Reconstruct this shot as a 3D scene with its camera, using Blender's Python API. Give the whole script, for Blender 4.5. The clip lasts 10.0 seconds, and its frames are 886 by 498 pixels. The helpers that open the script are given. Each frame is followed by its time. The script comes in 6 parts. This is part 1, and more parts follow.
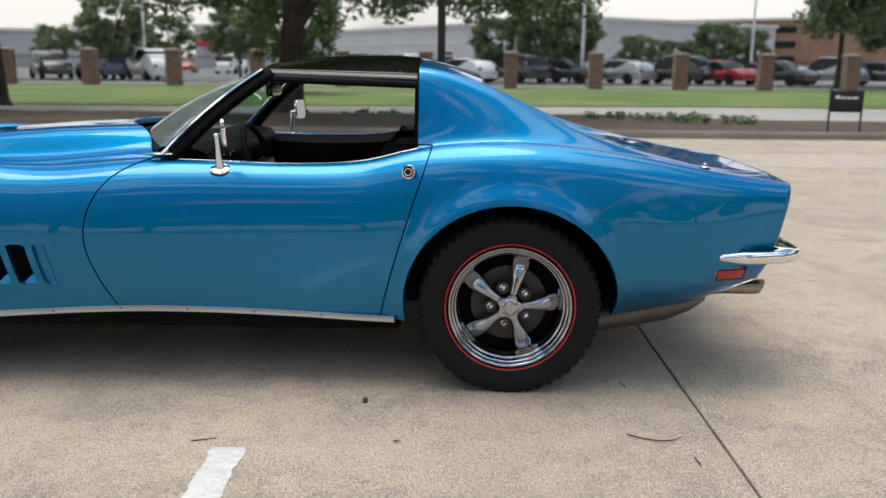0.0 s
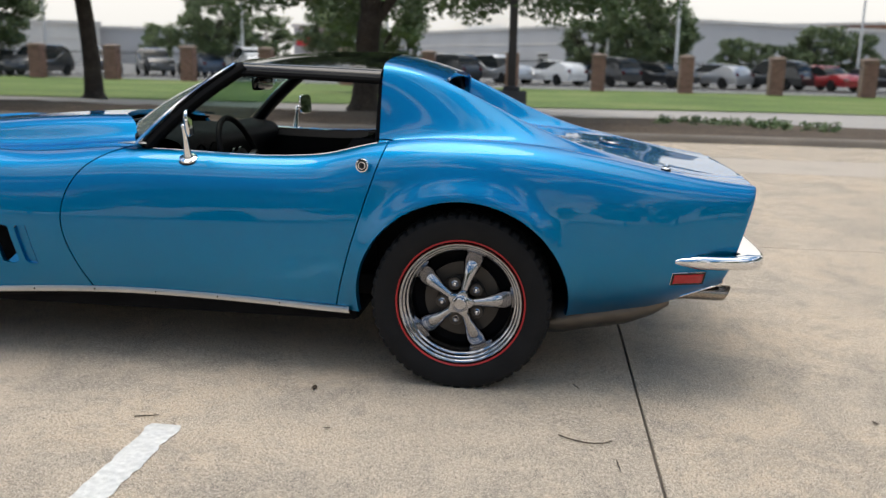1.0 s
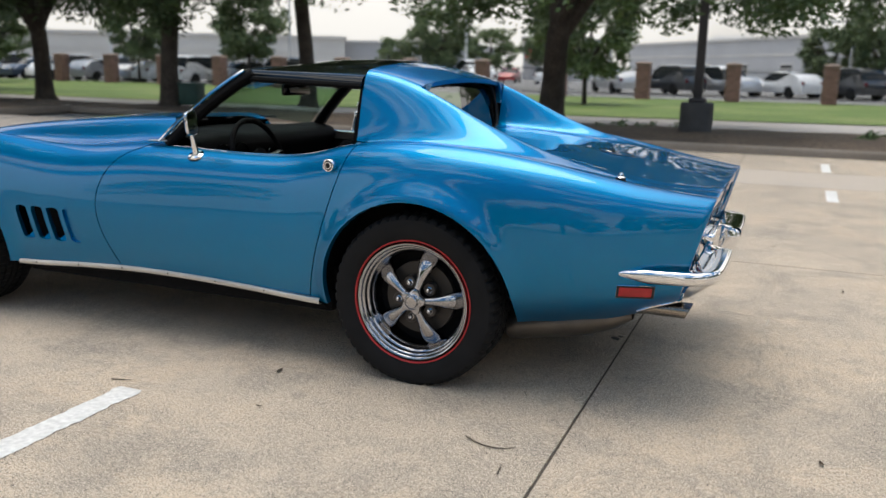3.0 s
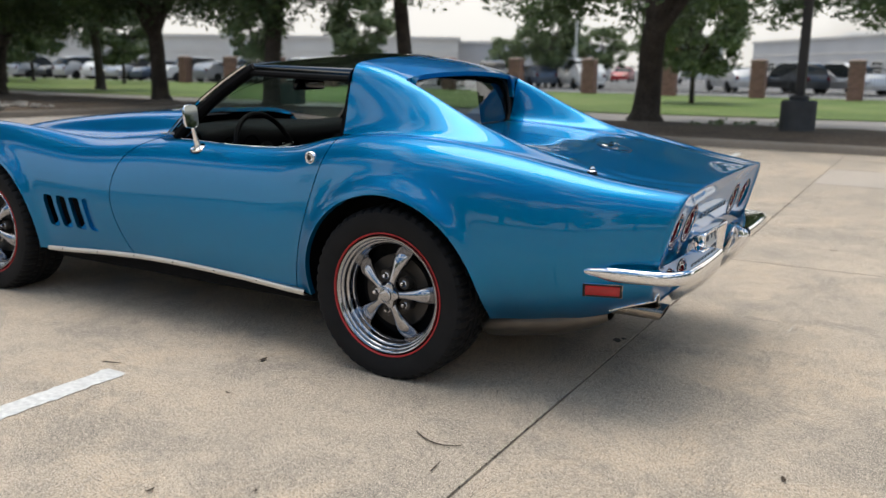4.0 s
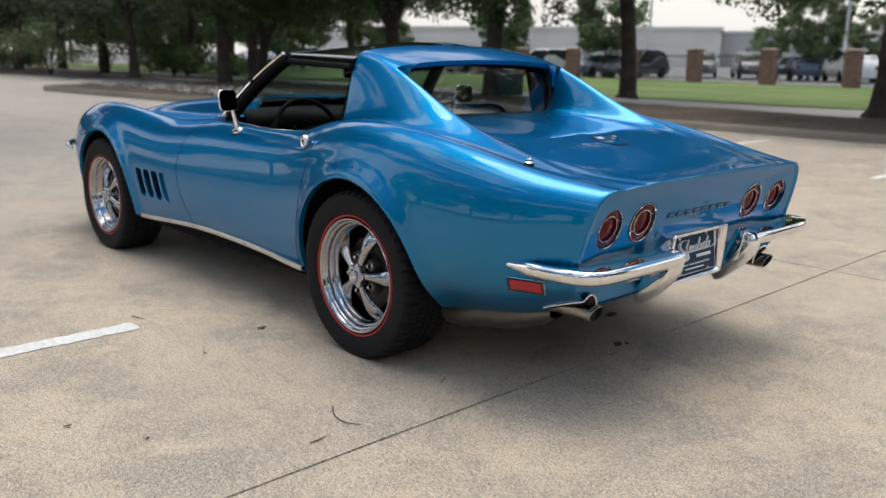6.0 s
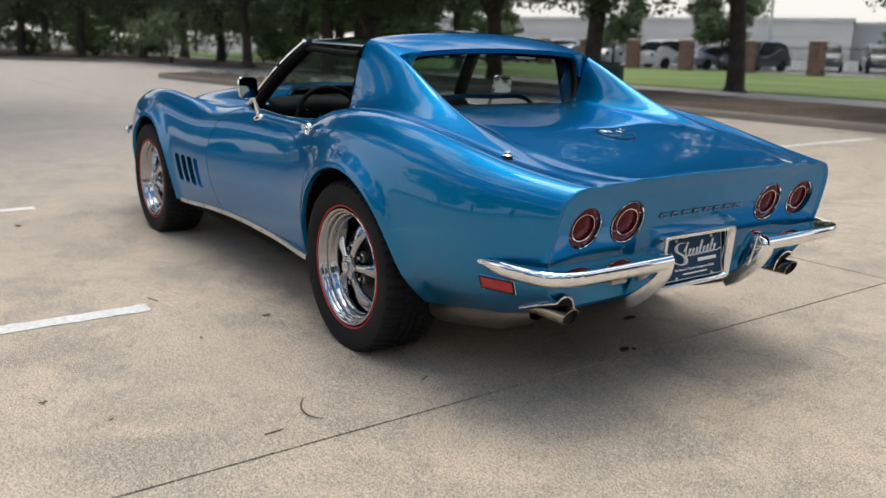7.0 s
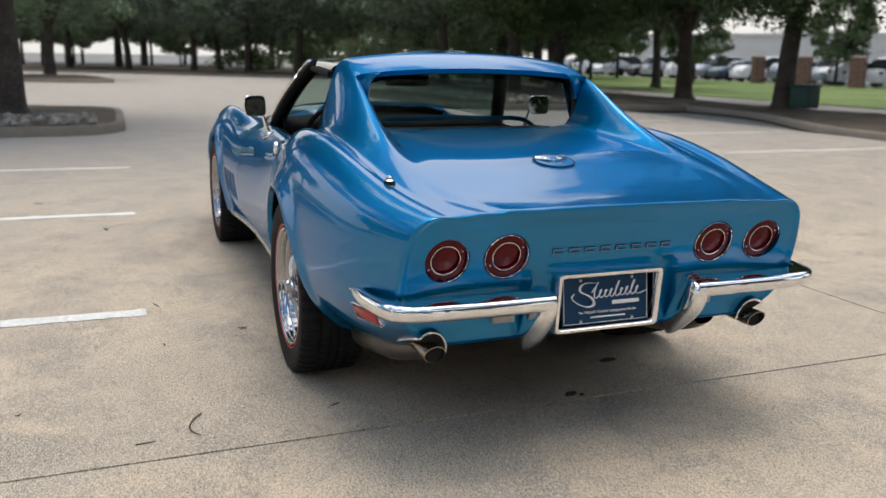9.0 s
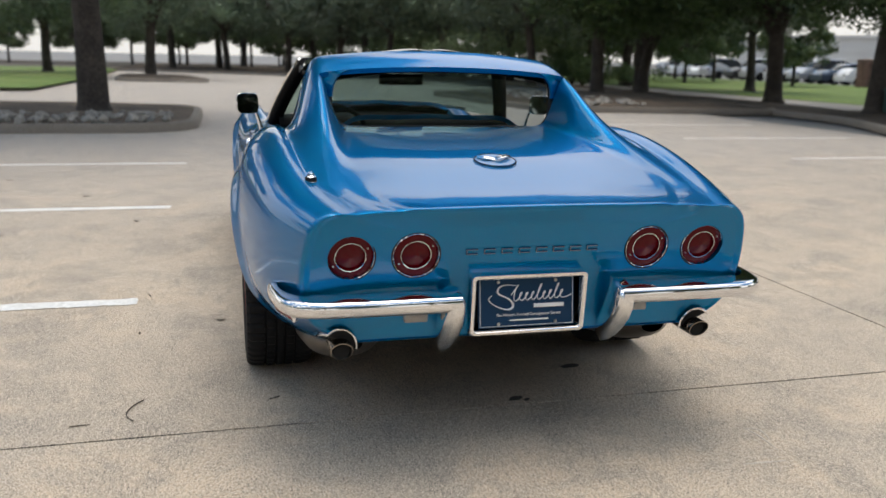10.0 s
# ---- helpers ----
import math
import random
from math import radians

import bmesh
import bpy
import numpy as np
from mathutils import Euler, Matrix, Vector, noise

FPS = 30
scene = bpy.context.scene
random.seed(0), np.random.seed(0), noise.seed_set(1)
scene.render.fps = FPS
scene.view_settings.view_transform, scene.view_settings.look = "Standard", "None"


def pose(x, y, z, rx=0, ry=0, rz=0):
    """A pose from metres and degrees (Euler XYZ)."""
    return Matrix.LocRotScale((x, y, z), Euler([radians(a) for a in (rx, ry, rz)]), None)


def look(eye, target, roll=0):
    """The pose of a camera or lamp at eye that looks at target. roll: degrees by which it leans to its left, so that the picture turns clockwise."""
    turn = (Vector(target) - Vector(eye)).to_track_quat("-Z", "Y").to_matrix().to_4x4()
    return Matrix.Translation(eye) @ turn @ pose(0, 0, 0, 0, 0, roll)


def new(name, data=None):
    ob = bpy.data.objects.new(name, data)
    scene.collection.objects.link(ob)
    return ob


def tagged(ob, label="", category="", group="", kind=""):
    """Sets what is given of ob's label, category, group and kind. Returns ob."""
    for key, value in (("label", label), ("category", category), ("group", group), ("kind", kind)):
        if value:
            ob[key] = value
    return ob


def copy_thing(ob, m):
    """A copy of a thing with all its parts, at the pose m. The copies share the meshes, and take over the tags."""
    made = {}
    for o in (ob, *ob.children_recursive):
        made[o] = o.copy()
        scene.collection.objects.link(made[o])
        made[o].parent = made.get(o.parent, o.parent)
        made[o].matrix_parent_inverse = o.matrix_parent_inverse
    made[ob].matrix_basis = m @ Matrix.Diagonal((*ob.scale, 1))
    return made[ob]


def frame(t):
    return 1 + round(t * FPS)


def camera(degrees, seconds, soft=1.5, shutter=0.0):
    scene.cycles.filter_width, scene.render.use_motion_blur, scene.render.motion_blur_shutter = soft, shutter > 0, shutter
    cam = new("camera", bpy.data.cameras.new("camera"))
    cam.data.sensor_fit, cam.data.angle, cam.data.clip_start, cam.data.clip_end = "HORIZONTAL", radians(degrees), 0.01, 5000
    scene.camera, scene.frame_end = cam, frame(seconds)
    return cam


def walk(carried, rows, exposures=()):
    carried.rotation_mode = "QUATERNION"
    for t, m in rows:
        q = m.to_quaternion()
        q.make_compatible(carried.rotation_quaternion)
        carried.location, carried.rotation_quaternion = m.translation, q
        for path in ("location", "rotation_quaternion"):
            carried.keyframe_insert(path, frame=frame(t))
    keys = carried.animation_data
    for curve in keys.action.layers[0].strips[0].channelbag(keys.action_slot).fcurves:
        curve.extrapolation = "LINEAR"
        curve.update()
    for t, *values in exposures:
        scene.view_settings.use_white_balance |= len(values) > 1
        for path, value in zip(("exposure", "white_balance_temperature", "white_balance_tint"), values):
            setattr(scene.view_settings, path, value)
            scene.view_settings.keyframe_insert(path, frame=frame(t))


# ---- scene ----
cam = camera(55.1, 10.0)
cam.data.dof.use_dof, cam.data.dof.focus_distance, cam.data.dof.aperture_fstop = True, 3.0, 2.7
PATH = [
    (0, (-0.208, -3.785, 1.198), (-0.233, -1.832, 0.767), 0.5),
    (0.5, (0.076, -3.813, 1.196), (-0.048, -1.864, 0.764), 0.8),
    (1, (0.298, -3.784, 1.187), (0.06, -1.845, 0.756), 1.2),
    (1.5, (0.558, -3.702, 1.184), (0.195, -1.782, 0.756), 1.5),
    (2, (0.811, -3.691, 1.177), (0.321, -1.799, 0.753), 1.6),
    (2.5, (1.084, -3.689, 1.191), (0.467, -1.834, 0.769), 1.8),
    (2.7, (1.172, -3.674, 1.191), (0.502, -1.836, 0.772), 1.5),
    (3.8, (1.617, -3.413, 1.162), (0.68, -1.696, 0.746), 0.8),
    (4, (1.731, -3.364, 1.162), (0.748, -1.674, 0.744), 0.7),
    (4.5, (1.949, -3.234, 1.168), (0.845, -1.62, 0.747), 0.4),
    (5, (2.144, -3.031, 1.159), (0.922, -1.506, 0.733), 0.4),
    (5.5, (2.348, -2.88, 1.16), (1.015, -1.454, 0.724), 0.6),
    (6, (2.577, -2.724, 1.164), (1.145, -1.4, 0.719), 0.8),
    (6.2, (2.631, -2.646, 1.158), (1.157, -1.369, 0.712), 0.6),
    (7.3, (2.858, -2.182, 1.159), (1.229, -1.118, 0.698), 1.2),
    (7.5, (2.925, -2.082, 1.15), (1.264, -1.062, 0.703), 1.1),
    (8, (3.023, -1.876, 1.16), (1.298, -0.964, 0.721), 1.1),
    (8.5, (3.074, -1.611, 1.167), (1.294, -0.807, 0.736), 0.9),
    (9, (3.147, -1.383, 1.185), (1.325, -0.684, 0.747), 1.0),
    (9.5, (3.267, -1.113, 1.193), (1.407, -0.52, 0.758), 1.1),
    (10, (3.291, -0.88, 1.181), (1.402, -0.388, 0.743), 1.2),
]
walk(cam, [(t, look(eye, target, roll)) for t, eye, target, roll in PATH])

# ---- world and sun ----
SUN_EL, SUN_AZ = radians(79), radians(295)
world = bpy.data.worlds.new("overcast_sky")
scene.world = world
world.use_nodes = True
wn, wl = world.node_tree.nodes, world.node_tree.links
wn.clear()
w_out = wn.new("ShaderNodeOutputWorld")
w_bg = wn.new("ShaderNodeBackground")
w_sky = wn.new("ShaderNodeTexSky")
w_sky.sky_type, w_sky.sun_disc = "NISHITA", False
w_sky.sun_elevation, w_sky.sun_rotation = SUN_EL, SUN_AZ
w_co = wn.new("ShaderNodeTexCoord")
w_map = wn.new("ShaderNodeMapping")
w_map.inputs["Scale"].default_value = (1.0, 1.0, 1.7)
w_map.inputs["Location"].default_value = (0.6, 2.9, 1.3)
w_noise = wn.new("ShaderNodeTexNoise")
w_noise.inputs["Scale"].default_value = 2.3
w_noise.inputs["Detail"].default_value = 9.0
w_noise.inputs["Roughness"].default_value = 0.58
w_ramp = wn.new("ShaderNodeValToRGB")
w_ramp.color_ramp.elements[0].position, w_ramp.color_ramp.elements[1].position = 0.32, 0.48
w_mix = wn.new("ShaderNodeMix")
w_mix.data_type = "RGBA"
w_shade = wn.new("ShaderNodeTexNoise")
w_shade.inputs["Scale"].default_value = 2.9
w_shade.inputs["Detail"].default_value = 5.0
w_shade.inputs["Roughness"].default_value = 0.45
w_tone = wn.new("ShaderNodeValToRGB")
w_tone.color_ramp.elements[0].position, w_tone.color_ramp.elements[1].position = 0.44, 0.565
w_tone.color_ramp.elements[0].color = (1.1, 3.9, 8.2, 1)
w_tone.color_ramp.elements[1].color = (19.0, 18.4, 17.3, 1)
w_tone.color_ramp.elements.new(0.63).color = (23.0, 22.4, 21.2, 1)
w_tone.color_ramp.elements.new(0.515).color = (2.5, 5.0, 8.6, 1)
wl.new(w_co.outputs["Generated"], w_map.inputs["Vector"])
wl.new(w_map.outputs["Vector"], w_noise.inputs["Vector"])
wl.new(w_map.outputs["Vector"], w_shade.inputs["Vector"])
wl.new(w_ramp.outputs["Color"], w_mix.inputs["Factor"])
# broken cloud overhead closes up towards the horizon
w_bank, w_sum, w_pos = wn.new("ShaderNodeMapRange"), wn.new("ShaderNodeMath"), wn.new("ShaderNodeSeparateXYZ")
w_bank.inputs[1].default_value, w_bank.inputs[2].default_value = 0.10, 0.30
w_bank.inputs[3].default_value, w_bank.inputs[4].default_value = 0.24, 0.0
w_sum.operation = "ADD"
wl.new(w_co.outputs["Generated"], w_pos.inputs[0])
wl.new(w_pos.outputs["Z"], w_bank.inputs[0])
wl.new(w_noise.outputs["Fac"], w_sum.inputs[0])
wl.new(w_bank.outputs[0], w_sum.inputs[1])
wl.new(w_sum.outputs[0], w_ramp.inputs["Fac"])
w_veil = wn.new("ShaderNodeMath")
w_veil.operation = "ADD"
wl.new(w_shade.outputs["Fac"], w_veil.inputs[0])
wl.new(w_bank.outputs[0], w_veil.inputs[1])
w_over, w_lid = wn.new("ShaderNodeMapRange"), wn.new("ShaderNodeMath")
w_over.inputs[1].default_value, w_over.inputs[2].default_value = 0.62, 0.92
w_over.inputs[3].default_value, w_over.inputs[4].default_value = 0.0, 0.075
w_lid.operation = "ADD"
wl.new(w_pos.outputs["Z"], w_over.inputs[0])
wl.new(w_veil.outputs[0], w_lid.inputs[0])
wl.new(w_over.outputs[0], w_lid.inputs[1])
wl.new(w_lid.outputs[0], w_tone.inputs["Fac"])
wl.new(w_sky.outputs["Color"], w_mix.inputs["A"])
wl.new(w_tone.outputs["Color"], w_mix.inputs["B"])
# an overcast dome is brighter overhead than at the horizon
w_sep, w_up, w_dome = wn.new("ShaderNodeSeparateXYZ"), wn.new("ShaderNodeMapRange"), wn.new("ShaderNodeVectorMath")
w_up.inputs[1].default_value, w_up.inputs[2].default_value = 0.0, 1.0
w_up.inputs[3].default_value, w_up.inputs[4].default_value = 0.60, 1.65
w_dome.operation = "SCALE"
wl.new(w_co.outputs["Generated"], w_sep.inputs[0])
wl.new(w_sep.outputs["Z"], w_up.inputs[0])
wl.new(w_mix.outputs["Result"], w_dome.inputs[0])
wl.new(w_up.outputs[0], w_dome.inputs["Scale"])
wl.new(w_dome.outputs[0], w_bg.inputs["Color"])
w_bg.inputs["Strength"].default_value = 0.079
wl.new(w_bg.outputs["Background"], w_out.inputs["Surface"])

sun = new("sun", bpy.data.lights.new("sun", "SUN"))
sun.data.energy, sun.data.angle, sun.data.color = 2.1, radians(34), (0.985, 0.903, 0.80)
sun.matrix_world = look((math.sin(SUN_AZ) * math.cos(SUN_EL) * 40, math.cos(SUN_AZ) * math.cos(SUN_EL) * 40, math.sin(SUN_EL) * 40), (0, 0, 0))
scene.view_settings.exposure = -0.27

# ---- materials ----
def mat(name, color, rough=0.5, metal=0.0, coat=0.0, vary=0.0, scale=4.0, fine=0.0, fine_scale=60.0, bump=0.0, bump_scale=80.0, spec=0.5, per_piece=0.0, emit=0.0, tint=None):
    """A surface: base colour with broad (vary) and fine variation, a fine relief, and a little change from piece to piece."""
    m = bpy.data.materials.new(name)
    m.use_nodes = True
    n, l = m.node_tree.nodes, m.node_tree.links
    b = n["Principled BSDF"]
    b.inputs["Roughness"].default_value, b.inputs["Metallic"].default_value = rough, metal
    b.inputs["Coat Weight"].default_value, b.inputs["Coat Roughness"].default_value = coat, 0.03
    b.inputs["Specular IOR Level"].default_value = spec
    b.inputs["Base Color"].default_value = (*color, 1)
    if emit:
        b.inputs["Emission Color"].default_value, b.inputs["Emission Strength"].default_value = (*color, 1), emit
    co = n.new("ShaderNodeTexCoord")
    out = None
    if vary or fine or per_piece:
        hue = n.new("ShaderNodeRGB")
        hue.outputs[0].default_value = (*color, 1)
        out = hue.outputs[0]
        for amount, size, detail in ((vary, scale, 5.0), (fine, fine_scale, 3.0)):
            if amount:
                t = n.new("ShaderNodeTexNoise")
                t.inputs["Scale"].default_value, t.inputs["Detail"].default_value = size, detail
                l.new(co.outputs["Object"], t.inputs["Vector"])
                r = n.new("ShaderNodeMapRange")
                r.inputs[1].default_value, r.inputs[2].default_value = 0.3, 0.7
                r.inputs[3].default_value, r.inputs[4].default_value = 1 - amount, 1 + amount
                l.new(t.outputs["Fac"], r.inputs[0])
                mul = n.new("ShaderNodeVectorMath")
                mul.operation = "SCALE"
                l.new(out, mul.inputs[0])
                l.new(r.outputs[0], mul.inputs["Scale"])
                out = mul.outputs[0]
                if tint and amount == vary:
                    mx = n.new("ShaderNodeMix")
                    mx.data_type = "RGBA"
                    mx.inputs["B"].default_value = (*tint, 1)
                    rr = n.new("ShaderNodeMapRange")
                    rr.inputs[1].default_value, rr.inputs[2].default_value = 0.5, 0.75
                    l.new(t.outputs["Fac"], rr.inputs[0])
                    l.new(rr.outputs[0], mx.inputs["Factor"])
                    l.new(out, mx.inputs["A"])
                    out = mx.outputs["Result"]
        if per_piece:
            info = n.new("ShaderNodeObjectInfo")
            r = n.new("ShaderNodeMapRange")
            r.inputs[3].default_value, r.inputs[4].default_value = 1 - per_piece, 1 + per_piece
            l.new(info.outputs["Random"], r.inputs[0])
            mul = n.new("ShaderNodeVectorMath")
            mul.operation = "SCALE"
            l.new(out, mul.inputs[0])
            l.new(r.outputs[0], mul.inputs["Scale"])
            out = mul.outputs[0]
        l.new(out, b.inputs["Base Color"])
    if bump:
        t = n.new("ShaderNodeTexNoise")
        t.inputs["Scale"].default_value, t.inputs["Detail"].default_value = bump_scale, 6.0
        l.new(co.outputs["Object"], t.inputs["Vector"])
        bp = n.new("ShaderNodeBump")
        bp.inputs["Strength"].default_value, bp.inputs["Distance"].default_value = bump, 0.01
        l.new(t.outputs["Fac"], bp.inputs["Height"])
        l.new(bp.outputs["Normal"], b.inputs["Normal"])
    return m


def thin_glass(name, tint, gloss=0.08, sky_share=0.0):
    m = bpy.data.materials.new(name)
    m.use_nodes = True
    n, l = m.node_tree.nodes, m.node_tree.links
    n.clear()
    out, mix = n.new("ShaderNodeOutputMaterial"), n.new("ShaderNodeMixShader")
    tr, gl, lw = n.new("ShaderNodeBsdfTransparent"), n.new("ShaderNodeBsdfGlossy"), n.new("ShaderNodeLayerWeight")
    tr.inputs["Color"].default_value = (*tint, 1)
    gl.inputs["Roughness"].default_value = 0.01
    lw.inputs["Blend"].default_value = 0.5
    pw, ad = n.new("ShaderNodeMath"), n.new("ShaderNodeMath")
    pw.operation, ad.operation = "POWER", "MULTIPLY_ADD"
    pw.inputs[1].default_value = 3.5
    ad.inputs[1].default_value, ad.inputs[2].default_value = 0.85, gloss
    l.new(lw.outputs["Facing"], pw.inputs[0])
    l.new(pw.outputs[0], ad.inputs[0])
    l.new(ad.outputs[0], mix.inputs[0])
    l.new(tr.outputs[0], mix.inputs[1])
    l.new(gl.outputs[0], mix.inputs[2])
    # pale diffuse share painted in for sky mirrored by the windshield
    sky_pale, veil = n.new("ShaderNodeBsdfDiffuse"), n.new("ShaderNodeMixShader")
    sky_pale.inputs["Color"].default_value = (0.70, 0.80, 0.74, 1)
    veil.inputs[0].default_value = sky_share
    l.new(mix.outputs[0], veil.inputs[1])
    l.new(sky_pale.outputs[0], veil.inputs[2])
    l.new(veil.outputs[0], out.inputs["Surface"])
    return m


BLUE = mat("metallic_blue_paint", (0.0, 0.188, 0.412), 0.41, 0.90, 1.0, vary=0.03, scale=2.0, fine=0.10, fine_scale=1800)
BLUE.node_tree.nodes["Principled BSDF"].inputs["Specular Tint"].default_value = (0.0, 0.44, 0.85, 1)
BLUE.node_tree.nodes["Principled BSDF"].inputs["Coat IOR"].default_value = 1.44
BLUE.node_tree.nodes["Principled BSDF"].inputs["Coat Roughness"].default_value = 0.012
BLACK_PAINT = mat("gloss_black_paint", (0.003, 0.003, 0.0035), 0.05, 0.0, 0.0, vary=0.1, spec=0.45)
TRIM_BLACK = mat("black_rubber_trim", (0.016, 0.016, 0.017), 0.5, spec=0.22, vary=0.15, bump=0.05)
DARK = mat("dark_underbody", (0.007, 0.007, 0.008), 0.9, spec=0.1, vary=0.3, bump=0.2)
VINYL = mat("black_vinyl", (0.0035, 0.0035, 0.004), 0.6, spec=0.10, vary=0.15, bump=0.15, bump_scale=400)
WHEEL_CHROME = mat("wheel_chrome", (0.41, 0.41, 0.43), 0.03, 1.0, vary=0.05)
CHROME = mat("chrome", (0.86, 0.86, 0.87), 0.04, 1.0, vary=0.03)
DULL_CHROME = mat("dull_chrome_script", (0.13, 0.19, 0.25), 0.25, 1.0, vary=0.1)
TIP_STEEL = mat("heat_tinted_steel", (0.33, 0.29, 0.25), 0.22, 1.0, vary=0.15)
STEEL = mat("brushed_steel", (0.55, 0.54, 0.52), 0.28, 1.0, vary=0.12, bump=0.05)
# black for soot, and for shaded openings drawn as solid sheets
SOOT_SHADE = mat("soot_and_shade", (0.006, 0.006, 0.006), 0.85, 0.0, vary=0.3)
RUBBER = mat("tyre_rubber", (0.010, 0.010, 0.011), 0.75, spec=0.2, vary=0.2, scale=9, bump=0.12, bump_scale=150)
REDLINE = mat("red_sidewall_stripe", (0.42, 0.018, 0.02), 0.5, vary=0.1)
RED_LENS = mat("red_lamp_lens", (0.095, 0.001, 0.004), 0.25, 0.0, 0.05, vary=0.15, scale=30, spec=0.2)
MARKER_RED = mat("red_marker_lens", (0.40, 0.008, 0.014), 0.22, 0.0, 0.3, vary=0.12, scale=40)
WHITE_LENS = mat("clear_lamp_lens", (0.34, 0.33, 0.31), 0.15, 0.0, 1.0, vary=0.1, scale=30)
DISC = mat("brake_iron", (0.055, 0.050, 0.046), 0.5, 0.7, vary=0.3)
GLASS = thin_glass("clear_glass", (0.86, 0.93, 0.9), 0.10)
GLASS_FRONT = thin_glass("green_tinted_glass", (0.66, 0.88, 0.80), 0.25, 0.15)
GLASS_REAR = thin_glass("rear_glass", (0.50, 0.56, 0.58), 0.12, 0.0)
MUFFLER = mat("scorched_muffler_steel", (0.15, 0.135, 0.12), 0.45, 0.9, vary=0.25, scale=6, bump=0.08)
GLASS_FAR = mat("dark_car_glass", (0.015, 0.018, 0.02), 0.15, 0.0, 0.0, spec=0.22)
MIRROR = mat("mirror_glass", (0.34, 0.37, 0.36), 0.01, 1.0)
PLATE_BLUE = mat("plate_navy", (0.004, 0.036, 0.090), 0.45, 0.0, 0.0, vary=0.08, spec=0.25)
WHITE_INK = mat("white_ink", (0.92, 0.92, 0.92), 0.5)
BARK = mat("oak_bark", (0.055, 0.045, 0.037), 0.95, vary=0.35, scale=3, fine=0.4, fine_scale=25, bump=0.9, bump_scale=22)
LEAF = mat("oak_leaves", (0.055, 0.098, 0.028), 0.55, vary=0.45, scale=0.9, fine=0.3, fine_scale=14, per_piece=0.25, tint=(0.085, 0.13, 0.03))
# pale elm green, lightened further to carry some distance haze
LEAF_LIGHT = mat("elm_leaves", (0.12, 0.165, 0.07), 0.6, vary=0.35, scale=0.9, fine=0.3, fine_scale=14, per_piece=0.2, tint=(0.16, 0.20, 0.09))
# distance haze is mixed into this paler, bluer oak green
LEAF_FAR = mat("oak_leaves_with_haze", (0.105, 0.145, 0.088), 0.6, vary=0.45, scale=0.6, fine=0.3, fine_scale=14, per_piece=0.35, tint=(0.14, 0.19, 0.10))
GRASS = mat("lawn_grass", (0.105, 0.165, 0.030), 0.9, vary=0.22, scale=0.25, fine=0.25, fine_scale=9, bump=0.6, bump_scale=30, tint=(0.19, 0.20, 0.07))
SOIL = mat("bark_mulch_soil", (0.082, 0.058, 0.039), 0.98, vary=0.35, scale=0.8, fine=0.45, fine_scale=14, bump=1.0, bump_scale=18)
CURB = mat("kerb_concrete", (0.20, 0.172, 0.142), 0.9, vary=0.18, scale=0.7, fine=0.15, fine_scale=40, bump=0.4)
ROAD = mat("road_concrete", (0.36, 0.335, 0.31), 0.9, vary=0.12, scale=0.3, fine=0.08, fine_scale=20, bump=0.3)
STRIPE = mat("worn_white_line_paint", (0.70, 0.69, 0.66), 0.7, vary=0.10, scale=2, fine=0.14, fine_scale=45, bump=0.3, bump_scale=120)
BRICK = mat("red_brick", (0.27, 0.15, 0.125), 0.9, vary=0.2, scale=3, fine=0.2, fine_scale=30, bump=0.4, per_piece=0.2)
CAP = mat("column_capstone", (0.28, 0.20, 0.165), 0.9, vary=0.15, bump=0.3)
IRON = mat("black_iron", (0.012, 0.012, 0.013), 0.55, vary=0.2)
POLE_GREY = mat("dark_bronze_pole", (0.045, 0.045, 0.05), 0.5, 0.3, vary=0.15)
POLE_WHITE = mat("white_painted_pole", (0.66, 0.66, 0.66), 0.5, vary=0.08)
PEDESTAL = mat("grey_painted_concrete", (0.06, 0.062, 0.066), 0.8, vary=0.25, scale=3, bump=0.3)
WALL_GREY = mat("grey_metal_siding", (0.47, 0.47, 0.48), 0.7, vary=0.05, scale=0.2)
WALL_LIGHT = mat("pale_stucco", (0.62, 0.6, 0.57), 0.85, vary=0.06, scale=0.2)
WALL_BROWN = mat("brown_precast", (0.30, 0.17, 0.115), 0.85, vary=0.1, scale=0.2)
RED_AWNING = mat("red_awning", (0.5, 0.02, 0.025), 0.6, vary=0.08)
BIN_GREEN = mat("green_bin", (0.012, 0.05, 0.04), 0.6, vary=0.2)
SHRUB = mat("shrub_leaves", (0.10, 0.16, 0.06), 0.6, vary=0.4, scale=1.2, fine=0.3, fine_scale=14, tint=(0.09, 0.13, 0.03))
STONE = mat("island_river_stone", (0.27, 0.25, 0.22), 0.9, vary=0.3, scale=3, per_piece=0.3, bump=0.3)
SIGN_BLACK = mat("black_sign_board", (0.012, 0.012, 0.014), 0.5, vary=0.15)
FAR_PAINT = [mat("silver_car_paint", (0.45, 0.46, 0.48), 0.3, 0.6, 0.8), mat("white_car_paint", (0.72, 0.72, 0.72), 0.35, 0, 0.8), mat("charcoal_car_paint", (0.035, 0.037, 0.042), 0.3, 0.3, 0.8), mat("red_car_paint", (0.35, 0.012, 0.018), 0.3, 0.1, 0.8), mat("slate_blue_car_paint", (0.05, 0.075, 0.12), 0.3, 0.4, 0.8)]


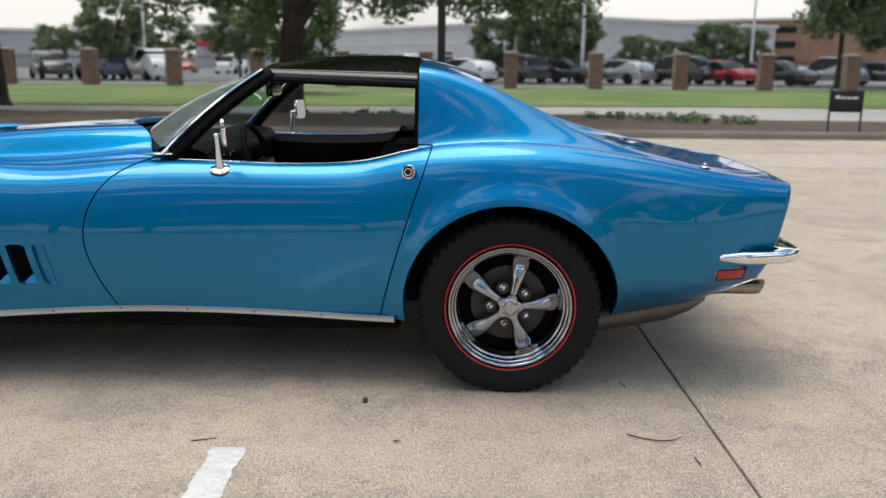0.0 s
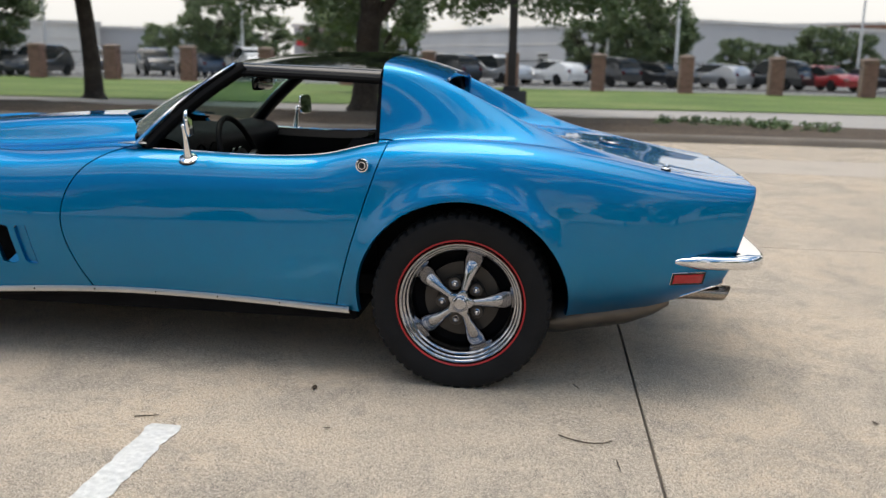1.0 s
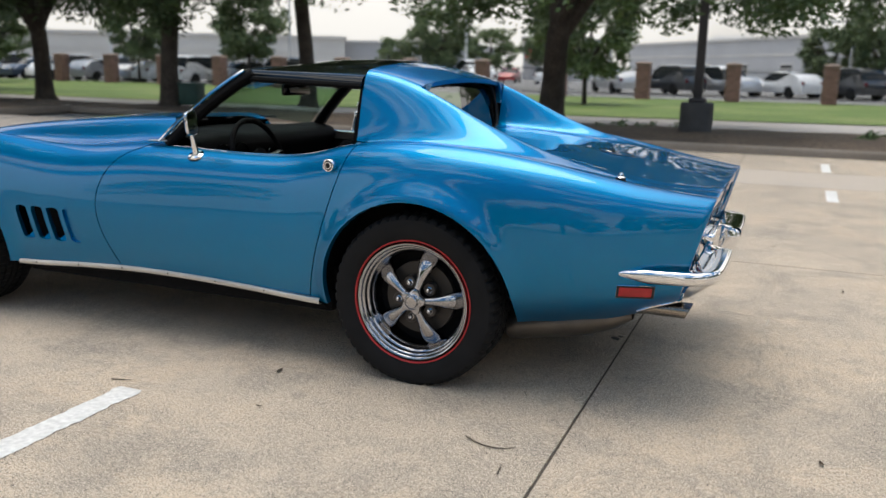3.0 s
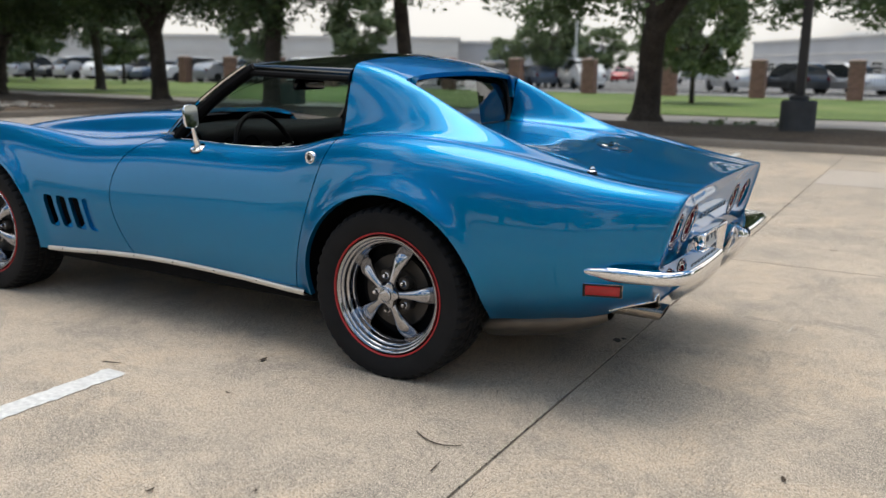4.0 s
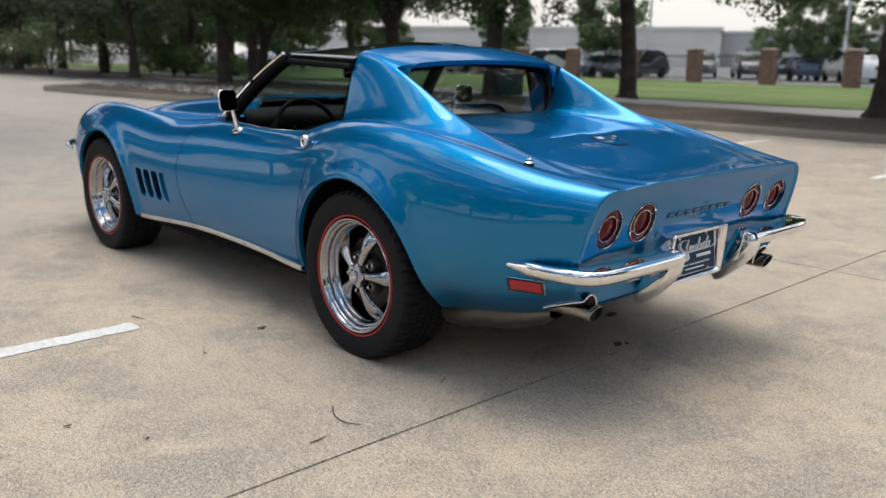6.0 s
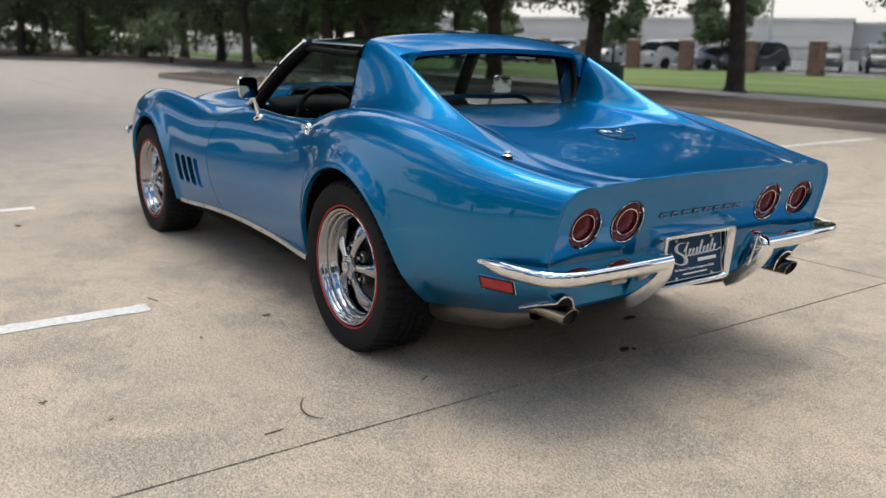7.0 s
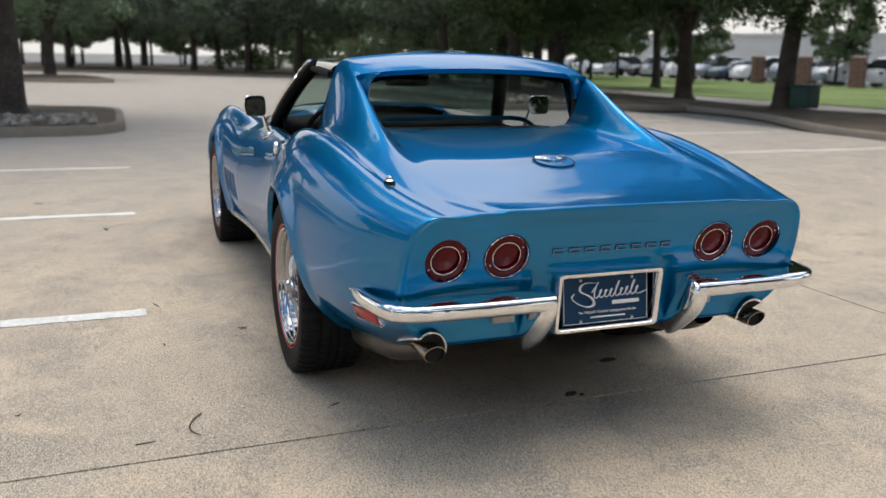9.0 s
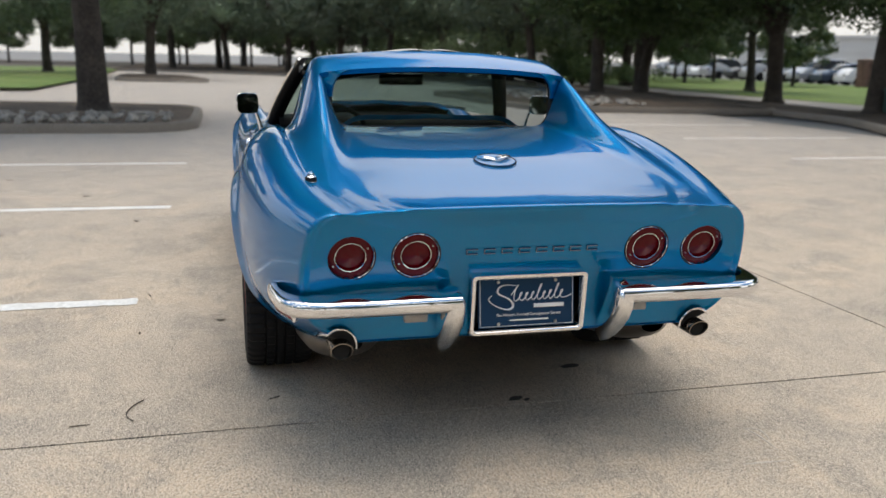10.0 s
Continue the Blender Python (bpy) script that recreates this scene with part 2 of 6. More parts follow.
def concrete_material():
    """Sandy exposed-grit concrete with broad stains, tan patches, tyre-dark streaks and fine grit."""
    m = bpy.data.materials.new("parking_concrete")
    m.use_nodes = True
    n, l = m.node_tree.nodes, m.node_tree.links
    b = n["Principled BSDF"]
    b.inputs["Roughness"].default_value = 0.92
    geo = n.new("ShaderNodeNewGeometry")
    place = n.new("ShaderNodeVectorMath")
    place.operation = "ADD"
    place.inputs[1].default_value = (5.3, 2.4, 0.0)
    l.new(geo.outputs["Position"], place.inputs[0])
    def tex(size, detail, lo, hi, rough=0.55, dist=0.0):
        t = n.new("ShaderNodeTexNoise")
        t.inputs["Scale"].default_value, t.inputs["Detail"].default_value, t.inputs["Roughness"].default_value = size, detail, rough
        t.inputs["Distortion"].default_value = dist
        l.new(place.outputs[0], t.inputs["Vector"])
        r = n.new("ShaderNodeMapRange")
        r.inputs[1].default_value, r.inputs[2].default_value = lo, hi
        l.new(t.outputs["Fac"], r.inputs[0])
        return r.outputs[0]
    def blend(fac, a, bcol, amount=1.0):
        x = n.new("ShaderNodeMix")
        x.data_type = "RGBA"
        k = n.new("ShaderNodeMath")
        k.operation = "MULTIPLY"
        k.inputs[1].default_value = amount
        l.new(fac, k.inputs[0])
        l.new(k.outputs[0], x.inputs["Factor"])
        if isinstance(a, tuple):
            x.inputs["A"].default_value = (*a, 1)
        else:
            l.new(a, x.inputs["A"])
        x.inputs["B"].default_value = (*bcol, 1)
        return x.outputs["Result"]
    c = blend(tex(0.55, 6, 0.40, 0.60), (0.465, 0.378, 0.288), (0.32, 0.268, 0.216))
    c = blend(tex(1.3, 7, 0.48, 0.60, 0.6, 0.6), c, (0.55, 0.42, 0.292), 0.65)
    c = blend(tex(2.2, 8, 0.49, 0.60, 0.70, 0.5), c, (0.19, 0.163, 0.142), 0.75)
    c = blend(tex(9.0, 8, 0.49, 0.60, 0.74), c, (0.24, 0.205, 0.17), 0.6)
    c = blend(tex(4.2, 9, 0.50, 0.57, 0.78, 0.8), c, (0.58, 0.475, 0.36), 0.3)
    c = blend(tex(30, 6, 0.54, 0.60, 0.78), c, (0.15, 0.126, 0.104), 0.28)
    c = blend(tex(62, 5, 0.51, 0.60, 0.75), c, (0.72, 0.62, 0.50), 0.55)
    c = blend(tex(120, 4, 0.52, 0.58, 0.8), c, (0.060, 0.048, 0.038), 0.9)
    c = blend(tex(230, 3, 0.51, 0.585, 0.8), c, (0.90, 0.78, 0.62), 0.8)
    # sky sheen at grazing view, mixed into the colour as grey towards -x
    xyz, far_sheen = n.new("ShaderNodeSeparateXYZ"), n.new("ShaderNodeMapRange")
    l.new(geo.outputs["Position"], xyz.inputs[0])
    l.new(xyz.outputs["X"], far_sheen.inputs[0])
    far_sheen.inputs[1].default_value, far_sheen.inputs[2].default_value = -1.5, -8.0
    c = blend(far_sheen.outputs[0], c, (0.335, 0.318, 0.305), 0.55)
    l.new(c, b.inputs["Base Color"])
    t = n.new("ShaderNodeTexNoise")
    t.inputs["Scale"].default_value, t.inputs["Detail"].default_value = 140, 7
    l.new(geo.outputs["Position"], t.inputs["Vector"])
    bp = n.new("ShaderNodeBump")
    bp.inputs["Strength"].default_value, bp.inputs["Distance"].default_value = 0.8, 0.008
    l.new(t.outputs["Fac"], bp.inputs["Height"])
    l.new(bp.outputs["Normal"], b.inputs["Normal"])
    return m


CONCRETE = concrete_material()

# ---- building helpers ----
def link(name, bm, materials, parent=None, label="", smooth=True, angle=None):
    me = bpy.data.meshes.new(name)
    bm.normal_update()
    bm.to_mesh(me)
    bm.free()
    for m in materials if isinstance(materials, (list, tuple)) else (materials,):
        me.materials.append(m)
    if smooth:
        me.shade_smooth()
        if angle:
            me.set_sharp_from_angle(angle=radians(angle))
    ob = new(name, me)
    if parent:
        ob.parent = parent
    if label:
        ob["label"] = label
    return ob


def part(name, bm, material, parent, label="", smooth=True, angle=35):
    return link(name, bm, material, parent, label, smooth, angle)


def thing(name, label, category, group="", m=None):
    ob = new(name)
    ob.empty_display_size = 0.1
    if m is not None:
        ob.matrix_world = m
    return tagged(ob, label, category, group)


def natural(xs, vs):
    """A smooth curve (natural cubic) through a few values."""
    xs, vs = np.array(xs, float), np.array(vs, float)
    k = len(xs)
    h = np.diff(xs)
    a, r = np.zeros((k, k)), np.zeros(k)
    a[0, 0] = a[-1, -1] = 1
    for i in range(1, k - 1):
        a[i, i - 1:i + 2] = h[i - 1], 2 * (h[i - 1] + h[i]), h[i]
        r[i] = 6 * ((vs[i + 1] - vs[i]) / h[i] - (vs[i] - vs[i - 1]) / h[i - 1])
    mm = np.linalg.solve(a, r)

    def f(x):
        x = np.asarray(x, float)
        q = np.clip(x, xs[0], xs[-1])
        i = np.clip(np.searchsorted(xs, q) - 1, 0, k - 2)
        u, w = q - xs[i], xs[i + 1] - q
        return mm[i] * w ** 3 / (6 * h[i]) + mm[i + 1] * u ** 3 / (6 * h[i]) + (vs[i] / h[i] - mm[i] * h[i] / 6) * w + (vs[i + 1] / h[i] - mm[i + 1] * h[i] / 6) * u
    return f


def through_points(pts, per=6):
    """Samples along a smooth curve through 2D or 3D points, per samples to a span."""
    pts = np.array(pts, float)
    d = np.sqrt(np.linalg.norm(np.diff(pts, axis=0), axis=1)) + 1e-6
    s = np.r_[0, np.cumsum(d)]
    t = np.concatenate([np.linspace(s[i], s[i + 1], per, endpoint=False) for i in range(len(s) - 1)] + [[s[-1]]])
    return np.stack([natural(s, pts[:, k])(t) for k in range(pts.shape[1])], 1)


def step(a, b, x):
    t = min(max((x - a) / (b - a), 0.0), 1.0)
    return t * t * (3 - 2 * t)


def sheet(bm, rows, closed=False):
    """Quads between rows of equally many points. Returns the rows of vertices."""
    vs = [[bm.verts.new(p) for p in row] for row in rows]
    n = len(vs[0])
    for a, b in zip(vs, vs[1:]):
        for i in range(n if closed else n - 1):
            j = (i + 1) % n
            try:
                bm.faces.new((a[i], a[j], b[j], b[i]))
            except ValueError:
                pass
    return vs


def cut(bm, g):
    """Cuts the faces of a mesh along g = 0. Returns g at every vertex."""
    val = {v: g(v.co) for v in bm.verts}
    near = set()
    for e in bm.edges:
        a, b = e.verts
        if val[a] * val[b] < 0:
            t = val[a] / (val[a] - val[b])
            if t <= 0.06:
                near.add(a)
            elif t >= 0.94:
                near.add(b)
    for v in near:
        val[v] = 0.0
    for e in list(bm.edges):
        a, b = e.verts
        if val[a] * val[b] < 0:
            lo, hi, sign = 0.0, 1.0, val[a]
            for _ in range(7):
                t = (lo + hi) / 2
                if g(a.co.lerp(b.co, t)) * sign > 0:
                    lo = t
                else:
                    hi = t
            _, v = bmesh.utils.edge_split(e, a, min(max((lo + hi) / 2, 0.02), 0.98))
            val[v] = 0.0
    for f in list(bm.faces):
        vs = list(f.verts)
        sg = [(val[v] > 0) - (val[v] < 0) for v in vs]
        if 1 not in sg or -1 not in sg:
            continue
        n, marks = len(vs), []
        for i in range(n):
            if sg[i] == 0:
                before = next((sg[i - k] for k in range(1, n) if sg[i - k]), 0)
                after = next((sg[(i + k) % n] for k in range(1, n) if sg[(i + k) % n]), 0)
                if before != after:
                    marks.append(vs[i])
        if len(marks) >= 2:
            try:
                bmesh.utils.face_split(f, marks[0], marks[1])
            except ValueError:
                pass
    return val


def clip(bm, g):
    """Cuts the mesh along g = 0 and keeps what has g > 0."""
    val = cut(bm, g)
    gone = [f for f in bm.faces if sum(val[v] for v in f.verts) <= 0]
    bmesh.ops.delete(bm, geom=gone, context="FACES")
    loose = [v for v in bm.verts if not v.link_faces]
    bmesh.ops.delete(bm, geom=loose, context="VERTS")


def turn_in(bm, depth, where=None):
    """Folds the free edges of a shell inwards, so that it shows a thickness."""
    bm.normal_update()
    edges = [e for e in bm.edges if len(e.link_faces) == 1 and (where is None or all(where(v.co) for v in e.verts))]
    inward = {v: -v.normal.copy() for e in edges for v in e.verts}
    res = bmesh.ops.extrude_edge_only(bm, edges=edges)
    for v in res["geom"]:
        if isinstance(v, bmesh.types.BMVert):
            src = min((e.other_vert(v) for e in v.link_edges if e.other_vert(v) in inward), key=lambda s: (s.co - v.co).length, default=None)
            if src is not None:
                v.co += inward[src] * depth


def box(bm, x0, x1, y0, y1, z0, z1, bevel=0.0, seg=2):
    r = bmesh.ops.create_cube(bm, size=1)
    bmesh.ops.scale(bm, vec=(x1 - x0, y1 - y0, z1 - z0), verts=r["verts"])
    bmesh.ops.translate(bm, vec=((x0 + x1) / 2, (y0 + y1) / 2, (z0 + z1) / 2), verts=r["verts"])
    if bevel:
        es = list({e for v in r["verts"] for e in v.link_edges})
        bmesh.ops.bevel(bm, geom=es, offset=bevel, segments=seg, affect="EDGES", profile=0.5)
    return r["verts"]


def lathe(bm, profile, n=48, axis="y", cx=0.0, cz=0.0, cy=0.0):
    """Turns (radius, along) pairs about an axis through (cx, cy, cz)."""
    rows = []
    for i in range(n):
        a = 2 * math.pi * i / n
        c, s = math.cos(a), math.sin(a)
        if axis == "y":
            rows.append([(cx + r * c, cy + h, cz + r * s) for r, h in profile])
        elif axis == "x":
            rows.append([(cx + h, cy + r * c, cz + r * s) for r, h in profile])
        else:
            rows.append([(cx + r * c, cy + r * s, cz + h) for r, h in profile])
    rows.append(rows[0])
    sheet(bm, rows)
    bmesh.ops.remove_doubles(bm, verts=bm.verts, dist=1e-5)
    bmesh.ops.recalc_face_normals(bm, faces=bm.faces)


def tube(bm, pts, radius, n=8, per=4, cap=True, squash=1.0):
    """A tube along a smooth curve; radius is one number or one for each sample."""
    path = [Vector(p) for p in (through_points(pts, per) if len(pts) > 2 else pts)]
    rad = radius if hasattr(radius, "__len__") else [radius] * len(path)
    if len(rad) != len(path):
        rad = np.interp(np.linspace(0, 1, len(path)), np.linspace(0, 1, len(rad)), rad)
    rings, side = [], None
    for i, p in enumerate(path):
        d = (path[min(i + 1, len(path) - 1)] - path[max(i - 1, 0)]).normalized()
        if side is None:
            side = d.cross(Vector((0, 0, 1)) if abs(d.z) < 0.9 else Vector((1, 0, 0))).normalized()
        side = (side - d * side.dot(d)).normalized()
        up = d.cross(side)
        rings.append([p + (side * math.cos(2 * math.pi * k / n) + up * math.sin(2 * math.pi * k / n) * squash) * rad[i] for k in range(n)])
    vs = sheet(bm, rings, closed=True)
    if cap:
        bm.faces.new(vs[0][::-1])
        bm.faces.new(vs[-1])
    return vs

# ---- the blue sports coupe: x runs aft from the rear axle, the nose points to -x ----
ST = (-3.50, -3.40, -3.22, -3.00, -2.75, -2.45, -2.10, -1.75, -1.35, -0.90, -0.45, -0.10, 0.25, 0.55, 0.82, 1.042)
HALF = natural(ST, (0.46, 0.58, 0.690, 0.765, 0.800, 0.812, 0.805, 0.795, 0.778, 0.768, 0.792, 0.835, 0.842, 0.812, 0.762, 0.690))
HALF_Z = natural(ST, (0.53, 0.535, 0.545, 0.55, 0.56, 0.57, 0.56, 0.55, 0.53, 0.52, 0.54, 0.60, 0.61, 0.59, 0.575, 0.56))
CREST = natural(ST, (0.40, 0.50, 0.590, 0.635, 0.660, 0.668, 0.660, 0.648, 0.640, 0.658, 0.675, 0.706, 0.712, 0.700, 0.668, 0.615))
CREST_Z = natural((-3.50, -3.40, -3.22, -3.00, -2.75, -2.45, -2.10, -1.75, -1.35, -0.95, -0.66, -0.52, -0.40, -0.28, -0.10, 0.25, 0.55, 0.82, 1.042), (0.585, 0.635, 0.725, 0.805, 0.852, 0.862, 0.832, 0.806, 0.832, 0.825, 0.827, 0.842, 0.872, 0.896, 0.913, 0.900, 0.852, 0.797, 0.764))
FOOT = natural(ST, (0.40, 0.50, 0.630, 0.720, 0.750, 0.760, 0.760, 0.750, 0.740, 0.735, 0.750, 0.765, 0.720, 0.640, 0.605, 0.550))
FOOT_Z = natural(ST, (0.40, 0.34, 0.290, 0.270, 0.265, 0.265, 0.257, 0.272, 0.286, 0.276, 0.262, 0.262, 0.266, 0.275, 0.308, 0.362))
VALLEY_Z = natural(ST, (0.60, 0.64, 0.69, 0.74, 0.775, 0.792, 0.800, 0.812, 0.842, 0.815, 0.862, 0.898, 0.885, 0.840, 0.796, 0.768))
DOME_Z = natural(ST[:9], (0.60, 0.645, 0.715, 0.778, 0.828, 0.872, 0.908, 0.934, 0.945))
DECK_Z = natural((-0.45, -0.05, 0.25, 0.58, 0.82, 0.96, 1.042), (0.915, 0.905, 0.886, 0.846, 0.801, 0.7815, 0.776))
SAIL_Y = natural((-0.45, -0.34, -0.08, 0.2, 0.42, 0.66, 0.85, 1.042), (0.515, 0.515, 0.520, 0.530, 0.540, 0.550, 0.543, 0.455))
SAIL_Z = natural((-0.45, -0.34, -0.08, 0.2, 0.42, 0.60, 0.72, 0.85, 1.042), (1.172, 1.168, 1.102, 0.972, 0.892, 0.846, 0.819, 0.793, 0.772))
ROOF_Z = natural((-1.0, -0.85, -0.6, -0.34, -0.05), (1.172, 1.200, 1.217, 1.209, 1.128))
WHEELS = ((0.0, 0.335), (-2.489, 0.335))
ARCH_X, ARCH_Z = 0.392, 0.372
SEAM_FRONT = natural((0.20, 0.344, 0.45, 0.56, 0.63, 0.71, 0.78, 0.821, 0.845, 0.87), (-1.40, -1.482, -1.528, -1.553, -1.546, -1.514, -1.455, -1.383, -1.310, -1.22))
SEAM_REAR = natural((0.20, 0.30, 0.60, 0.89), (-0.492, -0.472, -0.388, -0.292))


def arch_reach(x, z):
    """How far a point lies from the nearer wheel opening, 1 on its edge."""
    return min(math.hypot((x - cx) / ARCH_X, (z - cz) / ARCH_Z) for cx, cz in WHEELS)


def lean(x, z):
    """The tail panel leans forward towards its foot."""
    return step(0.45, 1.042, x) * (0.27 * min(0, z - 0.765))


def place_on_body(x, y, z):
    w = min(math.hypot(x - cx, z - cz) for cx, cz in WHEELS)
    if abs(y) > 0.55 and z < 0.86:
        y += math.copysign(0.022 * math.exp(-((w - 0.378) / 0.050) ** 2) * step(0.86, 0.74, z), y)
    return (x + lean(x, z), y, z)


def outer_section(x):
    c, cz, e, ez, a, az, fz = (float(f(x)) for f in (HALF, HALF_Z, CREST, CREST_Z, FOOT, FOOT_Z, VALLEY_Z))
    rim = [(a, az), (a + (0.62 + 0.15 * step(0.1, 0.5, x)) * (c - a), az + 0.38 * (cz - az)), (c, cz), (e + 0.86 * (c - e), cz + 0.52 * (ez - cz)), (e + 0.58 * (c - e), cz + 0.83 * (ez - cz)), (e, ez), (e - 0.055, fz + 0.35 * (ez - fz) if x < -1.3 or x > -0.3 else ez - 0.01)]
    return through_points(rim, 8)


def side_y(x, z):
    """Half width of the body side at a height."""
    sec = outer_section(x)[:25]
    return float(np.interp(z, sec[:, 1], sec[:, 0]))


def skin_frame(x, z, side, lift=0.0):
    """A frame on the body side: its x runs aft, its z points out of the skin."""
    e = 0.012
    p = Vector((x, side_y(x, z), z))
    aft = Vector((2 * e, side_y(x + e, z) - side_y(x - e, z), 0))
    up = Vector((0, side_y(x, z + e) - side_y(x, z - e), 2 * e))
    out = aft.cross(up)
    out = (out if out.y > 0 else -out).normalized()
    for v in (p, aft, out):
        v.y *= side
    aft.normalize()
    third = out.cross(aft)
    return Matrix.Translation(p + out * lift) @ Matrix((aft, third, out)).transposed().to_4x4()


def sail_side(y0, z0, sy, sz):
    """Outer face of the roof sail, from the shoulder up to its ridge."""
    h = sz - z0
    a, b = Vector((y0 - 0.022, z0 + 0.05 * h)), Vector((sy + 0.020, sz - 0.13 * h))
    return [(y0, z0), tuple(a), tuple(a.lerp(b, 0.5)), tuple(b), (sy - 0.008, sz)]


def inner_section(x, kind):
    e, ez, fz = float(CREST(x)), float(CREST_Z(x)), float(VALLEY_Z(x))
    y0, z0 = outer_section(x)[-1]
    if kind == "front":
        d = float(DOME_Z(x))
        k = min(1.0, e / 0.6)
        pts = [(y0, z0), (0.50 * k, fz), (0.415 * k, fz + 0.12 * (d - fz)), (0.345 * k, fz + 0.75 * (d - fz)), (0.20 * k, d - 0.006), (0, d)]
        return through_points(pts, 5)[1:]
    sy, sz, dz = float(SAIL_Y(x)), float(SAIL_Z(x)), float(DECK_Z(x))
    if kind == "roof":
        rz = float(ROOF_Z(x))
        k = rz - sz
        pts = sail_side(y0, z0, sy, sz) + [(sy - 0.06, sz + 0.36 * k), (0.26, rz - 0.18 * k), (0, rz)]
    else:
        h = max(0.0, sz - dz)
        g = min(1.0, h / 0.12)
        pts = sail_side(y0, z0, sy, sz) + [(sy - 0.032 - 0.008 * g, sz - 0.30 * h), (sy - 0.065 - 0.02 * g, dz + 0.12 * h), (sy - 0.125, dz + 0.006 * g), (0.20, dz + 0.001), (0, dz + 0.002)]
    out = through_points(pts, 5)[1:]
    if kind == "deck" and x < -0.03:
        w, other = step(-0.105, -0.03, x), inner_section(x, "roof")
        out[:20] = out[:20] * w + other[:20] * (1 - w)
    return out


def end_cap(bm, x, kind, push):
    """Closes the nose or makes the gently dished tail panel with its rolled rim."""
    sec = np.concatenate([outer_section(x), inner_section(x, kind)])
    half = [place_on_body(x, -y, z) for y, z in sec]
    ring = half + [(px, -py, pz) for px, py, pz in half[-2::-1]]
    fx, fy, fz = half[0]
    ring += [(fx, fy + (-2 * fy) * (1 - k / 24), fz) for k in range(1, 24)]
    rows = []
    for s in (1.0, 0.996, 0.990, 0.982, 0.970, 0.955, *np.linspace(0.93, 0.03, 26)):
        off = 0.007 * math.sin(min(1.0, (1 - s) / 0.03) * math.pi) - 0.012 * step(0.0, 0.35, 1 - s)
        rows.append([(x + (lean(x, 0.58 + (pz - 0.58) * s) if push > 0 else 0) + push * off, py * s, 0.58 + (pz - 0.58) * s) for px, py, pz in ring])
    vs = sheet(bm, rows if push > 0 else [r[::-1] for r in rows], closed=True)
    bm.faces.new(vs[-1])


LAMPS = ((-0.548, 0.632), (-0.360, 0.632), (0.360, 0.632), (0.548, 0.632))


def in_tail_hole(co):
    """Openings of the tail: four round lamps and the licence plate recess."""
    if co.x < 0.85:
        return -0.1
    best = max(0.066 - math.hypot(co.y - y, co.z - z) for y, z in LAMPS)
    return max(best, min(0.172 - abs(co.y + 0.017), co.z - 0.392, 0.556 - co.z))


def tail_x(z):
    """The face of the tail panel at a height."""
    return 1.031 + lean(1.042, z)


def body_shell(ends=True):
    """The whole skin as one smooth sheet to each side of the middle."""
    bm = bmesh.new()
    spans = (("front", np.r_[np.linspace(-3.50, -3.02, 26), np.linspace(-3.0, -2.06, 86), np.linspace(-2.05, -1.72, 56), np.linspace(-1.70, -0.60, 62), np.linspace(-0.585, -0.345, 22)]), ("roof", np.linspace(-0.345, -0.105, 23)), ("deck", np.r_[np.linspace(-0.105, 0.55, 60), np.linspace(0.565, 1.042, 32)]))
    for side in (-1, 1):
        for kind, xs in spans:
            rows = []
            for x in xs:
                sec = np.concatenate([outer_section(x), inner_section(x, kind)])
                rows.append([place_on_body(x, side * y, z) for y, z in sec])
            sheet(bm, rows if side < 0 else [r[::-1] for r in rows])
    if ends:
        for x, kind, push in ((-3.50, "front", -1), (1.042, "deck", 1)):
            end_cap(bm, x, kind, push)
    bmesh.ops.remove_doubles(bm, verts=bm.verts, dist=0.0004)
    bmesh.ops.recalc_face_normals(bm, faces=bm.faces)
    if sum(f.normal.z for f in bm.faces if f.calc_center_median().z > 0.8) < 0:
        bmesh.ops.reverse_faces(bm, faces=bm.faces)
    return bm


def glass_foot(y):
    """Where the windshield meets the cowl."""
    return -1.50 + 0.215 * (min(abs(y), 0.62) / 0.62) ** 2.2


def cowl_gap(y):
    """Width of the open slot between the bonnet and the windshield."""
    return 0.105 * max(0.0, 1 - (abs(y) / 0.37) ** 2)


def in_cockpit(co):
    """Over 0 inside the open top of the cabin."""
    if co.z < 0.70:
        return -0.1
    y = abs(co.y)
    return min(co.x - glass_foot(y) + cowl_gap(y), -0.346 - co.x, 0.628 + 0.012 * step(-1.2, -0.8, co.x) - y)


def in_door(co):
    if abs(co.y) < 0.56:
        return -0.1
    slope = (float(SEAM_FRONT(co.z + 0.004)) - float(SEAM_FRONT(co.z - 0.004))) / 0.008
    return min((co.x - float(SEAM_FRONT(co.z))) / math.hypot(1, slope), float(SEAM_REAR(co.z)) - co.x, 0.894 - co.z)


def in_vent(co, k):
    """One of the four slots behind the front wheel, leaning forward at the top."""
    if abs(co.y) < 0.6:
        return -0.1
    u = co.x + 0.22 * (co.z - 0.46) + 1.974 - 0.0935 * k
    return min(0.0340 - abs(u), 0.077 - abs(co.z - 0.460) - 5.0 * u * u)


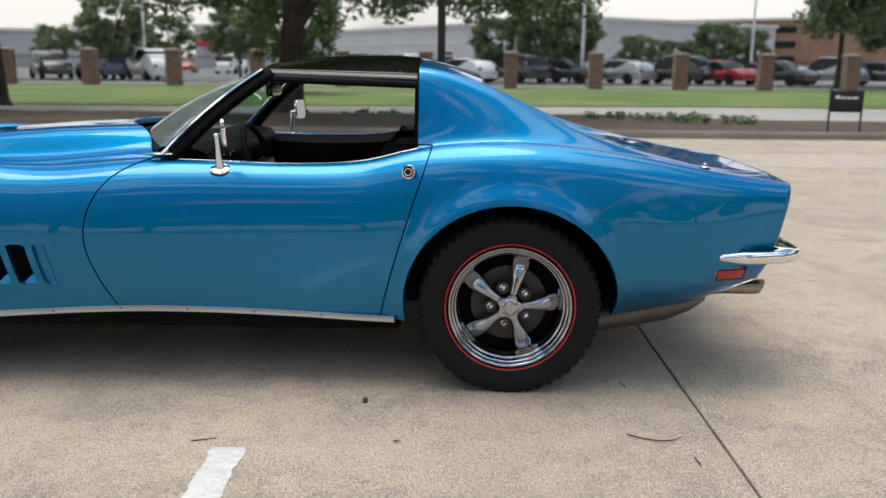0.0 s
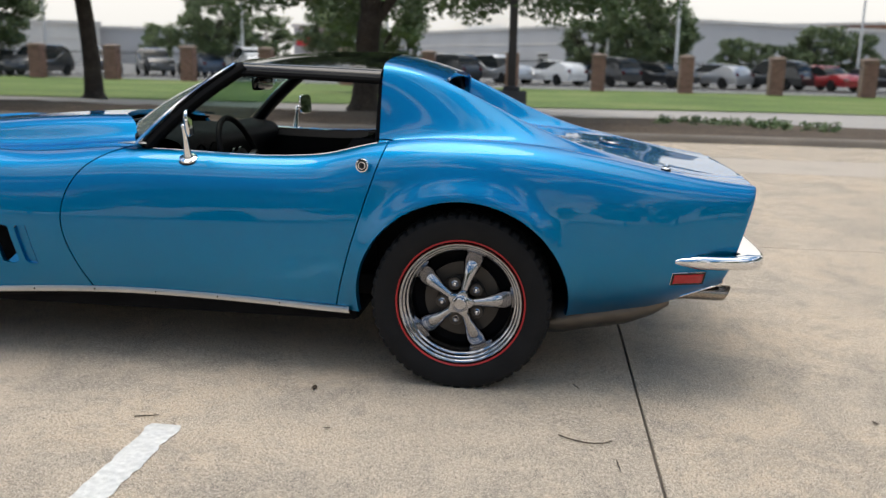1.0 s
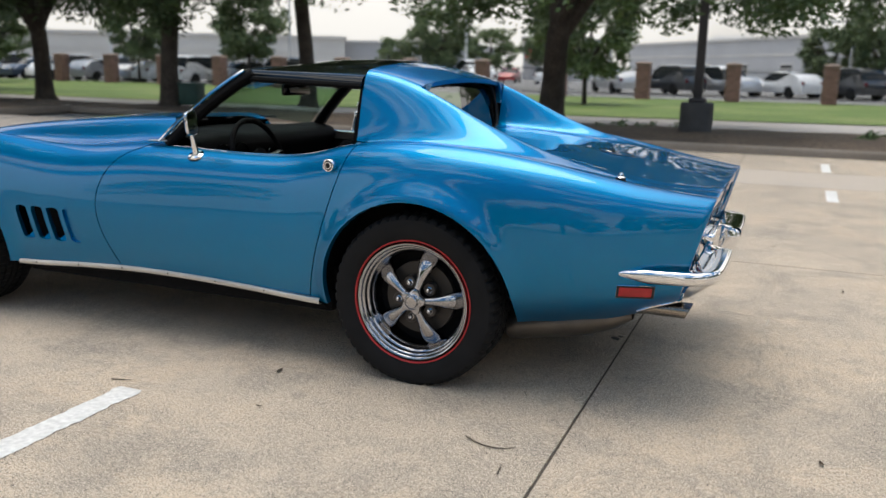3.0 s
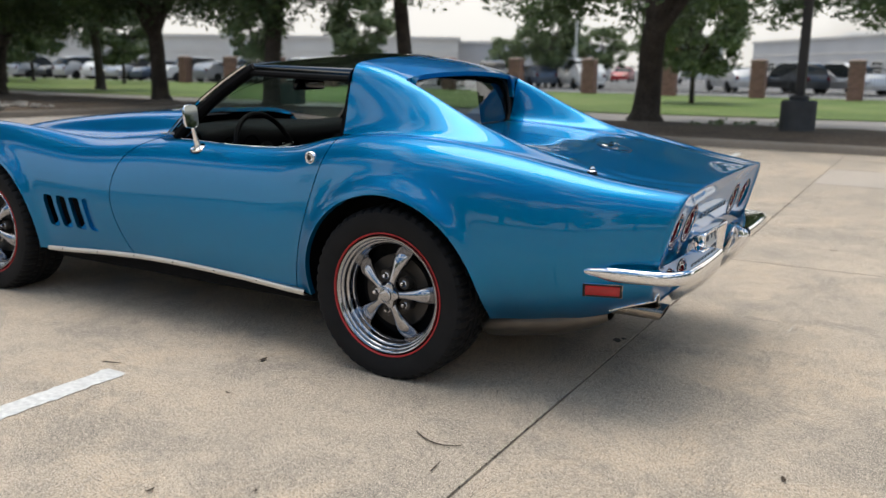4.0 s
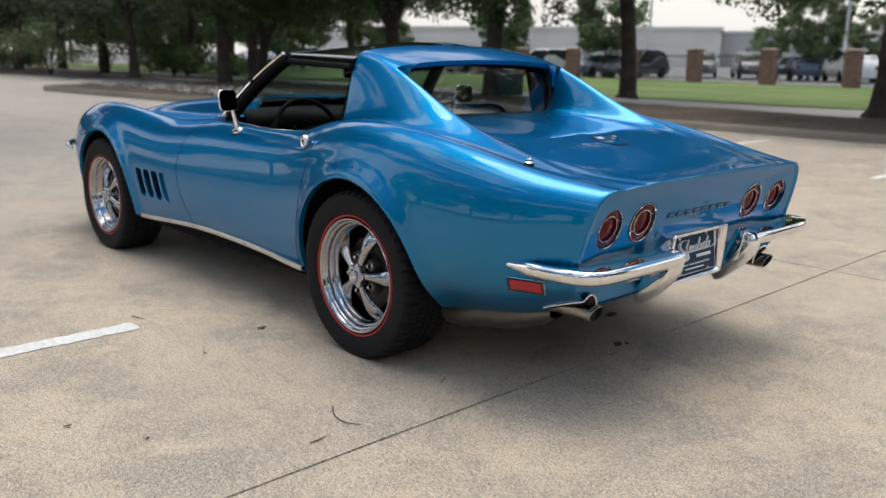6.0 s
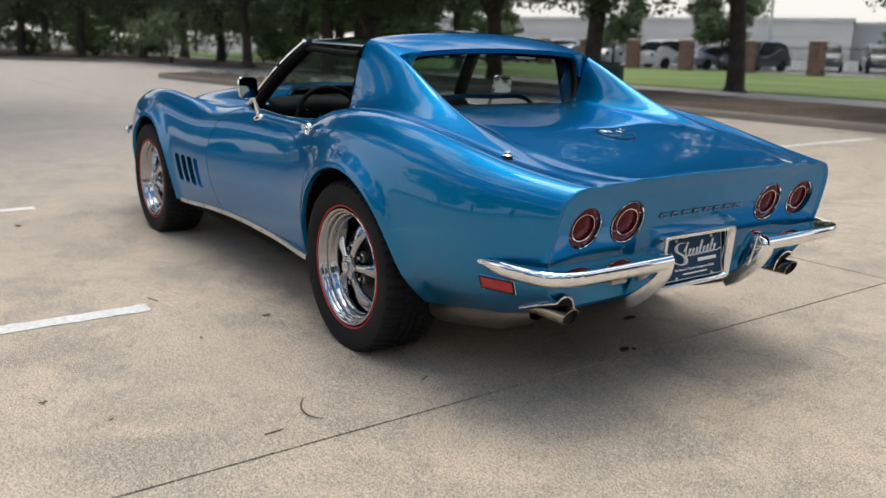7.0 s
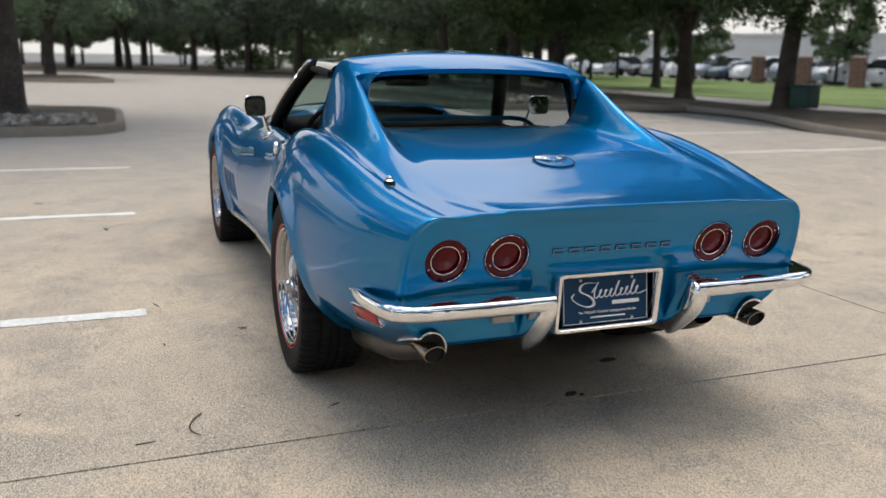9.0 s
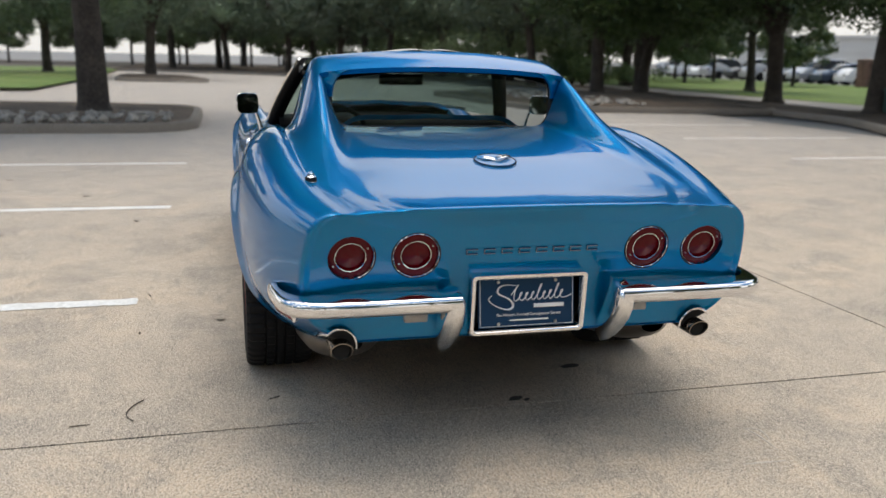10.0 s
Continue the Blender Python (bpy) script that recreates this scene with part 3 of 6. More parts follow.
def build_coupe():
    car = thing("sports_coupe", "glossy metallic blue vintage sports coupe with black roof panels", "car")
    shell = body_shell()

    # inner dark skin that shows in the gaps
    inner = body_shell(False)
    clip(inner, lambda c: arch_reach(c.x, c.z) - 1.03 if abs(c.y) > 0.5 else 0.1)
    clip(inner, lambda c: -in_cockpit(c))
    clip(inner, lambda c: 0.80 - c.x)
    for k in range(3):
        clip(inner, lambda c: -in_vent(c, k) - 0.004)
    inner.normal_update()
    for v, nrm in [(v, v.normal.copy()) for v in inner.verts]:
        v.co -= nrm * 0.024
    part("inner_skin", inner, DARK, car, "dark inner body panels", angle=None)

    clip(shell, lambda c: arch_reach(c.x, c.z) - 1.0 if abs(c.y) > 0.45 and c.z < 0.85 else 0.1)
    clip(shell, lambda c: -in_cockpit(c))
    for k in range(4):
        clip(shell, lambda c: -in_vent(c, k))
    clip(shell, lambda c: -in_tail_hole(c))
    both = shell.copy()
    clip(shell, lambda c: -in_door(c) - 0.0025)
    turn_in(shell, 0.02, lambda c: c.x < 0.42 or c.z < 0.72)
    part("body", shell, BLUE, car, "glossy metallic blue fibreglass body", angle=50)
    for side in (-1, 1):
        d = both.copy()
        clip(d, lambda c: in_door(c) - 0.0025)
        clip(d, lambda c: c.y * side - 0.1)
        turn_in(d, 0.02)
        door = part("door", d, BLUE, car, "metallic blue door with its glass lowered", angle=50)
        # inner edge: black sill along the window slot, and the trim card
        bm = bmesh.new()
        rows = []
        for x in np.linspace(-1.25, -0.33, 30):
            y, z = 0.628 + 0.012 * step(-1.2, -0.8, x), None
            top = float(CREST_Z(x)) - 0.008
            rows.append([(x, side * yy, zz) for yy, zz in ((y + 0.004, top + 0.002), (y - 0.02, top + 0.004), (y - 0.05, top - 0.03), (y - 0.07, 0.60), (y - 0.06, 0.32))])
        sheet(bm, rows)
        bmesh.ops.recalc_face_normals(bm, faces=bm.faces)
        part("door_trim_card", bm, VINYL, door, "black vinyl door card")
        bm = bmesh.new()
        tube(bm, [(x, side * (0.632 + 0.012 * step(-1.2, -0.8, x)), float(CREST_Z(x)) - 0.002) for x in np.linspace(-1.24, -0.345, 12)], 0.006, 8, 3)
        part("chrome_belt_strip", bm, CHROME, door, "thin chrome window sill strip")
        # round push-button lock behind the window, flush with the skin
        bm = bmesh.new()
        lathe(bm, [(0.0, 0.004), (0.0075, 0.004), (0.009, 0.001), (0.0115, 0.000), (0.013, 0.005), (0.0165, 0.005), (0.018, 0.0005), (0.0215, 0.0005), (0.0235, 0.0045), (0.0275, 0.004), (0.030, 0.000), (0.030, -0.012)], 36, "z")
        for f in bm.faces:
            c = f.calc_center_median()
            f.material_index = 1 if 0.0172 < math.hypot(c.x, c.y) < 0.0222 or 0.0030 < math.hypot(c.x, c.y) < 0.012 else 0
        lock = part("door_lock", bm, [CHROME, TRIM_BLACK], door, "round chrome door lock")
        lock.matrix_basis = skin_frame(-0.372, 0.814, side, -0.002) @ Matrix.Scale(0.86, 4)

    # wheel housings, floor pan and the folded lip of each opening
    for cx, cz in WHEELS:
        for side in (-1, 1):
            bm = bmesh.new()
            rows = []
            for i in range(33):
                a = math.pi * (-0.12 + 1.24 * i / 32)
                rows.append([(cx + 0.425 * math.cos(a), side * y, cz + 0.41 * math.sin(a)) for y in (0.84, 0.6, 0.42)])
            sheet(bm, rows)
            lid = [bm.verts.new((cx + 0.425 * math.cos(math.pi * (-0.12 + 1.24 * i / 32)), side * 0.42, cz + 0.41 * math.sin(math.pi * (-0.12 + 1.24 * i / 32)))) for i in range(33)]
            bm.faces.new(lid)
            clip(bm, lambda c: side_y(c.x, c.z) - 0.03 - abs(c.y))
            clip(bm, lambda c: c.z - float(FOOT_Z(c.x)) - 0.012)
            part("wheel_housing", bm, DARK, car, "black wheel housing")
    bm = bmesh.new()
    box(bm, -3.1, -2.9, -0.5, 0.5, 0.28, 0.34)
    box(bm, -2.08, -0.405, -0.70, 0.70, 0.20, 0.30, 0.02)
    box(bm, 0.45, 0.86, -0.52, 0.52, 0.36, 0.44, 0.02)
    box(bm, -2.9, 0.45, -0.38, 0.38, 0.24, 0.40, 0.02)
    part("floor_pan", bm, DARK, car, "black underbody")
    return car



# ---- wheels ----
def build_wheel(car):
    """Five-spoke chrome wheel with a red-line tyre; its outer face looks to -y, the hub at the origin."""
    bm = bmesh.new()
    lathe(bm, [(0.197, 0.15), (0.184, 0.02), (0.184, -0.036), (0.1855, -0.050), (0.190, -0.055), (0.1925, -0.058), (0.194, -0.074), (0.1985, -0.079), (0.2025, -0.081), (0.205, -0.094), (0.209, -0.099), (0.213, -0.100), (0.2155, -0.107), (0.220, -0.112), (0.2245, -0.113), (0.228, -0.108), (0.229, -0.098)], 96)
    wheel = part("wheel", bm, WHEEL_CHROME, car, "five-spoke chrome wheel with red-line tyre", angle=40)
    bm = bmesh.new()
    side = [(0.226, -0.097), (0.234, -0.107), (0.2365, -0.110), (0.2445, -0.1125), (0.247, -0.114), (0.268, -0.119), (0.290, -0.122), (0.305, -0.121), (0.315, -0.119), (0.322, -0.115)]
    tread = [(0.328, -0.109), (0.3325, -0.098), (0.3345, -0.066), (0.3345, -0.058), (0.327, -0.056), (0.327, -0.050), (0.3345, -0.048), (0.335, -0.022), (0.327, -0.020), (0.327, -0.012), (0.335, -0.010)]
    back = [(r, -h) for r, h in tread[::-1]] + [(r, -h) for r, h in side[::-1]]
    prof = side + tread + back
    rows = []
    n = 200
    for i in range(n):
        a = 2 * math.pi * i / n
        row = []
        for k, (r, h) in enumerate(prof):
            if i % 4 == 0 and (9 <= k <= 13 or len(prof) - 14 <= k <= len(prof) - 10):
                r -= 0.008
            elif i % 4 == 2 and (16 <= k <= 17 or len(prof) - 18 <= k <= len(prof) - 17):
                r -= 0.006
            z = r * math.sin(a)
            if z < -0.322:
                z = -0.322 + (z + 0.322) * 0.15
            row.append((r * math.cos(a), h, z))
        rows.append(row)
    rows.append(rows[0])
    sheet(bm, rows)
    bmesh.ops.remove_doubles(bm, verts=bm.verts, dist=1e-5)
    bmesh.ops.recalc_face_normals(bm, faces=bm.faces)
    part("tyre", bm, RUBBER, wheel, "black tyre with worn tread", angle=18)
    bm = bmesh.new()
    lathe(bm, [(0.2328, -0.104), (0.2335, -0.1115), (0.236, -0.1138), (0.2388, -0.1138), (0.2398, -0.109)], 96)
    part("red_stripe", bm, REDLINE, wheel, "thin red sidewall line")
    bm = bmesh.new()
    rows = []
    for r, w, f in ((0.028, 0.0150, -0.098), (0.045, 0.0140, -0.097), (0.065, 0.0145, -0.094), (0.085, 0.0175, -0.091), (0.105, 0.0225, -0.088), (0.125, 0.0285, -0.084), (0.143, 0.0340, -0.078), (0.158, 0.0375, -0.070), (0.170, 0.0385, -0.060), (0.180, 0.0380, -0.050), (0.187, 0.0370, -0.043)):
        rows.append([(w * math.sin(q), f + 0.95 * w * (1 - math.cos(q)), r) for q in np.linspace(-1.75, 1.75, 29)])
    sheet(bm, rows)
    bmesh.ops.recalc_face_normals(bm, faces=bm.faces)
    first = part("spoke", bm, WHEEL_CHROME, wheel, angle=50)
    for k in range(1, 5):
        s = new("spoke", first.data)
        s.parent, s.matrix_basis = wheel, Matrix.Rotation(2 * math.pi * k / 5, 4, "Y")
    first.matrix_basis = Matrix.Identity(4)
    bm = bmesh.new()
    lathe(bm, [(0.0, -0.118), (0.020, -0.117), (0.0235, -0.114), (0.0250, -0.108), (0.029, -0.1065), (0.032, -0.1035), (0.032, -0.09)], 40)
    part("centre_cap", bm, WHEEL_CHROME, wheel, "chrome centre cap", angle=25)
    bm = bmesh.new()
    rows = []
    for k, h in ((0.62, -0.1035), (0.84, -0.1035), (0.95, -0.101), (1.0, -0.095), (1.0, -0.05)):
        rows.append([((0.0455 + 0.0075 * math.cos(5 * q)) * k * math.sin(q), h, (0.0455 + 0.0075 * math.cos(5 * q)) * k * math.cos(q)) for q in np.linspace(0, 2 * math.pi, 61)[:-1]])
    sheet(bm, rows, closed=True)
    bmesh.ops.recalc_face_normals(bm, faces=bm.faces)
    part("hub_plate", bm, WHEEL_CHROME, wheel, "five-lobed chrome hub plate")
    bm = bmesh.new()
    lathe(bm, [(0.0105, -0.070), (0.0225, -0.070), (0.0245, -0.067), (0.0250, -0.04), (0.0, -0.04)], 24)
    pad = part("lug_pad", bm, DISC, wheel, "round grey lug seat")
    for k in range(5):
        a = 2 * math.pi * (k + 0.5) / 5
        q = pad if k == 0 else new("lug_pad", pad.data)
        q.parent, q.location = wheel, (0.070 * math.sin(a), 0, 0.070 * math.cos(a))
    bm = bmesh.new()
    lathe(bm, [(0.0, -0.088), (0.005, -0.088), (0.0085, -0.085), (0.0098, -0.072), (0.0135, -0.070), (0.0145, -0.06), (0.0, -0.06)], 6)
    nut = part("lug_nut", bm, WHEEL_CHROME, wheel, angle=25)
    for k in range(5):
        a = 2 * math.pi * (k + 0.5) / 5
        s = nut if k == 0 else new("lug_nut", nut.data)
        s.parent, s.location = wheel, (0.070 * math.sin(a), 0, 0.070 * math.cos(a))
    bm = bmesh.new()
    lathe(bm, [(0.0, -0.030), (0.090, -0.030), (0.092, -0.026), (0.141, -0.026), (0.142, -0.004), (0.0, -0.004)], 48)
    part("brake_disc", bm, DISC, wheel, "grey iron brake disc")
    bm = bmesh.new()
    lathe(bm, [(0.0, 0.012), (0.186, 0.012)], 48)
    part("brake_backing_plate", bm, DARK, wheel, "black backing plate")
    return wheel


# ---- glasshouse, cabin, bright work ----
def header(y):
    """Top edge of the windshield."""
    u = abs(y) / 0.5
    return Vector((-0.975 + 0.035 * u * u, y, 1.176 - 0.020 * u ** 2.4))


def foot(y):
    u = abs(y) / 0.62
    return Vector((glass_foot(y), y, 0.925 - 0.065 * u ** 2.2))


def pane(p, q, bulge=0.0, nu=24, nv=10):
    bm = bmesh.new()
    rows = []
    for i in range(nv + 1):
        t = i / nv
        rows.append([p(s) * (1 - t) + q(s) * t + Vector((-bulge, 0, bulge * 0.8)) * 4 * t * (1 - t) * (1.25 - s * s) for s in np.linspace(-1, 1, nu + 1)])
    sheet(bm, rows)
    bmesh.ops.recalc_face_normals(bm, faces=bm.faces)
    return bm


def build_glasshouse(car):
    g = part("windshield", pane(lambda s: foot(s * 0.60), lambda s: header(s * 0.475), 0.020), GLASS_FRONT, car, "curved clear windshield", angle=None)
    g.visible_shadow = False
    for side in (-1, 1):
        p = [foot(side * 0.625) * (1 - t) + header(side * 0.492) * t + Vector((-0.012, side * 0.006, 0.010)) * 4 * t * (1 - t) for t in np.linspace(-0.04, 1.0, 8)]
        bm = bmesh.new()
        tube(bm, [v + Vector((0.030, -side * 0.010, -0.007)) for v in p], 0.037, 12, 3, squash=0.70)
        part("windshield_pillar", bm, VINYL, car, "black windshield pillar")
        bm = bmesh.new()
        tube(bm, [v + Vector((0.000, side * 0.016, 0.006)) for v in p], 0.0145, 8, 3, squash=0.6)
        part("windshield_trim", bm, CHROME, car, "bright chrome windshield moulding")
        bm = bmesh.new()
        tube(bm, [foot(side * 0.61) + Vector((-0.09, side * 0.01, -0.012)), foot(side * 0.62) + Vector((-0.03, side * 0.016, -0.006)), foot(side * 0.625) + Vector((0.03, side * 0.012, -0.004))], [0.006, 0.020, 0.016], 10, 4, squash=0.32)
        part("cowl_corner_trim", bm, STEEL, car)
    bm = bmesh.new()
    tube(bm, [header(y) + Vector((0.012, 0, -0.004)) for y in np.linspace(-0.49, 0.49, 9)], 0.021, 10, 3, squash=0.7)
    part("windshield_header", bm, BLACK_PAINT, car, "black header rail")
    # two lift-off roof panels with the bar between them
    for side in (-1, 1):
        bm = bmesh.new()
        rows = []
        for x in np.linspace(-0.968, -0.351, 26):
            t = (x + 0.968) / 0.617
            ey, ez, rz = 0.498 + 0.055 * t ** 0.8, 1.150 - 0.018 * t, float(ROOF_Z(x)) + 0.001
            row = [(ey - 0.03, ez - 0.032), (ey - 0.006, ez - 0.030), (ey, ez - 0.012), (ey - 0.016, ez + 0.012), (ey - 0.050, ez + 0.12 * (rz - ez) + 0.014), (0.30, rz - 0.28 * (rz - ez)), (0.15, rz - 0.07 * (rz - ez)), (0.036, rz - 0.002), (0.032, rz - 0.02)]
            rows.append([(x, side * y, z) for y, z in through_points(row, 4)])
        sheet(bm, rows)
        bmesh.ops.recalc_face_normals(bm, faces=bm.faces)
        if sum(f.normal.z for f in bm.faces) < 0:
            bmesh.ops.reverse_faces(bm, faces=bm.faces)
        turn_in(bm, 0.028)
        part("roof_panel", bm, BLACK_PAINT, car, "gloss black lift-off roof panel", angle=40)
        bm = bmesh.new()
        tube(bm, [(-0.968 + 0.617 * t, side * (0.494 + 0.055 * t ** 0.8), 1.130 - 0.018 * t) for t in np.linspace(0, 1, 7)], 0.015, 8, 3, squash=0.9)
        part("roof_rail_seal", bm, VINYL, car, "matt black rubber roof seal")
    bm = bmesh.new()
    sheet(bm, [[(x, y, float(ROOF_Z(x)) - 0.001 - 0.01 * (abs(y) > 0.03)) for y in (-0.045, -0.03, 0.0, 0.03, 0.045)] for x in np.linspace(-0.975, -0.34, 14)])
    bmesh.ops.recalc_face_normals(bm, faces=bm.faces)
    if sum(f.normal.z for f in bm.faces) < 0:
        bmesh.ops.reverse_faces(bm, faces=bm.faces)
    turn_in(bm, 0.03)
    part("roof_bar", bm, BLACK_PAINT, car, "black roof centre bar", angle=None)
    # rear window, set back between the sails
    def low(s):
        return Vector((-0.115 - 0.02 * (1 - s * s), s * 0.435, 0.902))
    def high(s):
        return Vector((-0.163 - 0.012 * (1 - s * s), s * 0.462, 1.150 - 0.045 * abs(s) ** 3))
    g = part("rear_window", pane(low, high, 0.0, 20, 6), GLASS_REAR, car, "upright rear window glass", angle=None)
    g.visible_shadow = False
    bm = bmesh.new()
    loop = [low(s) for s in np.linspace(-0.94, 0.94, 9)] + [Vector((-0.126, 0.456, 0.95)), Vector((-0.142, 0.468, 1.04))] + [high(s) for s in np.linspace(0.97, -0.97, 11)] + [Vector((-0.142, -0.468, 1.04)), Vector((-0.14, -0.456, 0.95)), low(-0.94)]
    tube(bm, [v + Vector((0.006, 0, 0)) for v in loop], 0.011, 8, 3, squash=1.0)
    part("rear_window_seal", bm, TRIM_BLACK, car, "black rubber window seal")
    # rounded upper corners of the window opening
    trail = inner_section(-0.105, "roof")
    for side in (-1, 1):
        edge = [(y, z) for y, z in trail if 0.36 < y < 0.475]
        corner = edge[0]
        down = [(corner[0] - 0.012 * t, corner[1] - 0.095 * t) for t in np.linspace(0, 1, 7)[1:]]
        outer = [(y, z) for y, z in edge[::-1]] + down
        a, c, b = Vector(outer[0]), Vector(corner), Vector(outer[-1])
        m = c.lerp((a + b) / 2, 0.22)
        bm = bmesh.new()
        rows = []
        for i, p in enumerate(outer):
            t = i / (len(outer) - 1)
            q = a * (1 - t) ** 2 + m * 2 * t * (1 - t) + b * t * t
            rows.append([(-0.118, side * (p[0] + 0.05 * step(0.4, 0.6, t)), p[1] + 0.002), (-0.104, side * p[0], p[1] - 0.002), (-0.101, side * q.x, q.y), (-0.108, side * (q.x - 0.004), q.y - 0.004), (-0.130, side * q.x, q.y)])
        sheet(bm, rows)
        bmesh.ops.recalc_face_normals(bm, faces=bm.faces)
        part("window_corner", bm, BLUE, car, "rounded blue corner of the rear window opening")
    # jambs and headlining that close the gap between skin and glass
    bm = bmesh.new()
    for side in (-1, 1):
        rows = []
        for z in np.linspace(0.88, 1.12, 9):
            t = (z - 0.90) / 0.25
            rows.append([(-0.09 - 0.02 * t, side * 0.505, z), (-0.135 - 0.035 * t, side * 0.462, z), (-0.20, side * 0.50, z), (-0.36, side * (0.605 - 0.08 * t), z)])
        sheet(bm, rows)
    sheet(bm, [[(x, y, float(ROOF_Z(x)) - 0.035 - 0.055 * (abs(y) / 0.5) ** 2.4) for y in np.linspace(-0.5, 0.5, 11)] for x in np.linspace(-0.345, -0.15, 5)])
    part("cabin_lining", bm, VINYL, car, "black cabin lining")


def build_cabin(car):
    bm = bmesh.new()
    sheet(bm, [[(glass_foot(y) - 0.19 + 0.22 * t, y, float(foot(y).z) - 0.055 + 0.045 * t ** 3) for t in np.linspace(0, 1, 6)] for y in np.linspace(-0.36, 0.36, 19)])
    part("cowl_tray", bm, DARK, car, "black cowl tray under the bonnet edge")
    for y in (-0.30, 0.16):
        bm = bmesh.new()
        tube(bm, [(glass_foot(y) - 0.055, y, 0.905), (glass_foot(y) - 0.05, y + 0.16, 0.912), (glass_foot(y + 0.3) - 0.04, y + 0.30, 0.906)], 0.006, 6, 3)
        part("wiper_arm", bm, TRIM_BLACK, car, "black parked wiper")
    bm = bmesh.new()
    rows = []
    for y in np.linspace(-0.60, 0.60, 25):
        hump = 0.018 * math.exp(-((y + 0.36) / 0.16) ** 2)
        sec = [(-1.50 + 0.2 * (abs(y) / 0.62) ** 2.2, 0.885 - 0.04 * (abs(y) / 0.6) ** 2), (-1.32, 0.872 + hump), (-1.20, 0.868 + hump), (-1.145, 0.85 + hump), (-1.13, 0.81), (-1.16, 0.72), (-1.18, 0.55)]
        rows.append([(x, y, z) for x, z in through_points(sec, 3)])
    sheet(bm, rows)
    bmesh.ops.recalc_face_normals(bm, faces=bm.faces)
    dash = part("dashboard", bm, VINYL, car, "black padded dashboard")
    for y, z, r in ((-0.43, 0.775, 0.058), (-0.29, 0.775, 0.058), (-0.05, 0.76, 0.026), (0.03, 0.76, 0.026)):
        bm = bmesh.new()
        lathe(bm, [(0.0, 0.0), (r * 0.9, 0.0), (r * 0.95, 0.012), (r, 0.01), (r, -0.02)], 28, "x", -1.135, z, y)
        part("gauge", bm, [BLACK_PAINT], dash, "round black gauge")
    bm = bmesh.new()
    m = Matrix.Translation((-0.985, -0.345, 0.765)) @ Matrix.Rotation(radians(-20), 4, "Y")
    ring = [(0.0, 0.185 * math.cos(a), 0.185 * math.sin(a)) for a in np.linspace(0, 2 * math.pi, 41)[:-1]]
    tube(bm, [m @ Vector(p) for p in ring + ring[:1]], 0.0125, 10, 1, cap=False)
    wheel = part("steering_wheel", bm, VINYL, car, "black steering wheel with bright spokes")
    for a in (0.15, math.pi - 0.15, -math.pi / 2):
        bm = bmesh.new()
        tube(bm, [m @ Vector((0.03, 0.03 * math.cos(a), 0.03 * math.sin(a))), m @ Vector((0.0, 0.182 * math.cos(a), 0.182 * math.sin(a)))], [0.014, 0.012], 6, squash=0.35)
        part("wheel_spoke", bm, STEEL, wheel)
    bm = bmesh.new()
    tube(bm, [m @ Vector((0.015, 0, 0)), m @ Vector((0.02, 0, 0)), m @ Vector((-0.22, 0, -0.06))], [0.05, 0.05, 0.03], 16, 2)
    part("steering_column", bm, VINYL, wheel)
    for y in (-0.33, 0.33):
        bm = bmesh.new()
        box(bm, -0.98, -0.52, y - 0.22, y + 0.22, 0.40, 0.54, 0.05, 3)
        seat = part("seat", bm, VINYL, car, "low black vinyl bucket seat")
        bm = bmesh.new()
        rows = []
        for z, x, w in ((0.50, -0.52, 0.22), (0.62, -0.50, 0.225), (0.74, -0.45, 0.215), (0.84, -0.41, 0.19), (0.885, -0.385, 0.15)):
            rows.append([(x + 0.10 * (abs(q) ** 3) * -0.4 - (0.05 if f else -0.05), y + w * q, z) for f, q in [(1, q) for q in np.linspace(-1, 1, 9)] + [(0, q) for q in np.linspace(1, -1, 9)]])
        vs = sheet(bm, rows, closed=True)
        bm.faces.new(vs[-1])
        bmesh.ops.recalc_face_normals(bm, faces=bm.faces)
        part("seat_back", bm, VINYL, seat)
    bm = bmesh.new()
    box(bm, -1.2, -0.42, -0.10, 0.10, 0.36, 0.56, 0.03, 3)
    part("centre_console", bm, VINYL, car, "black centre console")
    bm = bmesh.new()
    box(bm, -1.35, -0.30, -0.66, 0.66, 0.30, 0.38, 0.01)
    box(bm, -0.36, -0.12, -0.60, 0.60, 0.38, 0.875, 0.02)
    part("cabin_floor", bm, VINYL, car, "black carpeted floor and rear shelf")
    bm = bmesh.new()
    box(bm, -1.02, -0.99, -0.115, 0.115, 1.045, 1.105, 0.014, 3)
    tube(bm, [(-1.005, 0, 1.10), (-0.99, 0, 1.155)], 0.009, 8)
    part("rear_view_mirror", bm, BLACK_PAINT, car, "black rear-view mirror")
    for y in (-0.28, 0.28):
        bm = bmesh.new()
        box(bm, -0.955, -0.80, y - 0.17, y + 0.17, 1.122, 1.140, 0.008, 2)
        part("sun_visor", bm, VINYL, car, "folded black sun visor")


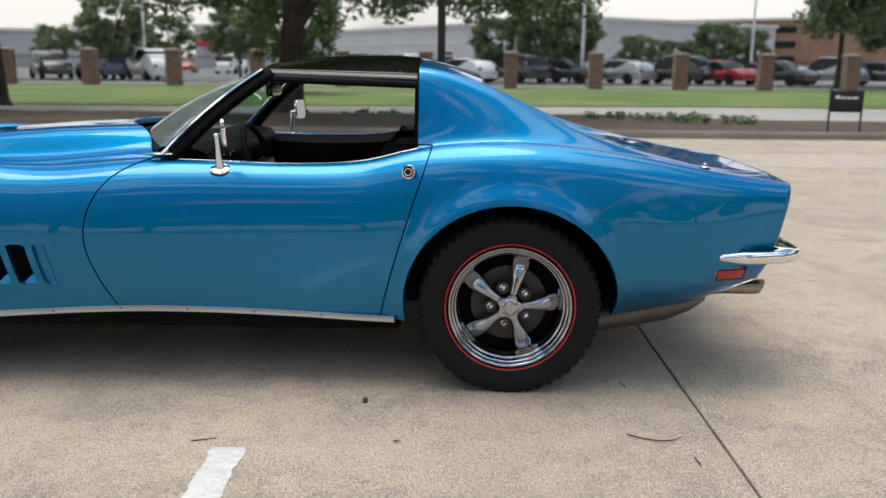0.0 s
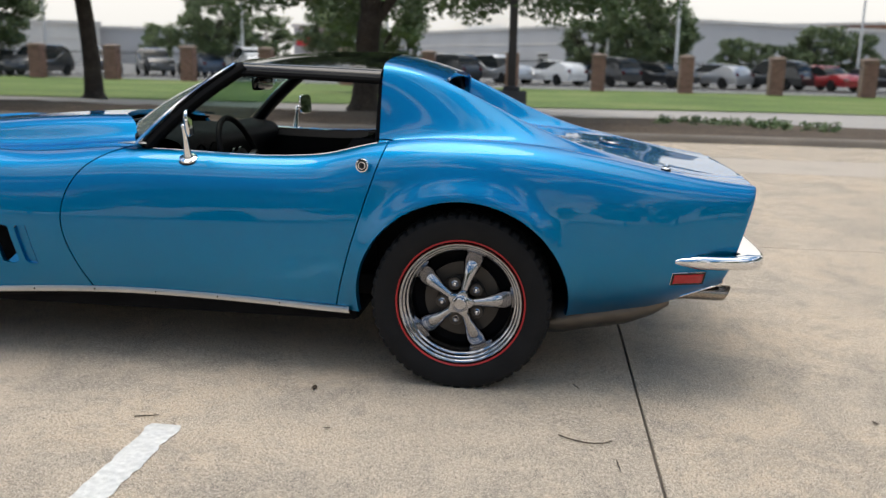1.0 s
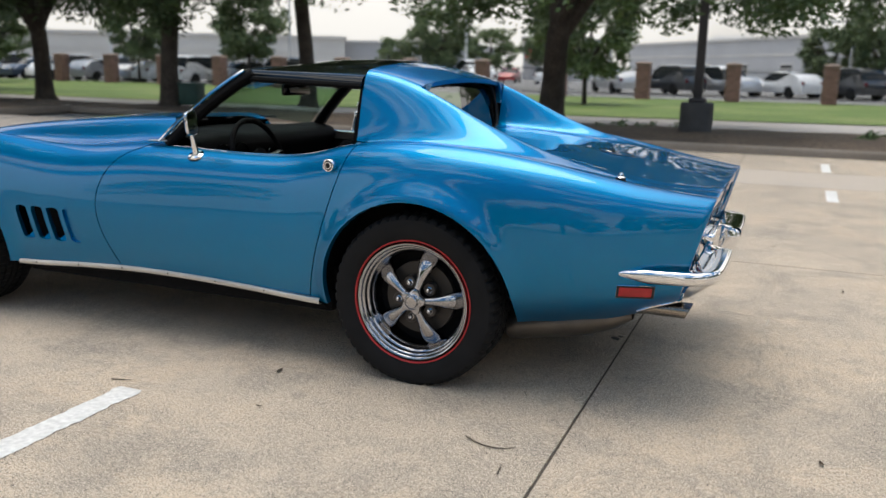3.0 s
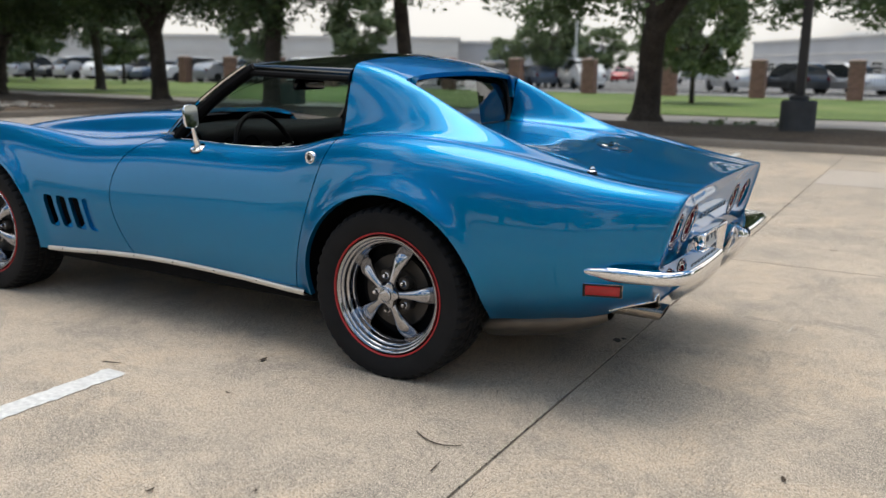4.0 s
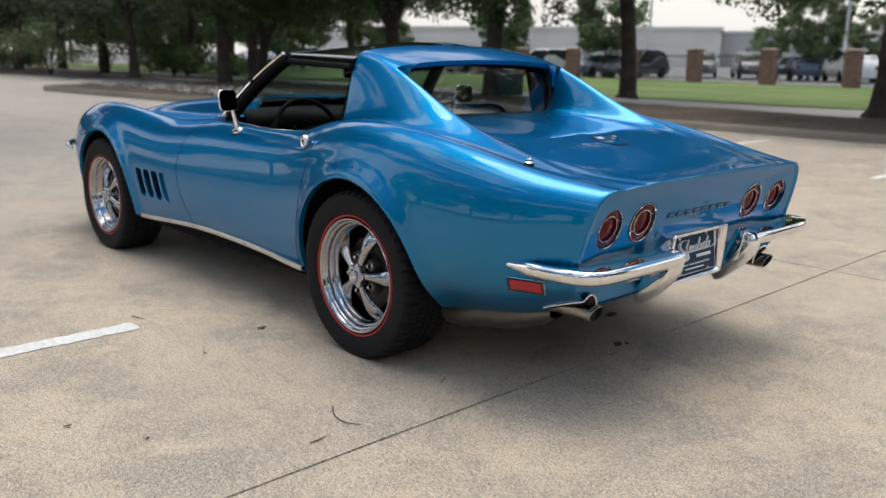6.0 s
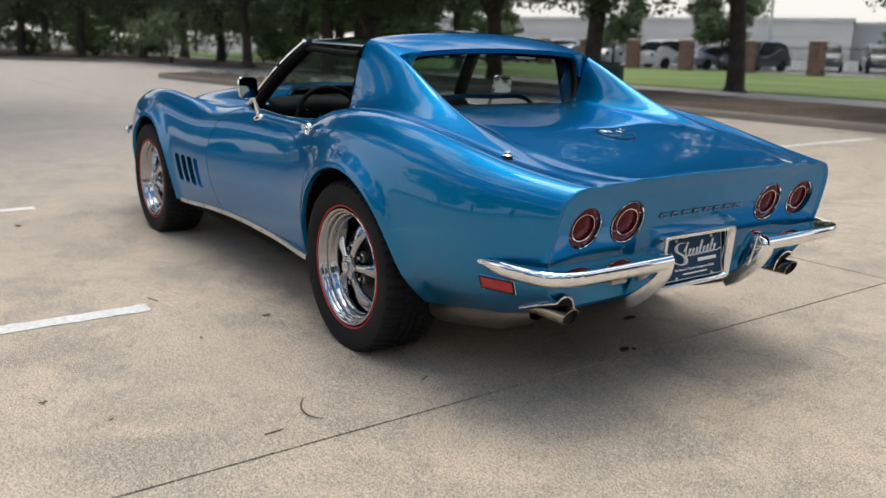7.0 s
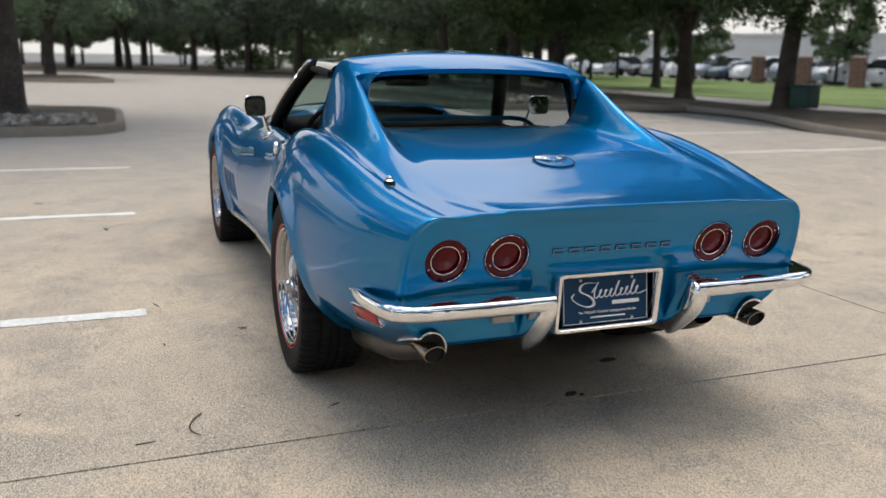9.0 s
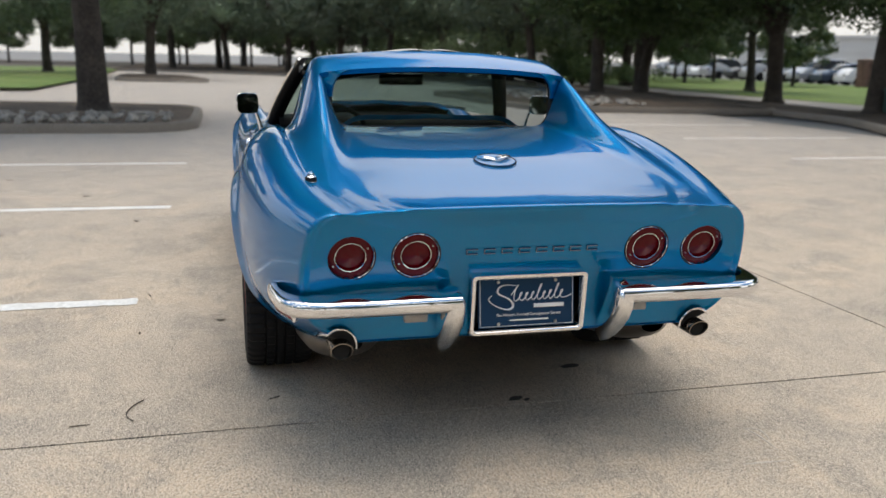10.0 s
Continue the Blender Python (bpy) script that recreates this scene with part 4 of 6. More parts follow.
def bumper_half(car, side):
    """Chrome blade that wraps the corner, its shelf reaching back to the tail, and the guard beside the plate."""
    path = through_points([(0.772, 0.765), (0.86, 0.772), (0.95, 0.762), (1.035, 0.738), (1.078, 0.690), (1.094, 0.60), (1.098, 0.45), (1.098, 0.33), (1.096, 0.246)], 7)
    bm = bmesh.new()
    rows = []
    for i, (x, y) in enumerate(path):
        a, b = path[max(i - 1, 0)], path[min(i + 1, len(path) - 1)]
        d = (b - a) / np.linalg.norm(b - a)
        n = np.array((-d[1], d[0]))
        n = n if n[1] > 0 or n[0] > 0.5 else -n
        t = i / (len(path) - 1)
        k = 0.62 + 0.38 * step(0.0, 0.12, t)
        w = 0.028 + 0.072 * step(0.20, 0.52, t)
        row = []
        for o, z in ((-w, 0.0205), (-0.017 * k, 0.0212), (-0.0065, 0.0188), (-0.0015, 0.011), (0.0, 0.000), (-0.003, -0.011), (-0.012, -0.019), (-0.032 * k, -0.0225), (-w * 0.8, -0.0225)):
            row.append((x + n[0] * o, side * (y + n[1] * o), 0.507 + 1.15 * z * k))
        rows.append(row)
    tip = [(rows[0][4][0] - 0.012, rows[0][4][1] * 0.5 + p[1] * 0.5, 0.507 + (p[2] - 0.507) * 0.45) for p in rows[0]]
    vs = sheet(bm, [tip] + rows)
    bm.faces.new(vs[0])
    bmesh.ops.recalc_face_normals(bm, faces=bm.faces)
    b = part("bumper", bm, CHROME, car, "chrome wrap-around half bumper", angle=60)
    bm = bmesh.new()
    rows = []
    for z, fore, aft, w in ((0.531, 1.010, 1.088, 0.024), (0.515, 1.000, 1.096, 0.029), (0.480, 0.985, 1.090, 0.031), (0.440, 0.962, 1.066, 0.032), (0.400, 0.942, 1.030, 0.031), (0.365, 0.926, 0.990, 0.027), (0.340, 0.915, 0.955, 0.020), (0.328, 0.912, 0.928, 0.008)):
        c, r = (fore + aft) / 2, (aft - fore) / 2
        rows.append([(c + r * math.copysign(abs(math.sin(q)) ** 0.6, math.sin(q)), side * (0.262 + w * math.copysign(abs(math.cos(q)) ** 0.6, math.cos(q))), z - 0.012 * math.sin(q)) for q in np.linspace(0, 2 * math.pi, 25)[:-1]])
    vs = sheet(bm, rows, closed=True)
    bm.faces.new(vs[-1])
    bm.faces.new(vs[0])
    bmesh.ops.recalc_face_normals(bm, faces=bm.faces)
    part("bumper_guard", bm, CHROME, b, "curved chrome bumper guard", angle=60)
    return b


def build_tail(car):
    for y, z in LAMPS:
        x = tail_x(z)
        bm = bmesh.new()
        lathe(bm, [(0.0735, -0.006), (0.0728, 0.0005), (0.071, 0.0015), (0.068, 0.000), (0.066, -0.010)], 48, "x")
        lamp = part("tail_lamp", bm, TRIM_BLACK, car, "round red tail lamp with chrome rings")
        lamp.location = (x, y, z)
        lamp.rotation_euler = (0, radians(14), 0)
        bm = bmesh.new()
        lathe(bm, [(0.0690, -0.010), (0.0687, 0.0006), (0.0678, 0.0016), (0.0668, 0.0006), (0.0664, -0.008)], 48, "x")
        part("chrome_ring", bm, CHROME, lamp, "thin chrome rim")
        bm = bmesh.new()
        lathe(bm, [(0.0, -0.001), (0.003, -0.002), (0.0415, -0.011), (0.0425, -0.004), (0.0500, -0.0035), (0.0620, -0.0065), (0.0664, -0.0090)], 48, "x")
        part("lens", bm, RED_LENS, lamp, "deep red conical lens")
        bm = bmesh.new()
        lathe(bm, [(0.0425, -0.006), (0.0429, -0.0022), (0.0446, -0.0022), (0.0450, -0.006)], 48, "x")
        part("inner_ring", bm, CHROME, lamp, "fine chrome inner ring")
        for a in (0.5, 0.5 + math.pi):
            bm = bmesh.new()
            lathe(bm, [(0.0, -0.001), (0.002, -0.0012), (0.0025, -0.006)], 10, "x", 0, 0.055 * math.sin(a), 0.055 * math.cos(a))
            part("lens_screw", bm, STEEL, lamp)
    # raised name script, drawn as plain blocks
    for k in range(8):
        y = -0.196 + 0.0535 * k
        bm = bmesh.new()
        for f in (0.0, 0.014):
            box(bm, -0.004, 0.004, -0.018, 0.018, f - 0.0017, f + 0.0020, 0.0008, 1)
        box(bm, -0.004, 0.004, -0.018, -0.0140, 0.0, 0.015, 0.0008, 1)
        s = part("name_block", bm, DULL_CHROME, car, "small chrome script block")
        s.location, s.rotation_euler = (tail_x(0.636) - 0.001, y, 0.631), (0, radians(15), 0)
    # licence plate in its chrome frame
    bm = bmesh.new()
    y0, y1, z0, z1 = -0.199, 0.165, 0.380, 0.571
    rows = []
    for inset, d in ((0.0, -0.055), (0.0, -0.006), (0.003, 0.0), (0.011, 0.001), (0.015, -0.003), (0.019, -0.030), (0.024, -0.062)):
        ring = []
        for cy, cz, a0 in ((y1, z1, 0), (y0, z1, 90), (y0, z0, 180), (y1, z0, 270)):
            for a in np.linspace(a0, a0 + 90, 6):
                r = max(0.014 - inset * 0.4, 0.004)
                sy, sz = (1 if cy == y1 else -1), (1 if cz == z1 else -1)
                oy, oz = cy - sy * (inset + r) + r * math.cos(radians(a)), cz - sz * (inset + r) + r * math.sin(radians(a))
                ring.append((1.010 + 0.09 * (oz - 0.475) + d, oy, oz))
        rows.append(ring)
    sheet(bm, rows, closed=True)
    bmesh.ops.recalc_face_normals(bm, faces=bm.faces)
    fr = part("plate_frame", bm, CHROME, car, "chrome licence plate surround", angle=50)
    bm = bmesh.new()
    box(bm, -0.0015, 0.0015, -0.152, 0.152, -0.076, 0.076, 0.001, 1)
    plate = part("licence_plate", bm, PLATE_BLUE, fr, "navy dealer plate with white script")
    plate.location, plate.rotation_euler = (0.984, -0.017, 0.476), (0, radians(-7), 0)
    def ink(bm):
        s = part("plate_marking", bm, WHITE_INK, fr, angle=None)
        s.location, s.rotation_euler = plate.location, plate.rotation_euler
    X = 0.0035
    bm = bmesh.new()
    for a, b, c, d in ((-0.147, 0.147, 0.070, 0.0715), (-0.147, 0.147, -0.0715, -0.070), (-0.147, -0.1455, -0.07, 0.07), (0.1455, 0.147, -0.07, 0.07)):
        box(bm, X - 0.001, X, a, b, c, d)
    ink(bm)
    bm = bmesh.new()  # sweeping capital, as a plain swash
    tube(bm, [(X, -0.035, 0.050), (X, -0.085, 0.048), (X, -0.092, 0.030), (X, -0.060, 0.012), (X, -0.045, -0.012), (X, -0.070, -0.020), (X, -0.120, 0.010), (X, -0.110, 0.022)], [0.005, 0.008, 0.012, 0.0145, 0.013, 0.010, 0.008, 0.004], 6, 5, squash=0.2)
    ink(bm)
    bm = bmesh.new()  # the rest of the name, a flowing line of plain loops
    flow = [(X, -0.050, 0.022)]
    for k in range(9):
        y, h = -0.040 + 0.0185 * k, (0.046, 0.022, 0.021, 0.022, 0.044, 0.021, 0.024, 0.042, 0.022)[k]
        flow += [(X, y + 0.30 * h, 0.006 + 0.004 * k / 9 + h), (X, y + 0.30 * h - 0.005, 0.007 + 0.004 * k / 9 + 0.85 * h), (X, y - 0.001, 0.009 + 0.004 * k / 9), (X, y + 0.006, 0.004 + 0.004 * k / 9)]
    tube(bm, flow + [(X, 0.142, 0.016)], 0.0040, 6, 5, squash=0.3)
    ink(bm)
    bm = bmesh.new()
    box(bm, X - 0.001, X, 0.022, 0.118, -0.019, -0.007)
    ink(bm)
    bm = bmesh.new()
    box(bm, X - 0.001, X, -0.055, 0.068, -0.0565, -0.052)
    ink(bm)
    words = bpy.data.curves.new("plate_words", "FONT")
    words.body, words.size, words.align_x, words.align_y, words.extrude = "The Nation's Trusted Consignment Dealer", 0.0118, "CENTER", "CENTER", 0.0004
    tmp = new("plate_slogan", words)
    dg = bpy.context.evaluated_depsgraph_get()
    me = bpy.data.meshes.new_from_object(tmp.evaluated_get(dg))
    bpy.data.objects.remove(tmp)
    me.materials.clear()
    me.materials.append(WHITE_INK)
    w = new("plate_slogan", me)
    w.parent = fr
    w.matrix_basis = Matrix.Translation(plate.location) @ Euler(plate.rotation_euler).to_matrix().to_4x4() @ pose(X, 0.005, -0.038, 90, 0, 90)
    for y, z in ((-0.09, 0.062), (0.09, 0.062), (-0.09, -0.064), (0.09, -0.064)):
        bm = bmesh.new()
        lathe(bm, [(0.0, 0.006), (0.004, 0.0055), (0.0055, 0.001)], 12, "x", X, z, y)
        b = part("plate_bolt", bm, STEEL, fr)
        b.location, b.rotation_euler = plate.location, plate.rotation_euler
    for side in (-1, 1):
        bumper_half(car, side)
        bm = bmesh.new()
        tube(bm, [(-3.06, side * 0.772, 0.552), (-3.22, side * 0.735, 0.552), (-3.40, side * 0.63, 0.550), (-3.51, side * 0.45, 0.548), (-3.55, side * 0.12, 0.548)], [0.007, 0.022, 0.028, 0.028, 0.024], 12, 5)
        part("front_bumper", bm, CHROME, car, "slim chrome front bumper blade")
        bm = bmesh.new()
        box(bm, 0.94, 0.972, side * 0.352 - 0.036, side * 0.352 + 0.036, 0.424, 0.450, 0.006, 2)
        part("reversing_lamp", bm, WHITE_LENS, car, "small clear reversing lamp")
        # exhaust tip with bright bezel and pipe
        bm = bmesh.new()
        rows = []
        for x, r in ((0.55, 0.026), (0.84, 0.028), (0.89, 0.031), (0.983, 0.031), (0.984, 0.028), (0.95, 0.027), (0.86, 0.022)):
            rows.append([(x + 0.45 * r * math.sin(q) * (x > 0.95), side * 0.572 + r * 1.08 * math.cos(q), 0.354 + r * 0.95 * math.sin(q) - 0.10 * max(0, 0.86 - x)) for q in np.linspace(0, 2 * math.pi, 25)[:-1]])
        sheet(bm, rows, closed=True)
        bmesh.ops.recalc_face_normals(bm, faces=bm.faces)
        for f in bm.faces:
            if f.calc_center_median().x < 0.987 and all((Vector((0, v.co.y - side * 0.572, v.co.z - 0.354))).length < 0.0312 for v in f.verts) and f.calc_center_median().x > 0.855 and f.normal.dot(Vector((0, f.calc_center_median().y - side * 0.572, f.calc_center_median().z - 0.354))) < 0:
                f.material_index = 1
        pipe = part("exhaust_pipe", bm, [TIP_STEEL, SOOT_SHADE], car, "polished oval exhaust tip, sooty inside")
        # black disc near the rim stands in for the pipe's sooty, shaded depth
        bm = bmesh.new()
        lathe(bm, [(0.0, 0.0), (0.0262, 0.0)], 24, "x", 0.968, 0.354, side * 0.572)
        part("exhaust_mouth", bm, SOOT_SHADE, pipe, "black disc for the soot and shade inside the pipe")
        bm = bmesh.new()
        def valance(y, z):
            return min(0.9385 + 0.09 * (y - 0.46) + 0.17 * (z - 0.40), 0.918 + 2.5 * (z - 0.38) - 1.35 * (y - 0.60))
        arch = [(0.575 + 0.051 * math.cos(q), 0.350 + 0.064 * math.sin(q)) for q in np.linspace(-0.05, math.pi + 0.05, 25)]
        tube(bm, [(valance(y, z) + 0.007, side * y, z) for y, z in arch], 0.0042, 8, 2)
        part("exhaust_bezel", bm, CHROME, pipe, "slim chrome arch round the exhaust notch")
        # the notch is not cut: a black sheet on the skin paints its shade
        bm = bmesh.new()
        rows = []
        for t in np.linspace(0, 1, 13):
            row = [(a[0] + (b[0] - a[0]) * t, a[1] + (b[1] - a[1]) * t) for a, b in zip(arch[:13], arch[:11:-1])]
            rows.append([(valance(y, z) + 0.006, side * y, z) for y, z in row])
        sheet(bm, rows)
        part("notch_shade", bm, SOOT_SHADE, pipe, "black sheet on the valance for the shaded notch")
        bm = bmesh.new()
        rows = []
        for x, r in ((0.30, 0.03), (0.305, 0.075), (0.325, 0.094), (0.36, 0.100), (0.62, 0.092), (0.72, 0.065), (0.78, 0.03)):
            rows.append([(x, side * 0.520 + r * 1.35 * math.cos(q), 0.222 + 0.17 * (x - 0.3) + r * 0.76 * math.sin(q)) for q in np.linspace(0, 2 * math.pi, 29)[:-1]])
        vs = sheet(bm, rows, closed=True)
        bm.faces.new(vs[0])
        bmesh.ops.recalc_face_normals(bm, faces=bm.faces)
        part("muffler", bm, MUFFLER, car, "dull steel muffler")
        # red side marker
        face = skin_frame(0.884, 0.443, side, 0.004)
        face.translation.x += lean(0.884, 0.443)
        bm = bmesh.new()
        rows = [[(sx * (0.066 - i), sz * (0.0275 - i), h) for sx, sz in ((-1, -1), (1, -1), (1, 1), (-1, 1))] for i, h in ((0, -0.01), (0.0003, 0.003), (0.0012, 0.004), (0.0022, 0.002))]
        sheet(bm, rows, closed=True)
        mk = part("side_marker", bm, CHROME, car, "red side marker in a thin bright frame")
        mk.matrix_basis = face
        bm = bmesh.new()
        box(bm, -0.0570, 0.0570, -0.0190, 0.0190, -0.004, 0.0055, 0.002, 2)
        part("marker_lens", bm, MARKER_RED, mk, "bright red lens")
        bm = bmesh.new()
        box(bm, -0.0640, 0.0640, -0.0256, 0.0256, -0.006, 0.0036)
        part("marker_gasket", bm, TRIM_BLACK, mk)
        # rocker moulding with screws
        bm = bmesh.new()
        rows = []
        for x in np.linspace(-2.06, -0.425, 60):
            y, z = float(FOOT(x)) + 0.006, float(FOOT_Z(x))
            if x > -0.8:
                y += 0.012 * step(-0.8, -0.45, x)
            rows.append([(x, side * (y + o), z + h) for o, h in ((-0.012, 0.014), (0.002, 0.013), (0.006, 0.004), (0.005, -0.008), (-0.004, -0.012), (-0.02, -0.012))])
        sheet(bm, rows)
        bmesh.ops.recalc_face_normals(bm, faces=bm.faces)
        rk = part("rocker_moulding", bm, STEEL, car, "bright metal rocker moulding")
        bm = bmesh.new()
        sheet(bm, [[(x, side * (float(FOOT(x)) + o), float(FOOT_Z(x)) + h) for o, h in ((-0.006, -0.008), (-0.045, -0.035), (-0.10, -0.055))] for x in np.linspace(-2.06, -0.43, 40)])
        part("rocker_panel", bm, DARK, rk, "black rocker underside")
        for x in np.arange(-1.95, -0.45, 0.25):
            bm = bmesh.new()
            lathe(bm, [(0.0, 0.002), (0.003, 0.0015), (0.0035, -0.001)], 8, "y")
            if side < 0:
                bmesh.ops.scale(bm, vec=(1, -1, 1), verts=bm.verts)
            s = part("screw", bm, DARK, rk)
            s.location = (x, side * (float(FOOT(x)) + 0.013), float(FOOT_Z(x)) + 0.003)
        # door mirror on its stalk
        bm = bmesh.new()
        rows = []
        for h, rx, ry in ((-0.006, 0.036, 0.027), (0.004, 0.035, 0.026), (0.007, 0.020, 0.015), (0.014, 0.0145, 0.012), (0.05, 0.0115, 0.0095), (0.09, 0.0090, 0.0078), (0.117, 0.0085, 0.0075), (0.119, 0.0115, 0.010), (0.129, 0.0115, 0.010), (0.133, 0.006, 0.005)):
            rows.append([(-1.068 + rx * math.cos(q) + 0.02 * h, side * (0.690 + ry * math.sin(q) + 0.30 * h), 0.806 - 0.55 * ry * math.sin(q) * (h < 0.01) + h) for q in np.linspace(0, 2 * math.pi, 21)[:-1]])
        vs = sheet(bm, rows, closed=True)
        bm.faces.new(vs[-1])
        bmesh.ops.recalc_face_normals(bm, faces=bm.faces)
        tube(bm, [(-1.066, side * 0.727, 0.931), (-1.050, side * 0.742, 0.940), (-1.036, side * 0.757, 0.943)], 0.0055, 8, 3)
        st = part("door_mirror", bm, CHROME, car, "chrome door mirror on a stalk")
        bm = bmesh.new()
        lathe(bm, [(0.0, 0.003), (1.0, 0.003), (1.03, 0.0), (1.0, -0.003)], 24, "z")
        bmesh.ops.scale(bm, vec=(0.040, 0.031, 1), verts=bm.verts)
        gk = part("mirror_gasket", bm, TRIM_BLACK, st, "black rubber foot gasket")
        gk.matrix_basis = Matrix.Translation((-1.068, side * 0.690, 0.8005)) @ Matrix.Rotation(-side * radians(29), 4, "X")
        bm = bmesh.new()
        rows = []
        for x, k in ((-0.006, 0.25), (-0.005, 0.62), (-0.001, 0.90), (0.004, 0.985), (0.012, 1.0), (0.014, 0.975)):
            rows.append([(x, 0.054 * k * abs(math.cos(q)) ** 0.45 * math.copysign(1, math.cos(q)), 0.050 * k * abs(math.sin(q)) ** 0.45 * math.copysign(1, math.sin(q))) for q in np.linspace(0, 2 * math.pi, 33)[:-1]])
        vs = sheet(bm, rows, closed=True)
        bm.faces.new(vs[0])
        bmesh.ops.recalc_face_normals(bm, faces=bm.faces)
        hd = part("mirror_head", bm, CHROME, st, "rounded chrome mirror shell")
        hd.matrix_basis = Matrix.Translation((-1.038, side * 0.762, 0.946)) @ pose(0, 0, 0, 0, -5.5, -side * 15)
        bm = bmesh.new()
        vs = [bm.verts.new((0.0128, 0.051 * abs(math.cos(q)) ** 0.45 * math.copysign(1, math.cos(q)), 0.047 * abs(math.sin(q)) ** 0.45 * math.copysign(1, math.sin(q)))) for q in np.linspace(0, 2 * math.pi, 33)[:-1]]
        bm.faces.new(vs)
        gl = part("mirror_glass", bm, MIRROR, st, "mirror glass", smooth=False)
        gl.matrix_basis = hd.matrix_basis
    # aerial cap and fuel lid with its crest
    bm = bmesh.new()
    lathe(bm, [(0.0, 0.043), (0.006, 0.042), (0.010, 0.034), (0.011, 0.030), (0.017, 0.026), (0.018, 0.014), (0.022, 0.012), (0.023, 0.0)], 24, "z")
    for f in bm.faces:
        f.material_index = 1 if 0.013 < f.calc_center_median().z < 0.022 or 0.030 < f.calc_center_median().z < 0.036 else 0
    a = part("aerial_cap", bm, [CHROME, TRIM_BLACK], car, "chrome aerial cap")
    a.location = (0.721, -0.628, float(CREST_Z(0.721)) - 0.018)
    tilt = math.atan2(float(DECK_Z(0.64)) - float(DECK_Z(0.52)), 0.12)
    bm = bmesh.new()
    lathe(bm, [(0.0, 0.003), (0.066, 0.003), (0.0675, 0.0015), (0.068, -0.004)], 48, "z")
    lid = part("fuel_lid", bm, BLUE, car, "round blue fuel lid with a chrome crest")
    lid.location, lid.rotation_euler = (0.58, 0, float(DECK_Z(0.58)) + 0.004), (0, -tilt, 0)
    bm = bmesh.new()
    lathe(bm, [(0.0685, 0.002), (0.071, 0.004), (0.073, 0.002)], 48, "z")
    part("lid_ring", bm, TRIM_BLACK, lid, "dark gap round the lid")
    for s in (-1, 1):
        bm = bmesh.new()
        rows = [[(0.018 - 0.038 * t + 0.006 * math.sin(3 * t), s * (0.004 + 0.056 * t), 0.006 + 0.003 * math.sin(math.pi * t)), (-0.006 - 0.034 * t + 0.006 * math.sin(3 * t), s * (0.002 + 0.050 * t), 0.008 + 0.003 * math.sin(math.pi * t))] for t in np.linspace(0, 1, 9)]
        sheet(bm, rows)
        turn_in(bm, 0.004)
        part("crest_wing", bm, CHROME, lid, "chrome crest wing")


def build_vents(car):
    """The carved face behind the slots and the divider fins."""
    for side in (-1, 1):
        bm = bmesh.new()
        y = side * 0.715
        sheet(bm, [[(x, y, z) for z in (0.37, 0.55)] for x in (-2.04, -1.70)])
        part("vent_backing", bm, DARK, car, "black vent backing")
        for k in range(4):
            x0 = -1.974 + 0.0935 * k
            y = side_y(x0, 0.382) - 0.006
            bm = bmesh.new()
            rows = [[(x0 + 0.0155 - 0.027, side * (y + 0.002), 0.381), (x0 + 0.0155 + 0.03, side * (y + 0.002), 0.381)], [(x0 + 0.018, side * (y - 0.020), 0.415), (x0 + 0.030, side * (y - 0.020), 0.415)]]
            sheet(bm, rows)
            part("vent_lip", bm, BLUE, car, "sloping blue vent lip", smooth=False)
        bm = bmesh.new()
        x0 = -1.974 + 0.0935 * 3
        zs = np.array([p[1] for p in outer_section(x0)[:20]])
        ys_ = np.array([p[0] for p in outer_section(x0)[:20]])
        skin = lambda z: float(np.interp(z, zs, ys_)) - 0.004
        sheet(bm, [[(x0 - 0.042 - 0.22 * (z - 0.46), side * (skin(z) - 0.007), z), (x0 + 0.004 - 0.22 * (z - 0.46), side * (skin(z) - 0.007), z), (x0 + 0.012 - 0.22 * (z - 0.46), side * skin(z), z), (x0 + 0.040 - 0.22 * (z - 0.46), side * skin(z), z)] for z in np.linspace(0.37, 0.55, 9)])
        part("closed_vent", bm, BLUE, car, "closed blue vent recess", angle=20)


coupe = build_coupe()
wheel = build_wheel(coupe)
HUB = ((0.0, -0.702, 0.3235, 0), (-2.489, -0.695, 0.3235, 37), (0.0, 0.702, 0.3235, 180), (-2.489, 0.695, 0.3235, 180))
wheel.matrix_basis = pose(*HUB[0][:3], 0, 15, 0)
for x, y, z, a in HUB[1:]:
    copy_thing(wheel, pose(x, y, z, 0, 15 + 31 * (x < -1), 0 if y < 0 else 180))
build_glasshouse(coupe)
build_cabin(coupe)
build_tail(coupe)
build_vents(coupe)

# ---- ground, parking lot, verge, road, lawn ----
def flat(name, pts, z, material, label, category, kind="structure", smooth=False):
    bm = bmesh.new()
    bm.faces.new([bm.verts.new((x, y, z)) for x, y in pts])
    bm.normal_update()
    if bm.faces and list(bm.faces)[0].normal.z < 0:
        bmesh.ops.reverse_faces(bm, faces=bm.faces)
    return tagged(link(name, bm, material, smooth=smooth), label, category, kind=kind)


FAR_LOT = mat("weathered_asphalt", (0.20, 0.195, 0.19), 0.9, vary=0.15, scale=0.1, fine=0.1, fine_scale=8)
JOINT = mat("joint_dirt", (0.075, 0.062, 0.05), 0.95, vary=0.3, scale=5)
flat("ground", ((-900, -700), (900, -700), (900, 900), (-900, 900)), -0.05, FAR_LOT, "pale weathered paving and open land to the horizon", "ground")
lot = flat("parking_lot", ((-110, -45), (60, -45), (60, 10.3), (-110, 10.3)), -0.007, JOINT, "sandy tan concrete slabs with dirt-filled joints", "parking lot")
